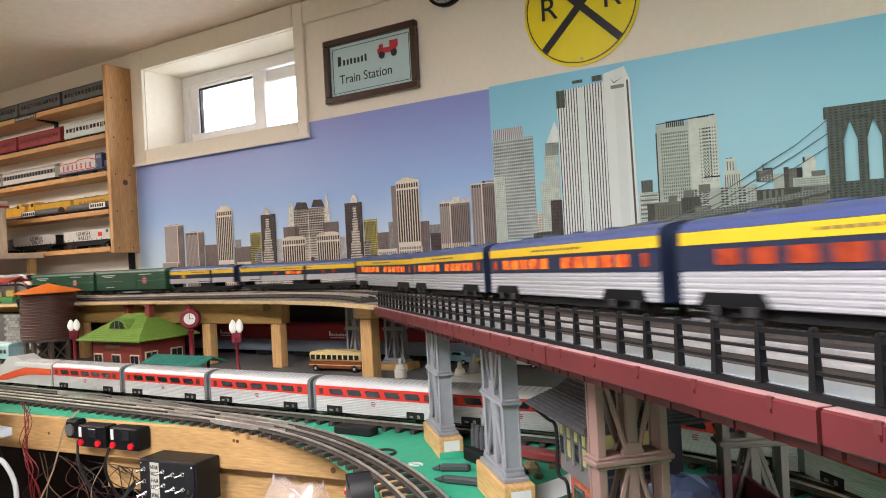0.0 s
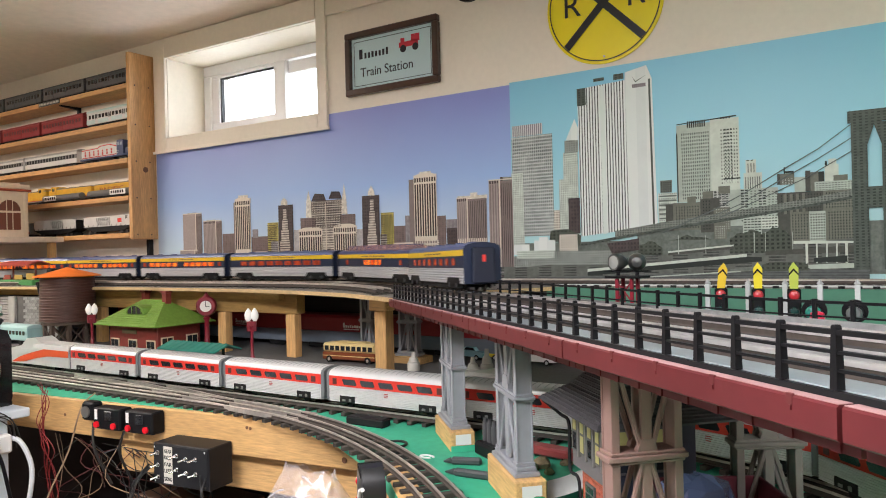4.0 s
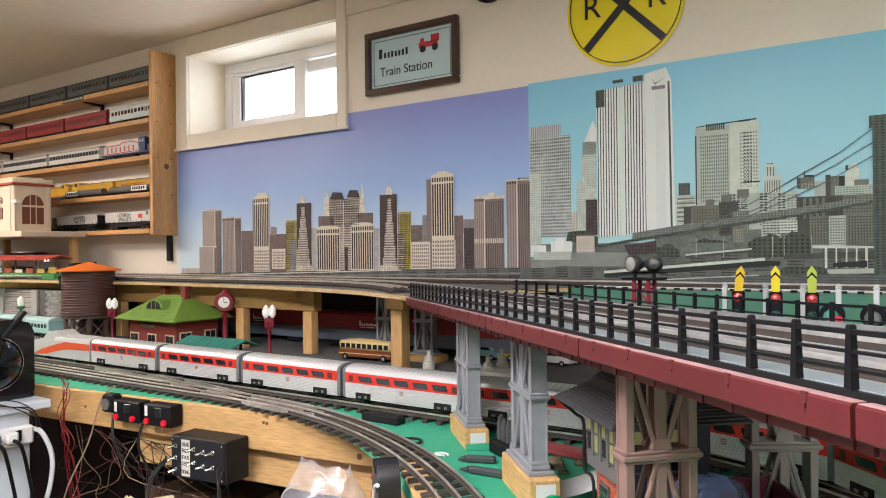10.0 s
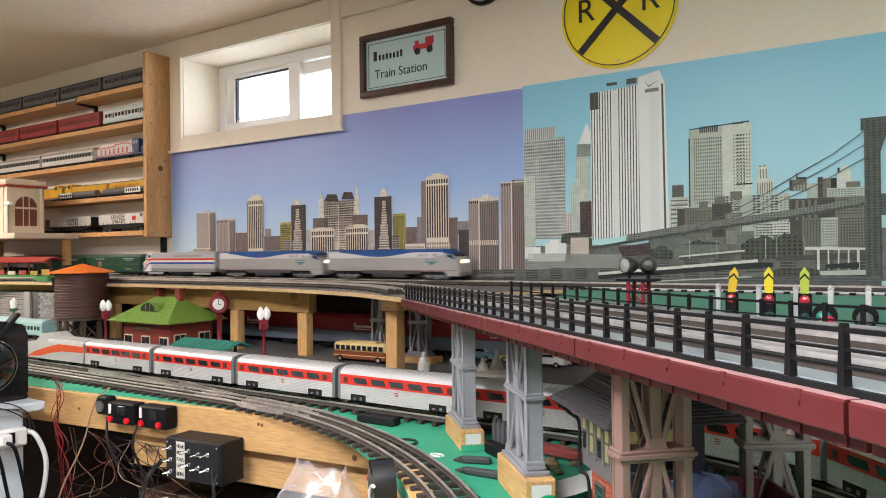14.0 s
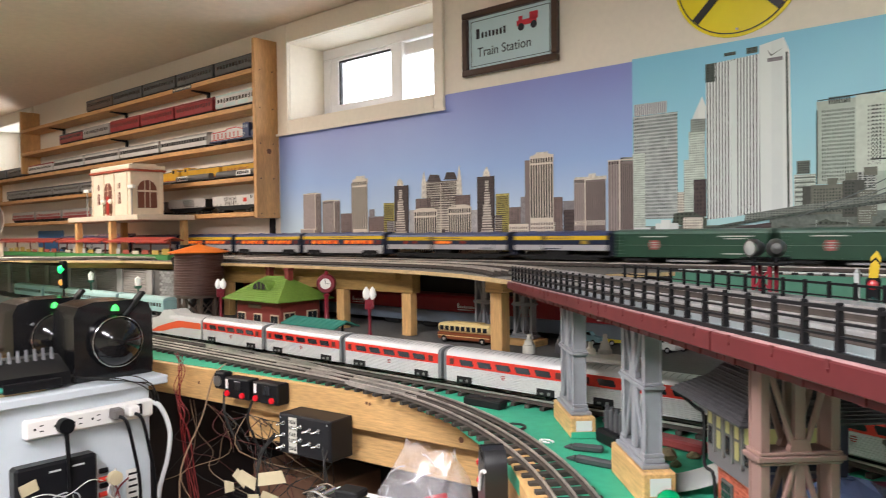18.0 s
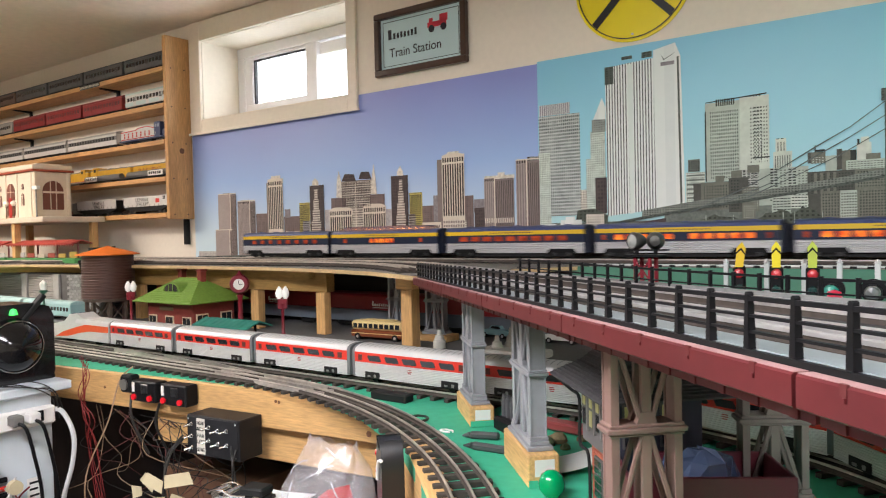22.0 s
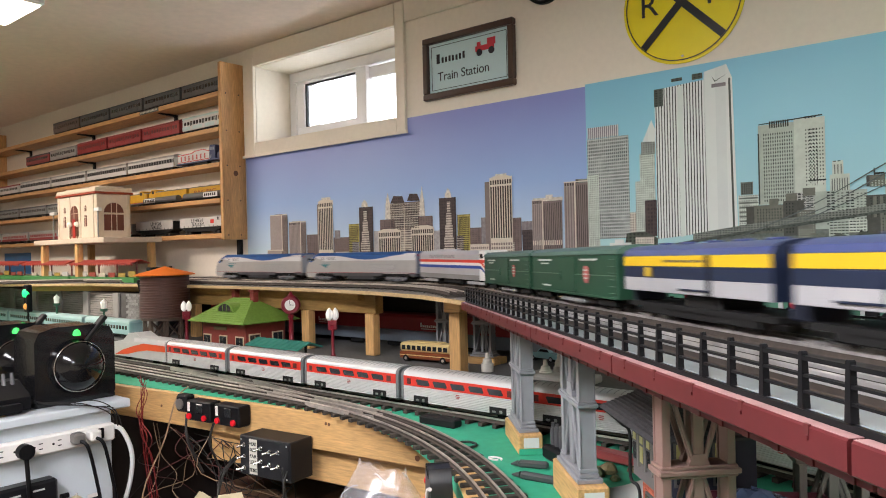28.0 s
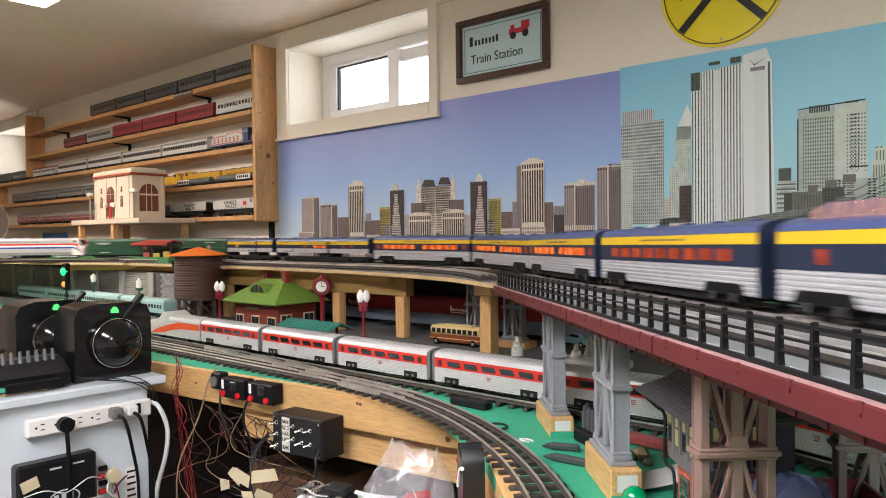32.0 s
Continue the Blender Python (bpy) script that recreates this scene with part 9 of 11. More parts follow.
def signals():
    blk = BLACK
    # searchlight tower
    s = thing("searchlight_tower", "dark red model tower with two grey searchlights", "model searchlight", pose(-0.271, -0.705, 1.2505, 0, 0, -8))
    mr = mat("tower_maroon", (0.22, 0.012, 0.025), 0.45, grain=0.06, spec=0.3)
    for x in (-0.012, 0.012):
        for y in (-0.010, 0.010):
            part("tower_leg", G().cbox(x - 0.0025, x + 0.0025, y - 0.0025, y + 0.0025, 0.0277, 0.192, 0.0005), mr, s)
    for k in range(5):
        z = 0.030 + k * 0.032
        part("cross_brace", G().cyl((-0.012, -0.0115, z), (0.012, -0.0115, z + 0.029), 0.0014, 6).cyl((0.012, -0.0115, z), (-0.012, -0.0115, z + 0.029), 0.0014, 6), mr, s)
    part("platform", G().cbox(-0.030, 0.030, -0.017, 0.017, 0.1925, 0.196, 0.001), blk, s)
    part("railing", G().tube([(-0.029, -0.016, 0.203), (0.029, -0.016, 0.203), (0.029, 0.016, 0.203), (-0.029, 0.016, 0.203), (-0.029, -0.016, 0.203)], 0.0008), blk, s)
    lamp = mat("searchlight_grey", (0.09, 0.09, 0.085), 0.35, 0.6, grain=0.08)
    for x, yaw in ((-0.015, -20), (0.0165, 205)):
        m = pose(x, 0, 0.217, 90, 0, yaw)
        hd = part("lamp_head", G().lathe([(0, -0.015), (0.0075, -0.0135), (0.0130, -0.003), (0.0138, 0.0075), (0.0124, 0.010), (0, 0.0085)], 20, m=m), lamp, s, smooth=True)
        part("lens", G().lathe([(0, 0.0125), (0.0045, 0.0118), (0.0116, 0.0093), (0, 0.0089)], 18, m=m), mat("searchlight_lens", (0.30, 0.31, 0.29), 0.1, coat=0.5), hd, smooth=True)
        part("yoke", G().cyl((x, 0, 0.1962), (x, 0, 0.205), 0.003, 8), blk, s)
    # dwarf signals with yellow arrow heads
    yl, gn = mat("arrow_yellow", (0.62, 0.52, 0.02), 0.4), mat("arrow_lime", (0.36, 0.43, 0.06), 0.4)
    for k, (x, col) in enumerate(((-0.133, mat("arrow_amber", (0.58, 0.40, 0.02), 0.4)), (-0.084, yl), (-0.039, gn))):
        g = thing("crossing_signal", "black model signal with a yellow arrow blade and red lamp", "model signal", pose(x, -0.71, 1.2505, 0, 0, 8), group="model signals")
        part("post", G().cbox(-0.004, 0.004, -0.003, 0.003, 0.0482, 0.165, 0.001), blk, g)
        part("base", G().cbox(-0.011, 0.011, -0.010, 0.010, 0.0277, 0.048, 0.002), blk, g)
        part("lamp_housing", G().cbox(-0.0085, 0.0085, -0.008, 0.005, 0.130, 0.180, 0.003), blk, g)
        tilt = pose(0, 0, 0.178, 0, 7 if k == 0 else 0, 0)
        bl = part("arrow_blade", G().prism([(-0.0052, 0), (0.0052, 0), (0.0060, 0.028), (0, 0.037), (-0.0060, 0.028)], -0.0062, -0.0048, "y"), col, g, "yellow arrow-shaped blade", at=tilt)
        part("chevron", G().prism([(-0.0058, 0.0215), (0, 0.0285), (0.0058, 0.0215), (0.0058, 0.0185), (0, 0.0250), (-0.0058, 0.0185)], -0.0068, -0.0063, "y"), blk, bl)
        part("red_lamp", G().lathe([(0, 0.006), (0.005, 0.0045), (0.0068, 0.0), (0, 0)], 14, m=pose(0, -0.0082, 0.170, 90, 0, 0)), mat("signal_red", (0.34, 0.02, 0.03), 0.25, emit=(1, 0.08, 0.08), strength=0.08), g, smooth=True)
        part("lower_lamp", G().lathe([(0, 0.005), (0.005, 0.004), (0.0066, 0.0), (0, 0)], 14, m=pose(0, -0.0082, 0.148, 90, 0, 0)), mat("signal_green_dark", (0.012, 0.045, 0.04), 0.25), g, smooth=True)
    for x in (-0.155, -0.100, -0.052, -0.009, 0.035, 0.082):
        p = thing("white_post", "small white square post with a pointed cap", "model post", (x, -0.694, 1.2505), group="white posts")
        part("post", G().cbox(-0.0033, 0.0033, -0.0033, 0.0033, 0.0277, 0.184, 0.0006), mat("post_white", (0.46, 0.48, 0.47), 0.5), p)
        part("cap", G().lathe([(0.0048, 0.1842), (0, 0.191)], 4), mat("post_cap_grey", (0.45, 0.46, 0.46), 0.5), p)
    for k, x in enumerate((-0.012, 0.034)):
        g = thing("target_signal", "round black model target signal with a teal lens", "model signal", (x, -0.735, 1.2505), group="model signals")
        part("post", G().cyl((0, 0, 0.0277), (0, 0, 0.14), 0.004, 8), blk, g)
        part("target", G().cyl((0, -0.004, 0.152), (0, 0.0, 0.152), 0.0150, 28), blk, g)
        part("hood", G().cyl((0, -0.016, 0.150), (0, -0.004, 0.150), 0.0105, 16), blk, g)
        part("lens", G().lathe([(0, 0.006), (0.007, 0.004), (0.0095, 0), (0, 0)], 14, m=pose(0, -0.0162, 0.150, 90, 0, 0)), mat("lens_teal" if k == 0 else "lens_grey", (0.03, 0.22, 0.17) if k == 0 else (0.12, 0.13, 0.13), 0.2, coat=0.5), g, smooth=True)
    g = thing("track_marker", "white bulb-shaped marker with a red top beside the signals", "model marker", (-0.006, -0.765, 1.316))
    part("bulb", G().lathe([(0, 0), (0.012, 0.0), (0.013, 0.055), (0.010, 0.066), (0.006, 0.072), (0, 0.073)], 14), mat("marker_white", (0.8, 0.78, 0.74), 0.35), g, smooth=True)
    part("red_top", G().lathe([(0.006, 0.0735), (0.009, 0.077), (0.008, 0.086), (0, 0.089)], 14), mat("marker_red", (0.60, 0.02, 0.06), 0.3), g, smooth=True)
    for x in (-0.128, -0.081, -0.053, -0.029):
        g = thing("white_marker", "white egg-shaped marker cap beyond the viaduct", "model marker", (x, -0.76, 1.316), group="white markers")
        part("cap", G().lathe([(0, 0), (0.010, 0.0), (0.010, 0.06), (0.008, 0.070), (0.004, 0.078), (0, 0.080)], 14), MATS["marker_white"], g, smooth=True)
    tagged(part("signal_shelf", G().cbox(-0.33, 0.13, -0.752, -0.670, 1.266, 1.278, 0.002), mat("shelf_dark_paint", (0.03, 0.035, 0.035), 0.6, grain=0.15)), "dark shelf between the two levels carrying model signals", "shelf")
    shelf = bpy.data.objects["signal_shelf"]
    for x, y in ((-0.325, -0.700), (0.112, -0.700)):
        part("shelf_leg", G().cbox(x, x + 0.014, y, y + 0.014, TABLE_Z, 1.2658, 0.001), MATS["shelf_dark_paint"], shelf)
    led = thing("marker_ledge", "dark narrow ledge carrying white marker caps", "ledge")
    part("riser", G().cbox(-0.16, 0.05, -0.7515, -0.745, 1.2782, 1.2998, 0.001), MATS["shelf_dark_paint"], led)
    part("ledge_board", G().cbox(-0.16, 0.05, -0.785, -0.745, 1.300, 1.3155, 0.002), MATS["shelf_dark_paint"], led)
    # green three-colour signal at the left
    g = thing("block_signal", "black model colour-light signal showing green", "model signal", (-2.86, -0.665, 1.164))
    part("post", G().cyl((0, 0, 0), (0, 0, 0.15), 0.004, 8), blk, g)
    part("housing", G().cbox(-0.018, 0.018, -0.010, 0.010, 0.135, 0.24, 0.004), blk, g)
    part("green_lamp", G().lathe([(0, 0.006), (0.012, 0.004), (0.016, 0), (0, 0)], 16, m=pose(0.005, -0.0105, 0.208, 90, 0, 30)), mat("signal_green_lit", (0.05, 0.6, 0.3), 0.3, emit=(0.0, 0.95, 0.16), strength=1.6), g, "lit green lamp", smooth=True)
    part("amber_lamp", G().lathe([(0, 0.005), (0.009, 0.003), (0.012, 0), (0, 0)], 16, m=pose(0.005, -0.0105, 0.158, 90, 0, 30)), mat("signal_amber", (0.5, 0.22, 0.04), 0.3, emit=(1, 0.4, 0.08), strength=0.7), g, smooth=True)


def signal_cabin():
    """Grey lineside cabin under the viaduct, turned with it: brick ground floor, windowed upper floor, bell-cast hipped roof."""
    h = thing("signal_cabin", "grey model signal cabin with shingled roof, brick base, lit windows", "model building", pose(-0.1608, -1.0322, TABLE_Z, 0, 0, -45.5))
    lx, ly, zb, zw = 0.107, 0.088, 0.086, 0.158
    gr = mat("cabin_grey", (0.115, 0.108, 0.108), 0.65, grain=0.08, scale=60, stain=0.1)
    nv = mat("cabin_roof_slate", (0.052, 0.050, 0.055), 0.7, grain=0.25, scale=140, bump=0.4)
    bk = mat("cabin_brick", (0.36, 0.085, 0.045), 0.7, grain=0.15, scale=100, vary=0.2)
    trim = mat("cabin_frame", (0.075, 0.075, 0.072), 0.6)
    part("brick_base", G().cbox(-lx / 2 + 0.007, lx / 2 - 0.007, -ly / 2 + 0.007, ly / 2 - 0.007, 0, zb, 0.001), bk, h)
    brick = G().cbox(-0.0042, 0.0042, -0.0008, 0.0004, -0.0015, 0.0015, 0.0003).mesh("brick", bk)
    for r in range(20):
        for k in range(9):
            x = -lx / 2 + 0.014 + k * 0.0095 + (0.0047 if r % 2 else 0)
            if x < lx / 2 - 0.012 and not (-0.034 < x < -0.006 and 0.026 < 0.004 + r * 0.0041 < 0.076):
                part("brick", brick, None, h, at=Matrix.Translation((x, -ly / 2 + 0.0068, 0.004 + r * 0.0041)))
    w = part("ground_window", G().cbox(-0.032, -0.008, -ly / 2 + 0.0042, -ly / 2 + 0.0068, 0.028, 0.074, 0.0005), trim, h)
    for i in range(3):
        for r in range(5):
            part("pane", G().box(-0.0305 + i * 0.0074, -0.0247 + i * 0.0074, -ly / 2 + 0.0036, -ly / 2 + 0.0041, 0.030 + r * 0.0086, 0.0368 + r * 0.0086), DARK_GLASS, w)
    part("wall", G().cbox(-lx / 2, lx / 2, -ly / 2, ly / 2, zb + 0.0005, zw, 0.001), gr, h)
    for s in (-1, 1):
        for k in range(6):
            z = zb + 0.002 + k * 0.0040
            part("clapboard", G().prism([(s * ly / 2, z), (s * (ly / 2 + 0.0010), z), (s * (ly / 2 + 0.0002), z + 0.0039), (s * ly / 2, z + 0.0039)], -lx / 2, lx / 2, "x"), gr, h)
            part("clapboard", G().prism([(s * lx / 2, z), (s * (lx / 2 + 0.0010), z), (s * (lx / 2 + 0.0002), z + 0.0039), (s * lx / 2, z + 0.0039)], -ly / 2, ly / 2, "y"), gr, h)
    # dark sheet over the grey end: this side's shade is put into colour
    part("end_cladding", G().cbox(lx / 2 + 0.0011, lx / 2 + 0.0019, -ly / 2, ly / 2, zb - 0.06, zw - 0.001, 0.0002), mat("cabin_end_shade", (0.022, 0.026, 0.045), 0.6, grain=0.1, scale=60), h, "dark navy sheet on the end wall, shade put into its colour")
    a, b, ez = lx / 2 + 0.030, ly / 2 + 0.030, zw + 0.002
    rx, ry, mz, pz = 0.010, 0.006, ez + 0.020, 0.226
    am, bm_ = a * 0.62, b * 0.62
    ring = lambda p, q, z: [(-p, -q, z), (p, -q, z), (p, q, z), (-p, q, z)]
    v = ring(a, b, ez - 0.002) + ring(a, b, ez) + ring(am, bm_, mz) + ring(rx, ry, pz)
    f = [(3, 2, 1, 0), (12, 13, 14, 15)] + [(q + i, q + (i + 1) % 4, q + 4 + (i + 1) % 4, q + 4 + i) for q in (0, 4, 8) for i in range(4)]
    rf = part("roof", G().add(v, f), nv, h, "dark shingled bell-cast hipped roof")
    for k in range(1, 20):
        t = k / 20
        if t < 0.4:
            u, p, q, z = t / 0.4, a + (am - a) * t / 0.4, b + (bm_ - b) * t / 0.4, ez + (mz - ez) * t / 0.4
        else:
            u = (t - 0.4) / 0.6
            p, q, z = am + (rx - am) * u, bm_ + (ry - bm_) * u, mz + (pz - mz) * u
        co = G()
        for s in (-1, 1):
            co.box(-p, p, s * q - 0.0007, s * q + 0.0007, z - 0.0004, z + 0.0009)
            co.box(s * p - 0.0007, s * p + 0.0007, -q, q, z - 0.0004, z + 0.0009)
        part("shingle_course", co, nv, rf)
    lit = mat("cabin_lit_window", (0.27, 0.25, 0.09), 0.4, emit=(1.0, 0.90, 0.34), strength=0.05)
    z0, z1 = zb + 0.020, zw - 0.006
    for k in range(5):
        x = -lx / 2 + 0.0125 + k * 0.0205
        w = part("window", G().cbox(x - 0.0085, x + 0.0085, -ly / 2 - 0.0030, -ly / 2 - 0.0012, z0, z1, 0.0005), trim, h)
        part("pane", G().box(x - 0.0042, x + 0.0042, -ly / 2 - 0.0036, -ly / 2 - 0.0031, (z0 + z1) / 2 + 0.001, z1 - 0.003), lit, w)
        part("pane", G().box(x - 0.0042, x + 0.0042, -ly / 2 - 0.0036, -ly / 2 - 0.0031, z0 + 0.003, (z0 + z1) / 2 - 0.002), DARK_GLASS if k % 2 == 0 else lit, w)
        part("window_stile", G().cbox(x + 0.0093, x + 0.0112, -ly / 2 - 0.0042, -ly / 2 - 0.0012, z0 - 0.004, z1 + 0.003, 0.0004), mat("cabin_stile", (0.17, 0.165, 0.15), 0.6), h)
    for y in (-0.030, 0.010):
        w = part("window", G().cbox(lx / 2 + 0.0019, lx / 2 + 0.0030, y - 0.012, y + 0.012, z0, z1, 0.0005), trim, h)
        part("pane", G().box(lx / 2 + 0.0031, lx / 2 + 0.0036, y - 0.0095, y + 0.0095, (z0 + z1) / 2 - 0.006, z1 - 0.003), lit, w)
        part("pane", G().box(lx / 2 + 0.0031, lx / 2 + 0.0036, y - 0.0095, y + 0.0095, z0 + 0.003, (z0 + z1) / 2 - 0.008), DARK_GLASS, w)
    part("downpipe", G().tube([(-a + 0.004, -b + 0.004, ez - 0.003), (-lx / 2 - 0.012, -ly / 2 - 0.010, zw - 0.016), (-lx / 2 - 0.004, -ly / 2 - 0.003, zw - 0.026), (-lx / 2 - 0.004, -ly / 2 - 0.003, zb - 0.004), (-lx / 2 + 0.010, -ly / 2 + 0.002, zb - 0.016), (-lx / 2 + 0.010, -ly / 2 + 0.003, 0.004)], 0.0019), BLACK_MATT, h)
    # tub
    t = thing("storage_tub", "dark red open plastic tub holding a clear bag", "tub", pose(-0.078, -1.092, TABLE_Z, 0, 0, 32))
    g = G()
    g.cbox(-0.075, 0.075, -0.040, 0.040, 0, 0.004, 0.001)
    for s in (-1, 1):
        g.cbox(-0.075, 0.075, s * 0.0385 - 0.002, s * 0.0385 + 0.002, 0.004, 0.102, 0.001)
        g.cbox(s * 0.0735 - 0.002, s * 0.0735 + 0.002, -0.0365, 0.0365, 0.004, 0.102, 0.001)
    part("tub_body", g, mat("tub_maroon", (0.10, 0.012, 0.022), 0.45), t)
    bag = G()
    rb = random.Random(5)
    bag.lathe([(0, 0.006), (0.034, 0.008), (0.040, 0.035), (0.030, 0.062), (0.012, 0.070), (0, 0.071)], 12)
    bag.v = [(x * 1.05 + rb.uniform(-0.004, 0.004), y * 0.7 + rb.uniform(-0.003, 0.003), 0.045 + z + rb.uniform(-0.004, 0.004) if z > 0.01 else z) for x, y, z in bag.v]
    part("clear_bag", bag, mat("bag_blue_film", (0.10, 0.14, 0.25), 0.15, alpha=0.75, coat=0.4), t)


def table_litter():
    rub = mat("black_rubber", (0.012, 0.02, 0.016), 0.55)
    for x, y in ((-0.655, -0.795), (-0.602, -0.848)):
        r = thing("rubber_ring", "thin black rubber ring lying on the green table", "rubber ring", (x, y, TABLE_Z), group="rubber rings")
        pts = [(0.020 * math.cos(a), 0.020 * math.sin(a), 0.0026) for a in np.linspace(0, 2 * math.pi, 25)]
        part("ring", G().tube(pts, 0.0024), rub, r)
    k = thing("tool_stand", "black stand holding short dark tool bits", "tool stand", pose(-0.475, -0.775, TABLE_Z, 0, 0, -30))
    part("base", G().cbox(-0.03, 0.03, -0.018, 0.018, 0, 0.022, 0.004), BLACK, k)
    for i in range(4):
        x = -0.021 + i * 0.014
        part("bit", G().cyl((x, 0, 0.022), (x, 0, 0.050 + 0.003 * (i % 2)), 0.0052, 10).cyl((x, 0, 0.050), (x, 0, 0.058), 0.0035, 8), mat("bit_grey", (0.07, 0.07, 0.075), 0.5), k)
    for x, y, rz, l in ((-0.495, -0.835, 20, 0.06), (-0.455, -0.885, 5, 0.075), (-0.425, -0.845, 60, 0.04)):
        p = thing("switch_tool", "dark pointed hand tool on the table", "hand tool", pose(x, y, TABLE_Z, 0, 0, rz), group="hand tools")
        part("handle", G().cbox(-l * 0.3, l / 2, -0.006, 0.006, 0.0005, 0.0115, 0.003), mat("tool_dark", (0.05, 0.055, 0.055), 0.5), p)
        part("tip", G().cyl((-l * 0.3, 0, 0.006), (-l / 2, 0, 0.004), 0.005, 10, 0.0012), MATS["tool_dark"], p)
    c = thing("cable_clip", "white wire loop on the green table", "wire loop", (-0.565, -0.83, TABLE_Z))
    part("loop", G().tube([(0.012 * math.cos(a), 0.007 * math.sin(a), 0.002) for a in np.linspace(0, 5.6, 14)], 0.0016), WHITE, c)
    g = thing("green_globe", "small glossy green ball at the table edge", "ball", (-0.285, -1.00, TABLE_Z))
    part("ball", G().lathe([(0, 0.0), (0.010, 0.0025), (0.0155, 0.010), (0.0165, 0.018), (0.013, 0.028), (0.006, 0.033), (0, 0.034)], 18), mat("ball_green", (0.0, 0.30, 0.10), 0.15, coat=0.5), g, smooth=True)
    p = thing("paper_scrap", "curled sheet of pale paper by the signal cabin", "paper", pose(-0.315, -0.885, TABLE_Z, 0, 0, 30))
    pg = G()
    prof = [(-0.045 + 0.09 * i / 10, 0.001 + 0.022 * (i / 10) ** 2) for i in range(11)]
    pg.prism(prof + [(x, z + 0.0008) for x, z in prof[::-1]], -0.035, 0.035, "y")
    part("sheet", pg, mat("paper_grey_white", (0.62, 0.63, 0.60), 0.7), p)
    rb = random.Random(2)
    for i in range(7):
        r = thing("rubble_stone", "small mossy brown stone beside the cabin", "stone", pose(-0.40 + rb.uniform(-0.03, 0.05), -0.80 + rb.uniform(-0.03, 0.04), TABLE_Z, 0, 0, rb.uniform(0, 360)), group="stones")
        s = rb.uniform(0.008, 0.014)
        q = G().lathe([(0, 0), (s, 0.001), (s * 1.1, s * 0.6), (s * 0.5, s * 1.1), (0, s * 1.15)], 8)
        q.v = [(x * rb.uniform(0.8, 1.3), y * rb.uniform(0.7, 1.1), z) for x, y, z in q.v]
        part("stone", q, mat("stone_moss_%d" % (i % 2), ((0.22, 0.17, 0.09), (0.10, 0.13, 0.06))[i % 2], 0.85, grain=0.3, scale=120), r)
    r = thing("red_flatbed", "dull red toy flatbed lying beside the track", "toy", pose(-0.40, -0.735, TABLE_Z, 0, 0, -8))
    part("bed", G().cbox(-0.06, 0.06, -0.014, 0.014, 0.004, 0.018, 0.003), mat("flatbed_red", (0.30, 0.05, 0.05), 0.5, grain=0.1), r)
    part("wheels", G().cyl((-0.04, -0.013, 0.004), (-0.04, 0.013, 0.004), 0.004, 8).cyl((0.04, -0.013, 0.004), (0.04, 0.013, 0.004), 0.004, 8), BLACK_MATT, r)


# ---- front of the bench ----
def wires(name, label, at_pts, r, material, n=1, seed=0, spread=0.0):
    rb = random.Random(seed)
    t = thing(name, label, "cable")
    for i in range(n):
        part("strand", G().tube([(x + rb.uniform(-spread, spread), y + rb.uniform(-spread, spread), z + rb.uniform(-spread, spread)) for x, y, z in at_pts], r), material, t)
    return t


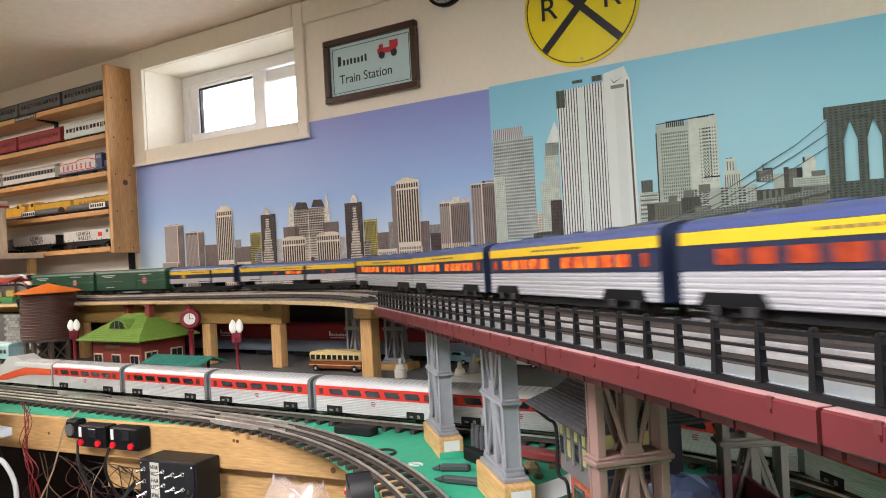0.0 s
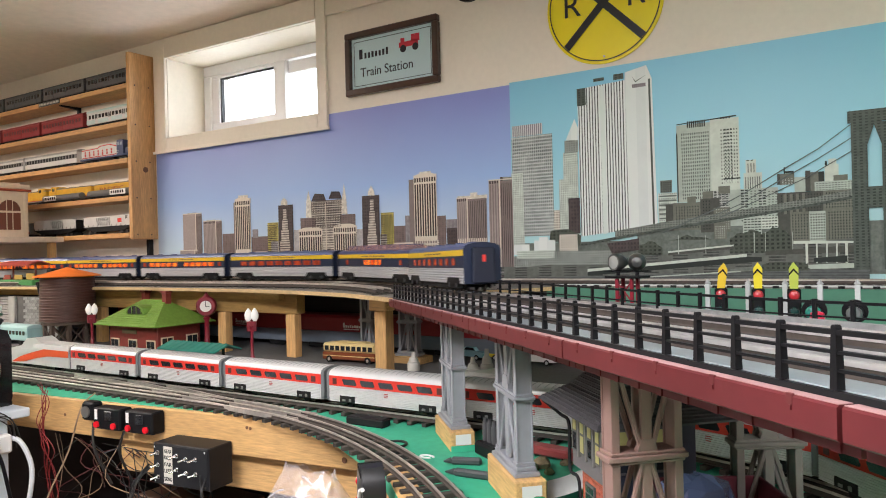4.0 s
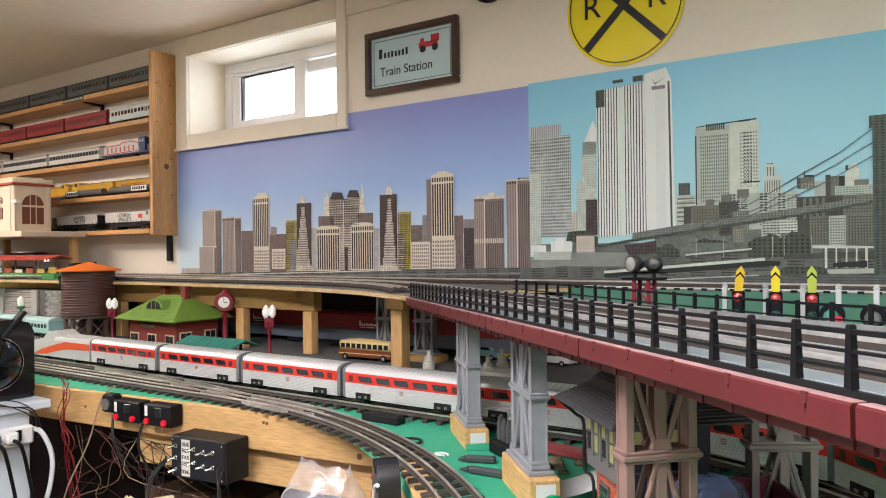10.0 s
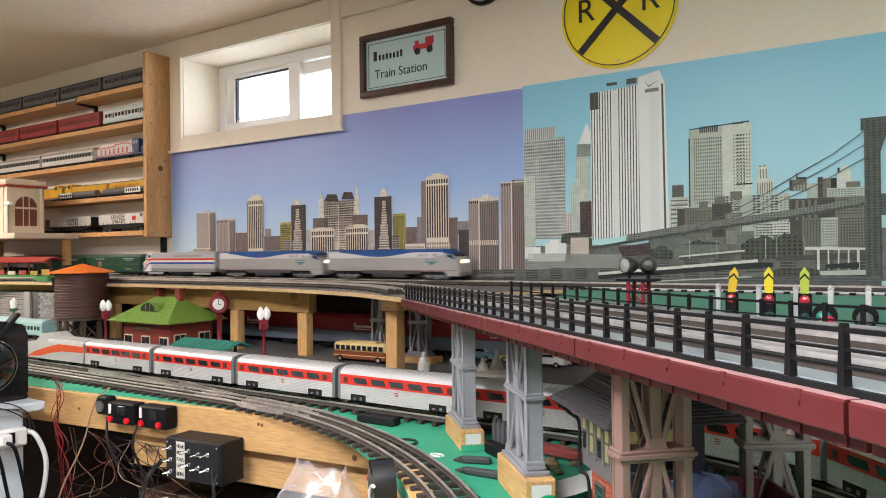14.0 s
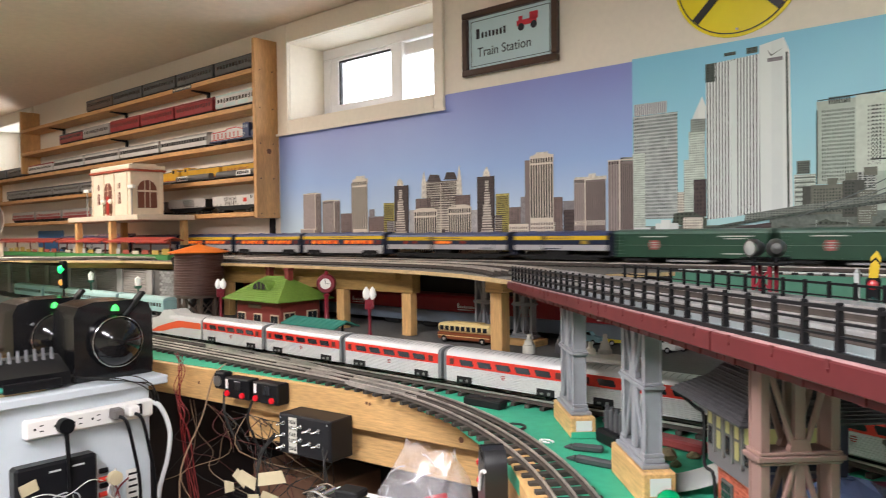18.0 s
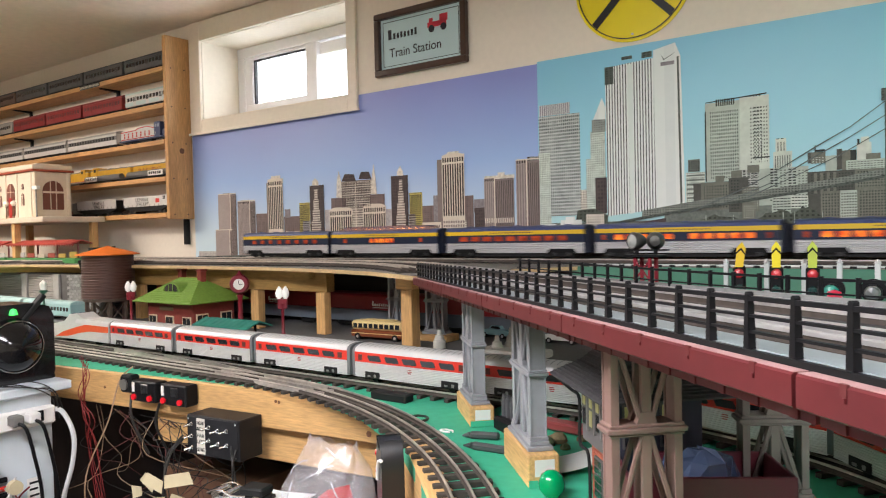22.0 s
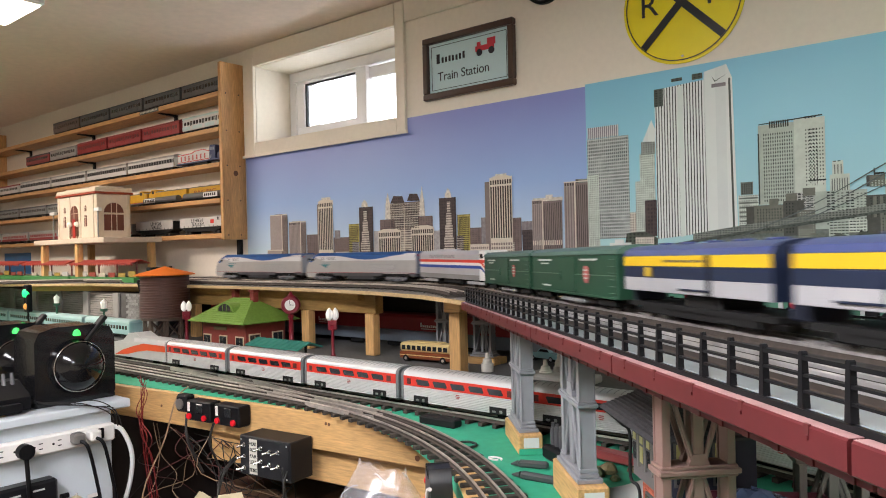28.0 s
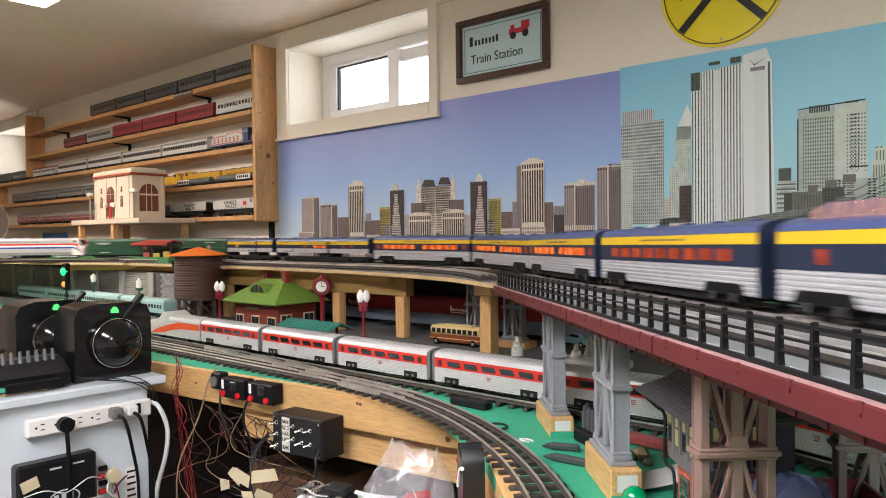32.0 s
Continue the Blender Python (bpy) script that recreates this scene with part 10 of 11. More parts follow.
def bench_front():
    red = mat("button_red", (0.60, 0.01, 0.02), 0.25, emit=(1, 0.02, 0.03), strength=0.15)
    # terminal knob
    k = thing("toggle_connector", "black track connector knob screwed to the bench edge", "connector", pose(-1.505, -0.811, 1.142, 0, 0, 6.6))
    part("body", G().cbox(-0.018, 0.022, -0.030, -0.0005, -0.020, 0.022, 0.005), BLACK, k)
    part("screw_ring", G().cyl((0.0, -0.030, 0.0), (0.0, -0.034, 0.0), 0.013, 16).cyl((-0.030, -0.012, 0.0), (-0.018, -0.012, 0.0), 0.006, 10), mat("dull_metal", (0.25, 0.24, 0.22), 0.4, 0.7), k)
    # two twin push-button boxes
    for x in (-1.4325, -1.333):
        b = thing("push_button_box", "black control box with two red push buttons", "control box", pose(x, -0.781 + 0.1157 * (x + 1.25), 1.138, 0, 0, 6.6), group="push button boxes")
        part("case", G().cbox(-0.043, 0.043, -0.036, -0.0005, -0.030, 0.018, 0.003), BLACK, b)
        part("lever_plate", G().cbox(-0.006, 0.018, -0.038, -0.0365, -0.010, 0.012, 0.001), GLOSS_BLACK, b)
        part("white_tab", G().cbox(-0.036, -0.028, -0.0385, -0.0365, -0.008, 0.014, 0.0005), WHITE, b)
        for sx in (-0.028, 0.026):
            part("button", G().cyl((sx, -0.036, -0.019), (sx, -0.043, -0.019), 0.0068, 14), red, b)
            part("collar", G().cyl((sx, -0.0362, -0.019), (sx, -0.038, -0.019), 0.009, 14), BLACK_MATT, b)
    # toggle switch box
    t = thing("toggle_switch_box", "black metal switch box with silver toggles and a paper label", "control box", pose(-1.175, -0.7745, 1.064, 0, 0, 6.6))
    boxm = mat("box_black_metal", (0.016, 0.016, 0.018), 0.5, 0.2, grain=0.1, spec=0.3)
    part("case", G().cbox(-0.077, 0.077, -0.068, -0.0005, -0.043, 0.043, 0.002), boxm, t)
    part("face_plate", G().cbox(-0.074, 0.074, -0.070, -0.0685, -0.040, 0.040, 0.0008), boxm, t)
    part("paper_label", G().box(-0.044, -0.020, -0.0709, -0.0704, -0.038, 0.038), mat("label_paper", (0.62, 0.60, 0.52), 0.7), t, "cream paper strip with handwriting")
    for w, z in (("NEAR", 0.028), ("RIGHT", 0.015), ("FAR", 0.001), ("LEFT", -0.012), ("SIDNG", -0.029)):
        text_part("handwriting", w, 0.0115, (-0.032, -0.0712, z), BLACK_MATT, t, width=0.020)
    chrome = mat("chrome", (0.75, 0.74, 0.72), 0.15, 1.0)
    for x, z in ((-0.058, 0.024), (-0.058, -0.001), (-0.058, -0.026), (-0.006, 0.022), (-0.006, -0.006), (0.020, 0.018), (0.020, -0.010), (0.046, 0.020), (0.046, -0.010)):
        sw = part("toggle_nut", G().cyl((x, -0.0702, z), (x, -0.073, z), 0.0048, 6).cyl((x, -0.073, z), (x, -0.077, z), 0.0034, 10), chrome, t)
        part("toggle_lever", G().cyl((x, -0.077, z), (x - 0.008, -0.087, z - 0.003), 0.0017, 8, 0.0027), chrome, sw)
    for x, z in ((-0.069, 0.035), (0.069, 0.035), (0.069, -0.035), (-0.069, -0.035)):
        part("screw", G().cyl((x, -0.070, z), (x, -0.0712, z), 0.0022, 8), chrome, t)
    # throttle on the plank
    th = thing("hand_throttle", "black rounded throttle with red buttons clipped to the plank", "control box", pose(-0.535, -1.010, 1.118, 0, 0, -40))
    prof = [(-0.021, -0.085), (0.021, -0.085), (0.023, 0.040), (0.019, 0.066), (0.010, 0.080), (-0.008, 0.082), (-0.018, 0.072), (-0.023, 0.050)]
    part("body", G().prism(prof, -0.016, 0.016, "y"), mat("throttle_black", (0.012, 0.012, 0.013), 0.3, grain=0.1, coat=0.2), th, smooth=True)
    for k in range(5):
        part("grip_rib", G().cbox(-0.010 + k * 0.0045, -0.008 + k * 0.0045, -0.0172, 0.0172, 0.076 - 0.0022 * k, 0.0835 - 0.0022 * k, 0.0005), BLACK_MATT, th)
    part("white_band", G().tube([(-0.006, -0.0175, 0.022), (0.002, -0.018, 0.040), (0.012, -0.0178, 0.052), (0.0225, -0.0165, 0.056)], 0.0028, 8), WHITE, th)
    for x, z in ((-0.024, 0.052), (-0.0245, 0.026)):
        b_ = part("button", G().cyl((x, -0.006, z), (x - 0.010, -0.010, z), 0.0072, 14), red, th)
        part("button_collar", G().cyl((x + 0.002, -0.005, z), (x - 0.003, -0.007, z), 0.0092, 14), BLACK_MATT, b_)
    # beam knots and screws
    for x, z in ((-1.053, 1.136), (-1.062, 1.137), (-1.62, 1.12), (-0.825, 1.095)):
        s = thing("beam_knot", "dark knot in the pine board", "wood knot", (x, -0.7805 + 0.1157 * (x + 1.25), z), group="knots in the board")
        part("knot", G().cyl((0, 0.001, 0), (0, -0.0006, 0), 0.006 if x > -1 else 0.0035, 12), mat("knot_brown", (0.16, 0.07, 0.03), 0.6), s)
    # dark space under the table: near-black sheet added to stand for the shade
    tagged(part("under_bench_back", G().box(-5.8, 0.6, -0.46, -0.45, 0.0, 1.139), mat("under_bench_shade", (0.02, 0.012, 0.014), 0.9, grain=0.3, scale=12)), "near-black sheet added for the shade under the layout table", "backing cloth", kind="structure")
    for x in (-4.2, -2.9, -0.62):
        l = thing("bench_leg", "square pine leg under the layout table", "timber leg", (x, -0.74, 0), group="bench legs")
        part("leg", G().cbox(-0.02, 0.02, -0.02, 0.02, 0, 1.00, 0.002), PINE_Z, l)
    bx = thing("cardboard_box", "brown carton in the dark under the layout", "box", (-1.42, -0.60, 0.62))
    part("carton", G().cbox(-0.16, 0.14, -0.09, 0.09, 0, 0.27, 0.003), mat("carton_brown", (0.16, 0.08, 0.045), 0.8, grain=0.1), bx)
    part("lid_flap", G().cbox(-0.16, 0.14, -0.092, -0.0905, 0.2, 0.268, 0.0005), mat("carton_brown", (0.16, 0.08, 0.045), 0.8), bx)
    sh = thing("under_shelf", "low dark shelf under the layout table", "shelf", (-1.2, -0.62, 0.60))
    part("board", G().cbox(-0.9, 0.8, -0.16, 0.16, 0, 0.018, 0.002), mat("dark_shelf_board", (0.05, 0.035, 0.03), 0.8, grain=0.2), sh)
    dk, red_w, br_w = mat("wire_black", (0.012, 0.012, 0.012), 0.5), mat("wire_red", (0.20, 0.010, 0.012), 0.5), mat("wire_brown", (0.30, 0.20, 0.12), 0.5)
    wires("feeder_wire", "tan lamp wire hanging from a track connector", [(-1.53, -0.80, 1.176), (-1.54, -0.83, 1.145), (-1.545, -0.86, 1.05), (-1.56, -0.91, 0.93), (-1.58, -0.90, 0.78)], 0.0018, br_w)
    wires("feeder_wire", "black cord from the push buttons", [(-1.475, -0.84, 1.12), (-1.465, -0.845, 1.06), (-1.44, -0.82, 0.98)], 0.003, dk)
    wires("feeder_wire", "black cord from the push buttons", [(-1.375, -0.83, 1.11), (-1.385, -0.835, 1.06), (-1.385, -0.80, 0.98)], 0.003, dk)
    wires("feeder_wire", "bundle of black wires from the switch box", [(-1.10, -0.845, 1.05), (-1.085, -0.86, 1.01), (-0.985, -0.93, 0.94), (-1.05, -0.88, 0.88), (-1.25, -0.8, 0.84)], 0.0016, dk, 4, 3, 0.008)
    wires("feeder_wire", "black wires looping beside the switch box", [(-1.255, -0.85, 1.06), (-1.275, -0.87, 1.02), (-1.215, -0.93, 0.95), (-1.20, -0.88, 0.84)], 0.0022, dk, 3, 8, 0.008)
    rb = random.Random(11)
    tangle = thing("wire_tangle", "tangle of thin dark wires under the table", "cable")
    for i in range(26):
        x0 = rb.uniform(-1.72, -1.25)
        p = [(x0, -0.80, 1.06)]
        for j in range(4):
            p.append((p[-1][0] + rb.uniform(-0.12, 0.14), -0.80 + rb.uniform(-0.06, 0.12), p[-1][2] - rb.uniform(0.02, 0.10)))
        part("strand", G().tube(p, 0.0011, 5), (dk, dk, br_w, mat("wire_darkred", (0.10, 0.02, 0.02), 0.5))[i % 4], tangle)
    rw = thing("red_feeder_wires", "thin red wires rising beside the white cabinet", "cable")
    for i in range(6):
        u = lambda k: rb.uniform(-k, k)
        part("strand", G().tube([(-1.66 + u(0.03), -0.855, 1.19 + u(0.015)), (-1.625 + u(0.022), -0.868, 1.16), (-1.632 + u(0.028), -0.872 + u(0.01), 1.10 + u(0.01)), (-1.62 + u(0.03), -0.865, 1.05), (-1.645 + u(0.03), -0.85, 0.98), (-1.62 + u(0.03), -0.84, 0.80)], 0.0010), red_w, rw)
    tag = mat("tape_tag", (0.58, 0.50, 0.32), 0.7, grain=0.06)
    for x, y, z, ry, rz, w in ((-1.235, -0.94, 0.985, 20, 20, 0.05), (-1.165, -0.93, 1.0, -10, 35, 0.06), (-0.985, -0.975, 0.975, 75, 10, 0.045), (-1.19, -0.95, 0.945, 70, 20, 0.05), (-0.95, -0.90, 0.955, 60, 40, 0.04), (-1.40, -0.85, 0.93, 30, 10, 0.045), (-1.43, -0.86, 0.905, 80, 20, 0.03), (-1.30, -0.84, 0.90, 15, 30, 0.05)):
        g = thing("tape_tag", "folded masking-tape tag on a wire", "tape tag", pose(x, y, z, 0, ry, rz), group="tape tags")
        part("tag", G().prism([(-w / 2, -0.012), (w / 2, -0.014), (w / 2 - 0.004, 0.012), (-w / 2 + 0.006, 0.014)], -0.0006, 0.0006, "y"), tag, g)
    # clear bag with a red box, papers and a chassis on a stool
    st = thing("work_stool", "low work stool holding parts below the bench", "stool", (-0.84, -0.95, 0))
    part("seat", G().cbox(-0.22, 0.28, -0.12, 0.12, 0.955, 0.980, 0.004), BLACK_MATT, st)
    for sx in (-0.19, 0.25):
        for sy in (-0.1, 0.1):
            part("leg", G().cyl((sx, sy, 0), (sx * 0.9, sy * 0.9, 0.955), 0.012, 8), BLACK_MATT, st)
    bg = thing("plastic_bag", "crumpled clear plastic bag standing open around a red box", "plastic bag", (-0.715, -0.955, 0.981))
    rings = [(0.088, 0.060, 0.0), (0.092, 0.062, 0.045), (0.086, 0.056, 0.090), (0.076, 0.046, 0.128), (0.058, 0.030, 0.158), (0.045, 0.012, 0.176)]
    film = mat("clear_film", (0.86, 0.84, 0.88), 0.10, alpha=0.20, coat=1.0, spec=1.0)
    q = G()
    n = 18
    for k, (rx, ry, z) in enumerate(rings):
        for i in range(n):
            a = 2 * math.pi * i / n
            f = 1 + rb.uniform(-0.13, 0.13)
            q.v.append((rx * f * math.cos(a) + 0.014 * k / 5, ry * f * math.sin(a), z + rb.uniform(-0.009, 0.009) * (k > 0)))
    q.f = [(k * n + i, k * n + (i + 1) % n, (k + 1) * n + (i + 1) % n, (k + 1) * n + i) for k in range(len(rings) - 1) for i in range(n)]
    part("film", q, film, bg)
    fold = mat("film_fold", (0.90, 0.88, 0.90), 0.15, alpha=0.55, coat=1.0, spec=1.0)
    for a0, z0, a1, z1 in ((250, 0.150, 215, 0.120), (262, 0.128, 300, 0.150), (285, 0.100, 320, 0.040), (235, 0.110, 228, 0.020), (275, 0.168, 320, 0.160), (255, 0.085, 290, 0.078), (300, 0.125, 335, 0.060)):
        pts = []
        for t in np.linspace(0, 1, 5):
            a, z = radians(a0 + (a1 - a0) * t), z0 + (z1 - z0) * t
            rr = np.interp(z, [r[2] for r in rings], [r[0] for r in rings]), np.interp(z, [r[2] for r in rings], [r[1] for r in rings])
            pts.append((rr[0] * math.cos(a) + 0.014 * z / 0.176, rr[1] * math.sin(a) - 0.002, z + rb.uniform(-0.003, 0.003)))
        part("crease", G().tube(pts, 0.0011, 5), fold, bg, "bright crease in the film")
    rbx = thing("red_toy_box", "small red cardboard toy box with white letters inside the bag", "box", pose(-0.672, -0.965, 0.998, 0, -32, -20))
    part("carton", G().cbox(-0.032, 0.032, -0.02, 0.02, 0.022, 0.082, 0.001), mat("box_red", (0.50, 0.012, 0.025), 0.35), rbx)
    part("lettering", G().box(-0.018, 0.018, -0.0206, -0.0201, 0.050, 0.056), WHITE, rbx)
    cb = thing("parts_carton", "low black carton under the papers on the stool", "box", pose(-0.845, -0.965, 0.9805, 0, 0, 8))
    part("carton", G().cbox(-0.105, 0.060, -0.055, 0.055, 0, 0.0485, 0.003), BLACK_MATT, cb)
    pp = thing("paper_sheets", "white printed sheets with a blue stripe, bent at the edge", "papers", pose(-0.845, -0.965, 1.0295, 0, 0, 8))
    pg = G()
    prof = [(-0.100 + 0.16 * i / 12, 0.0004 + 0.020 * max(0.0, i / 12 - 0.55) ** 1.5) for i in range(13)]
    pg.prism(prof + [(x, z + 0.0012) for x, z in prof[::-1]], -0.058, 0.050, "y")
    part("sheet", pg, mat("paper_bright", (0.80, 0.82, 0.84), 0.6, grain=0.02), pp, smooth=True)
    for y in (-0.040, -0.034, -0.010):
        part("stripe", G().box(-0.03, 0.035, y, y + (0.010 if y < -0.036 else 0.002), 0.0018, 0.0030), mat("stripe_print_blue", (0.05, 0.22, 0.50), 0.6), pp)
    ch = thing("toy_chassis", "bare black and silver toy chassis lying on the papers", "toy chassis", pose(-0.880, -0.985, 1.0330, 0, 0, 14))
    part("frame", G().cbox(-0.075, 0.050, -0.014, 0.014, 0.006, 0.013, 0.002), BLACK_MATT, ch)
    part("motor", G().cbox(-0.005, 0.042, -0.018, 0.018, 0.0135, 0.028, 0.003), BLACK_MATT, ch)
    for y in (-0.019, 0.019):
        part("side_rod", G().tube([(-0.070, y, 0.012), (-0.045, y, 0.020), (-0.020, y, 0.012), (0.010, y, 0.014)], 0.0018, 6), chrome, ch)
    for x in (-0.055, -0.030, 0.030):
        part("wheelset", G().cyl((x, -0.017, 0.009), (x, 0.017, 0.009), 0.009, 14), chrome, ch)


def cabinet():
    x = -1.66
    wh = mat("cabinet_white", (0.62, 0.68, 0.72), 0.4, grain=0.03, scale=30, stain=0.06, stain_scale=5)
    c = thing("white_cabinet", "white painted cabinet with a power strip beside the layout", "cabinet")
    part("side_panel", G().cbox(x - 0.02, x, -2.1, -0.935, 0, 1.128, 0.002), wh, c)
    part("back_panel", G().cbox(x - 0.56, x - 0.021, -0.953, -0.935, 0, 1.128, 0.002), wh, c)
    part("worktop", G().cbox(x - 0.60, x + 0.022, -2.12, -0.895, 1.129, 1.150, 0.003), wh, c, "white worktop with a worn edge")
    part("plywood_sheet", G().cbox(x - 0.55, x - 0.02, -2.10, -1.165, 1.1505, 1.156, 0.001), PLY, c)
    s = thing("power_strip", "long white six-way power strip screwed to the cabinet", "power strip", (x, -1.08, 1.078))
    part("bar", G().cbox(0.0005, 0.026, -0.145, 0.142, -0.022, 0.020, 0.004), WHITE, s)
    for k in range(6):
        y = -0.118 + k * 0.041
        part("socket", G().box(0.0262, 0.0266, y + 0.001, y + 0.0095, 0.0045, 0.0068).box(0.0262, 0.0266, y + 0.001, y + 0.0095, -0.0075, -0.0052).cyl((0.0262, y - 0.0085, -0.0005), (0.0267, y - 0.0085, -0.0005), 0.0028, 8), BLACK_MATT, s)
    part("switch", G().cbox(0.0262, 0.031, 0.098, 0.113, -0.012, 0.014, 0.002), BLACK, s)
    p1 = thing("round_plug", "black round plug with a thick cord", "plug", (x + 0.0268, -1.148, 1.076))
    part("plug", G().cyl((0, 0, 0), (0.022, 0, 0), 0.017, 18), BLACK, p1)
    part("cord", G().tube([(0.016, 0, -0.012), (0.022, 0.0, -0.05), (0.018, 0.004, -0.11), (0.012, 0.006, -0.19)], 0.0052), BLACK, p1)
    for y, col, nm in ((-1.035, mat("plug_grey", (0.16, 0.15, 0.14), 0.5), "grey"), (-0.998, WHITE, "white")):
        p = thing("wall_plug", nm + " plug in the power strip with a dark cord", "plug", (x + 0.0268, y, 1.082))
        part("plug", G().cbox(0, 0.030, -0.013, 0.013, -0.012, 0.013, 0.004), col, p)
        part("cord", G().tube([(0.028, 0, -0.004), (0.040, 0.012, -0.02), (0.034, 0.030, -0.09), (0.026, 0.046, -0.17), (0.020, 0.05, -0.26)], 0.0042), BLACK, p)
    hz = thing("white_hose", "thick white cable arching over the cabinet edge", "cable")
    part("hose", G().tube([(x + 0.005, -0.945, 1.086), (x + 0.024, -0.922, 1.078), (x + 0.040, -0.905, 1.02), (x + 0.036, -0.908, 0.95), (x + 0.020, -0.925, 0.86), (x + 0.016, -0.930, 0.74)], 0.0056, 10), mat("hose_white", (0.66, 0.68, 0.68), 0.45), hz)
    d = thing("track_interface", "black electronic track interface box with an oval logo and tape tags", "electronic box", (x, -1.165, 0.93))
    part("case", G().cbox(0.0005, 0.040, -0.088, 0.085, -0.075, 0.072, 0.006), mat("interface_black", (0.010, 0.010, 0.012), 0.35, grain=0.06, spec=0.3), d)
    ov = G()
    for a in range(20):
        b0, b1 = 2 * math.pi * a / 20, 2 * math.pi * (a + 1) / 20
        ov.prism([(0.032 * math.cos(b0) + 0.01, 0.017 * math.sin(b0) - 0.02), (0.035 * math.cos(b0) + 0.01, 0.020 * math.sin(b0) - 0.02), (0.035 * math.cos(b1) + 0.01, 0.020 * math.sin(b1) - 0.02), (0.032 * math.cos(b1) + 0.01, 0.017 * math.sin(b1) - 0.02)], 0.0402, 0.0408, "x")
    part("oval_logo", ov, mat("logo_pale", (0.6, 0.62, 0.62), 0.5), d)
    part("logo_bars", G().box(0.0402, 0.0408, -0.012, -0.002, -0.030, -0.010).box(0.0402, 0.0408, 0.004, 0.014, -0.030, -0.010).box(0.0402, 0.0408, 0.020, 0.030, -0.030, -0.010), MATS["logo_pale"], d)
    for ya, yb, z in ((-0.02, 0.005, 0.050), (0.03, 0.055, 0.052)):
        part("text_bar", G().box(0.0402, 0.0408, ya, yb, z, z + 0.004), MATS["logo_pale"], d)
    for y, col in ((-0.10, RED), (0.095, RED), (0.097, BLACK)):
        for z in (0.0, -0.035):
            part("binding_post", G().cyl((0.02, y, z + (0.02 if col is BLACK else 0)), (0.02, y + (0.018 if y > 0 else -0.018), z + (0.02 if col is BLACK else 0)), 0.006, 10), col, d)
    tag = mat("tape_tag", (0.58, 0.50, 0.32), 0.7)
    for y, z, rr in ((-0.062, 0.028, 15), (-0.09, -0.052, -10)):
        part("tape_tag", G().cbox(0.0412, 0.0425, -0.018, 0.018, -0.013, 0.013, 0.0003), tag, d, at=pose(0, y, z, rr, 0, 0))
    part("lead", G().tube([(0.045, -0.10, 0.0), (0.055, -0.04, 0.012), (0.052, 0.01, -0.005), (0.05, 0.06, 0.015), (0.03, 0.10, 0.0)], 0.0012).tube([(0.045, -0.10, -0.035), (0.056, -0.03, -0.022), (0.052, 0.03, -0.03), (0.04, 0.10, -0.04)], 0.0012), WHITE, d)
    n = thing("note_card", "white card with handwritten lines hanging by the interface box", "note", (x, -0.985, 0.885))
    part("card", G().cbox(0.012, 0.0135, -0.018, 0.014, -0.06, 0.05, 0.0003), WHITE, n)
    hw = G()
    for k in range(6):
        hw.box(0.0136, 0.0141, -0.013, 0.009 - 0.003 * (k % 2), 0.036 - k * 0.015, 0.041 - k * 0.015)
    part("handwriting", hw, BLACK_MATT, n, "unreadable handwriting")
    v = thing("junk_bundle", "small bundle of tape, silver wire and red clips", "wire bundle", (x + 0.02, -1.035, 0.905))
    rb = random.Random(9)
    for k in range(6):
        part("strand", G().tube([(rb.uniform(0, 0.03), rb.uniform(-0.03, 0.03), rb.uniform(0.02, 0.06)), (rb.uniform(0.01, 0.04), rb.uniform(-0.03, 0.03), 0.0), (rb.uniform(0, 0.03), rb.uniform(-0.03, 0.03), -0.05)], 0.002), (WHITE, mat("wire_silver", (0.4, 0.4, 0.38), 0.4), MATS["wire_red"])[k % 3], v)
    part("tape_roll", G().cyl((0.02, -0.01, 0.03), (0.035, -0.01, 0.03), 0.016, 12), tag, v)
    for y, z in ((-1.30, 1.052), (-1.302, 1.012), (-1.345, 0.975)):
        st = thing("sticky_note", "faded yellow paper note stuck to the cabinet", "note", (x, y, z), group="sticky notes")
        part("note", G().box(0.0006, 0.0011, -0.022, 0.022, -0.013, 0.013), mat("note_yellow", (0.55, 0.52, 0.26), 0.7, grain=0.06), st)
        part("scrawl", G().box(0.00115, 0.0015, -0.012, 0.012, 0.002, 0.004).box(0.00115, 0.0015, -0.014, 0.008, -0.005, -0.003), mat("pencil", (0.22, 0.20, 0.12), 0.7), st)
    # transformers
    for k, (tx, ty) in enumerate(((-1.762, -0.998), (-1.965, -1.06))):
        t = thing("toy_transformer", "large black toy train transformer with a glossy round dial", "transformer", pose(tx, ty, 1.1505, 0, 0, 0), group="transformers")
        prof = [(-0.09, 0), (0.09, 0), (0.096, 0.02), (0.096, 0.155), (0.085, 0.178), (0.05, 0.188), (-0.05, 0.188), (-0.085, 0.178), (-0.096, 0.155), (-0.096, 0.02)]
        part("case", G().prism(prof, -0.06, 0.06, "x"), GLOSS_BLACK, t, smooth=True)
        m = pose(0.060, 0.0, 0.090, 0, 90, 0)
        part("dome", G().lathe([(0, 0.052), (0.022, 0.049), (0.044, 0.038), (0.060, 0.018), (0.0665, 0.0), (0, -0.001)], 32, m=m), mat("dome_gloss", (0.006, 0.006, 0.007), 0.14, spec=0.35, coat=0.35), t, "glossy black dome with highlights", smooth=True)
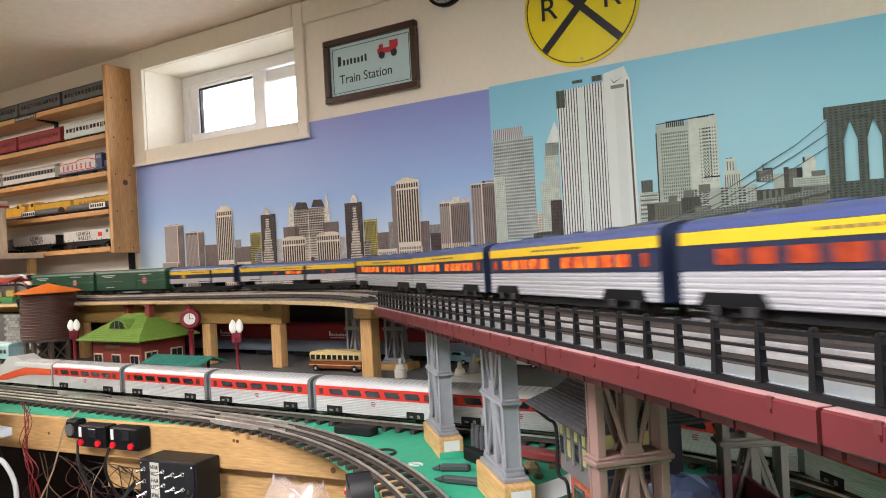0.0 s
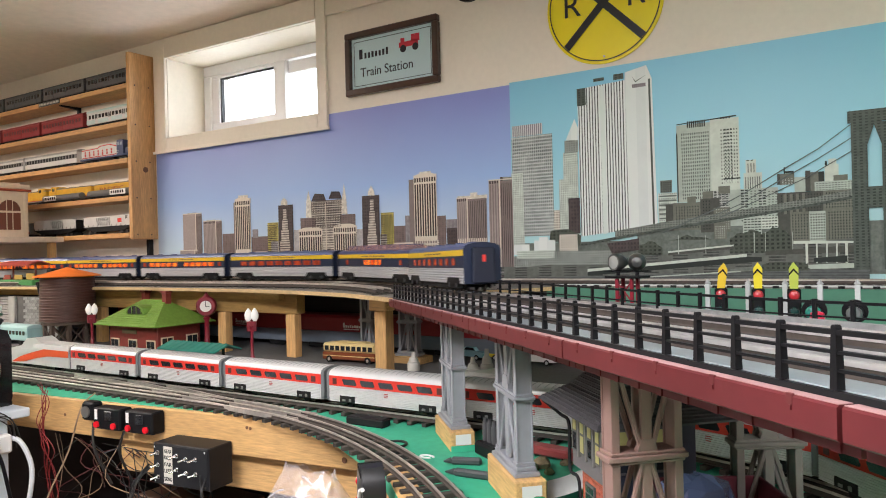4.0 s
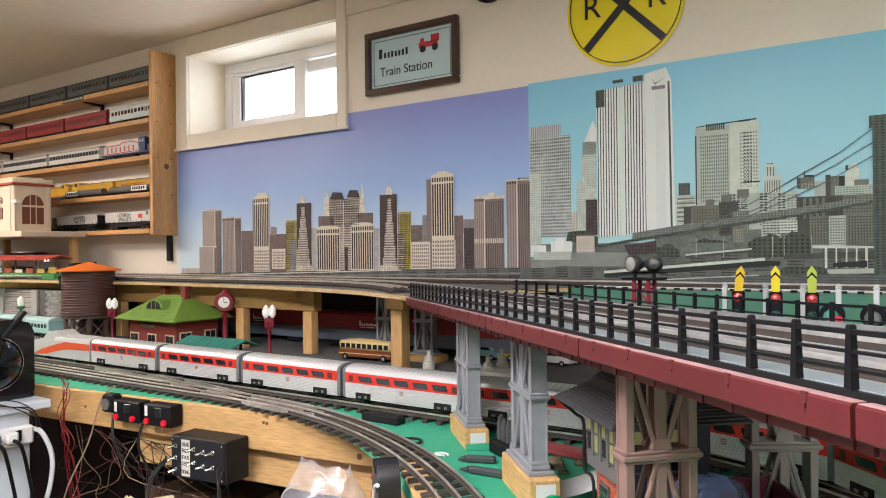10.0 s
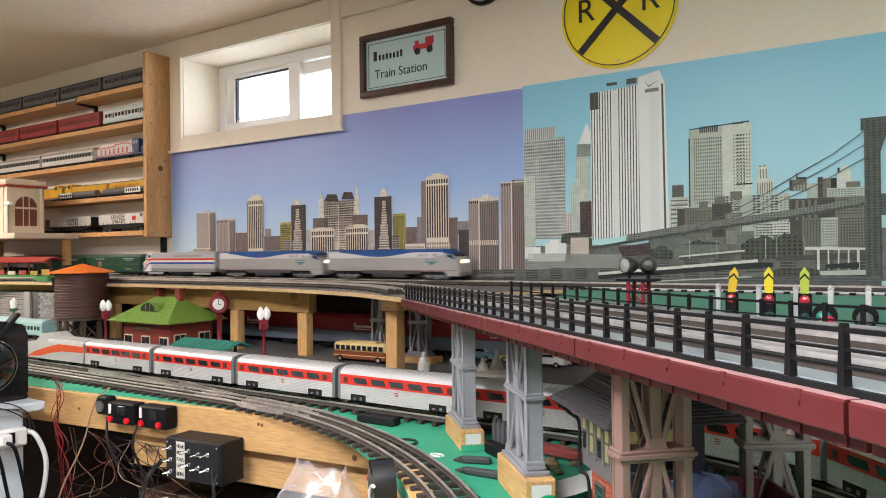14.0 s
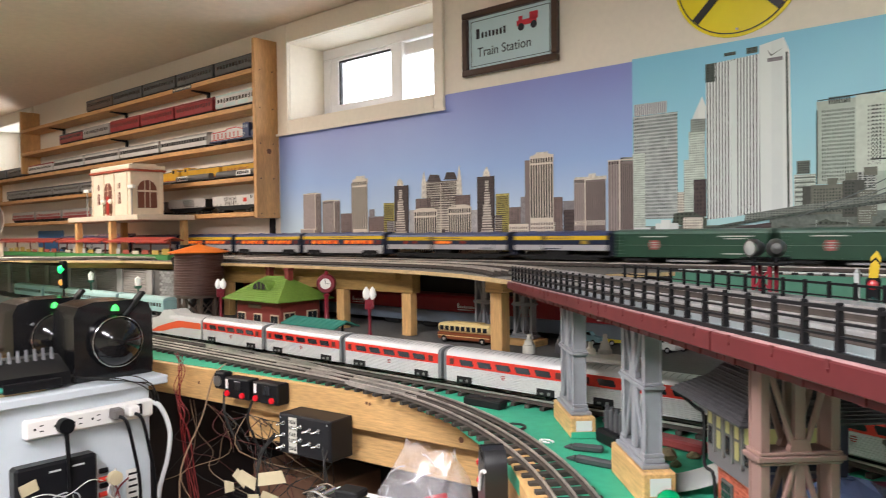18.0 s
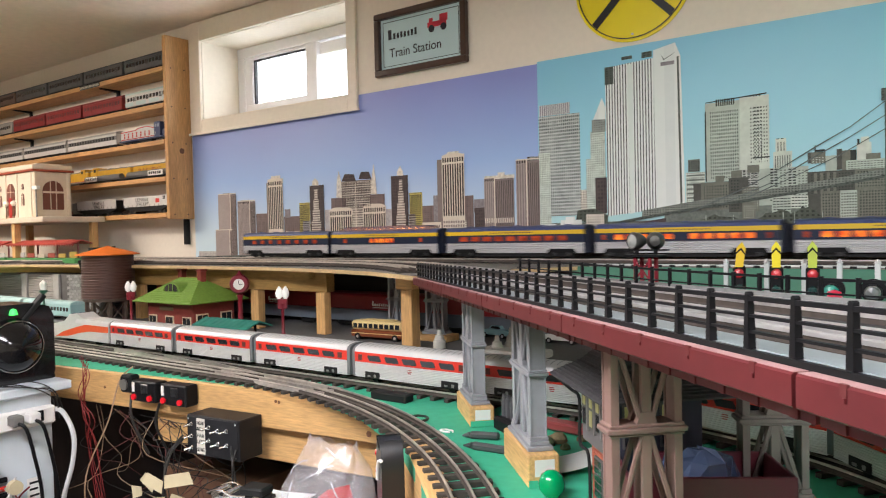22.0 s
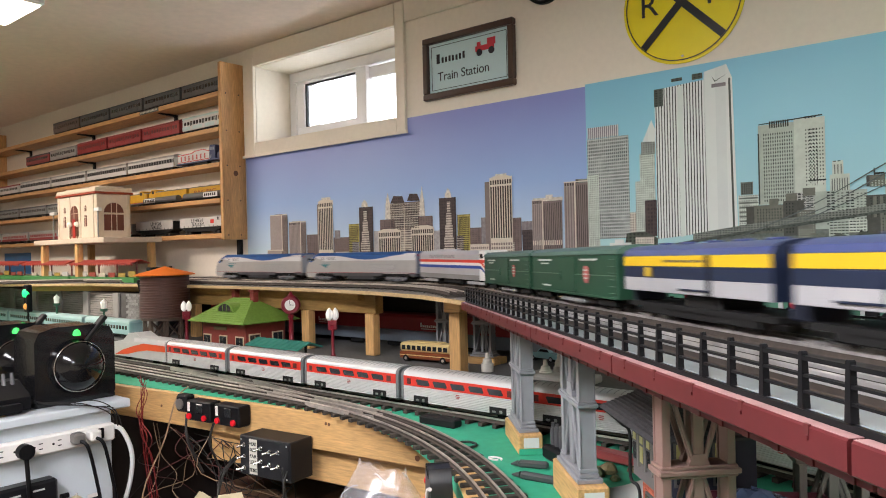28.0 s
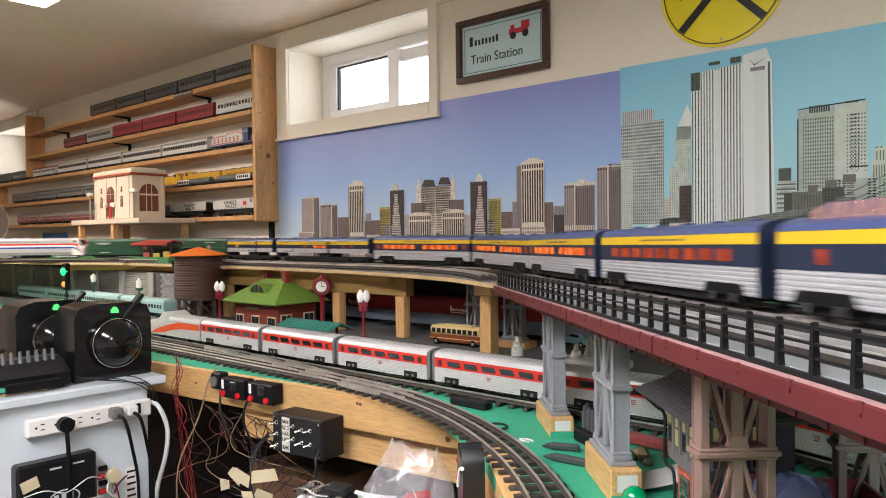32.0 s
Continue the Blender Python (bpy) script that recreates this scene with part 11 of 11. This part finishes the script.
        # thin chrome ring added as a fixed highlight round the dome
        part("silver_rim", G().tube([m @ Vector((0.0605 * math.cos(a), 0.0605 * math.sin(a), 0.020)) for a in np.linspace(0, 2 * math.pi, 33)], 0.0009), MATS["chrome"], t)
        part("pilot_lamp", G().lathe([(0.009, 0.1765), (0.009, 0.181), (0.006, 0.189), (0, 0.192)], 14, (0.066, 0.0, -0.012)), mat("pilot_green", (0.05, 0.5, 0.12), 0.3, emit=(0.08, 1.0, 0.15), strength=1.2), t, "lit green pilot lamp", smooth=True)
        part("lever", G().cbox(-0.012, 0.012, -0.05, 0.05, 0.0, 0.010, 0.002), BLACK_MATT, t, at=pose(0.055, 0.045, 0.165, 48, 0, 0))
        part("foot", G().cbox(-0.058, 0.058, -0.097, 0.097, 0.0, 0.010, 0.002), BLACK_MATT, t)
    # accessory controller with row of levers
    a = thing("lever_controller", "black controller box with a row of small grey levers", "control box", pose(-1.74, -1.185, 1.1565, 0, 0, 0))
    part("case", G().prism([(-0.055, 0), (0.055, 0), (0.055, 0.030), (-0.01, 0.062), (-0.055, 0.062)], -0.085, 0.075, "y"), BLACK, a)
    for k in range(8):
        y = -0.07 + k * 0.018
        part("lever", G().cyl((0.0, y, 0.054), (-0.004, y, 0.082), 0.0055, 8, 0.0035), mat("lever_grey", (0.12, 0.12, 0.13), 0.4), a)
    part("front_step", G().cbox(0.056, 0.075, -0.07, 0.05, 0, 0.020, 0.002), BLACK, a)
    pl = thing("pliers", "green-handled pliers lying on the worktop", "pliers", pose(-1.72, -1.315, 1.1565, 0, 0, 70))
    gm = mat("pliers_green", (0.02, 0.28, 0.20), 0.4)
    for s in (-1, 1):
        part("handle", G().tube([(0.0, s * 0.004, 0.008), (0.04, s * 0.018, 0.009), (0.09, s * 0.020, 0.009)], 0.0062, 8), gm, pl)
    part("jaw", G().cbox(-0.05, 0.0, -0.008, 0.008, 0.002, 0.013, 0.003), mat("dull_metal", (0.25, 0.24, 0.22), 0.4, 0.7), pl)
    pw = thing("white_packet", "crumpled white packet on the worktop", "packet", pose(-1.90, -1.275, 1.1565, 0, 0, 20))
    q = G().cbox(-0.06, 0.06, -0.04, 0.04, 0, 0.045, 0.01)
    part("packet", q, mat("packet_white", (0.72, 0.70, 0.66), 0.6), pw)
    yg = thing("pale_cloth", "pale yellow-white cloth draped over the far transformer", "cloth", pose(-2.05, -1.21, 1.1565, 0, 0, 0))
    cl = G().lathe([(0.066, 0.0), (0.062, 0.09), (0.050, 0.165), (0.03, 0.190), (0, 0.194)], 14)
    cl.v = [(x * rb.uniform(0.85, 1.1), y * rb.uniform(0.3, 0.45), z) for x, y, z in cl.v]
    part("cloth", cl, mat("cloth_pale", (0.70, 0.68, 0.50), 0.8, grain=0.06), yg)
    jr = thing("marker_jar", "small red-capped jar on the worktop", "jar", (-1.86, -1.245, 1.1565))
    part("jar", G().lathe([(0, 0), (0.016, 0), (0.017, 0.03), (0.012, 0.036), (0, 0.036)], 16), mat("jar_amber", (0.35, 0.12, 0.05), 0.3), jr, smooth=True)
    part("cap", G().cyl((0, 0, 0.0362), (0, 0, 0.046), 0.013, 16), RED, jr)
    lm = thing("lime_roll", "pale lime tape roll lying by the controller", "tape roll", pose(-1.80, -1.275, 1.1565, 0, 0, 30))
    part("roll", G().lathe([(0.014, 0), (0.026, 0), (0.026, 0.022), (0.014, 0.022), (0.014, 0)], 20), mat("lime_tape", (0.55, 0.62, 0.16), 0.5), lm, smooth=True)
    tr = thing("tool_tray", "pale wooden tray with loose tools behind the transformers", "tray", pose(-2.10, -1.18, 1.1565, 0, 0, 12))
    part("tray", G().cbox(-0.06, 0.06, -0.09, 0.09, 0, 0.03, 0.002), PINE, tr)
    part("tool", G().tube([(-0.04, -0.07, 0.036), (0.02, 0.0, 0.040), (0.05, 0.08, 0.036)], 0.006, 8), mat("dull_metal", (0.25, 0.24, 0.22), 0.4, 0.7), tr)
    wires("controller_leads", "thin black wires crossing the worktop edge", [(-1.74, -1.10, 1.165), (-1.66, -1.06, 1.158), (-1.632, -1.0, 1.152), (-1.632, -0.94, 1.12), (-1.655, -0.92, 1.06)], 0.0013, MATS["wire_black"], 4, 6, 0.012)


far_guard()
signals()
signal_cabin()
table_litter()
bench_front()
cabinet()


motions()
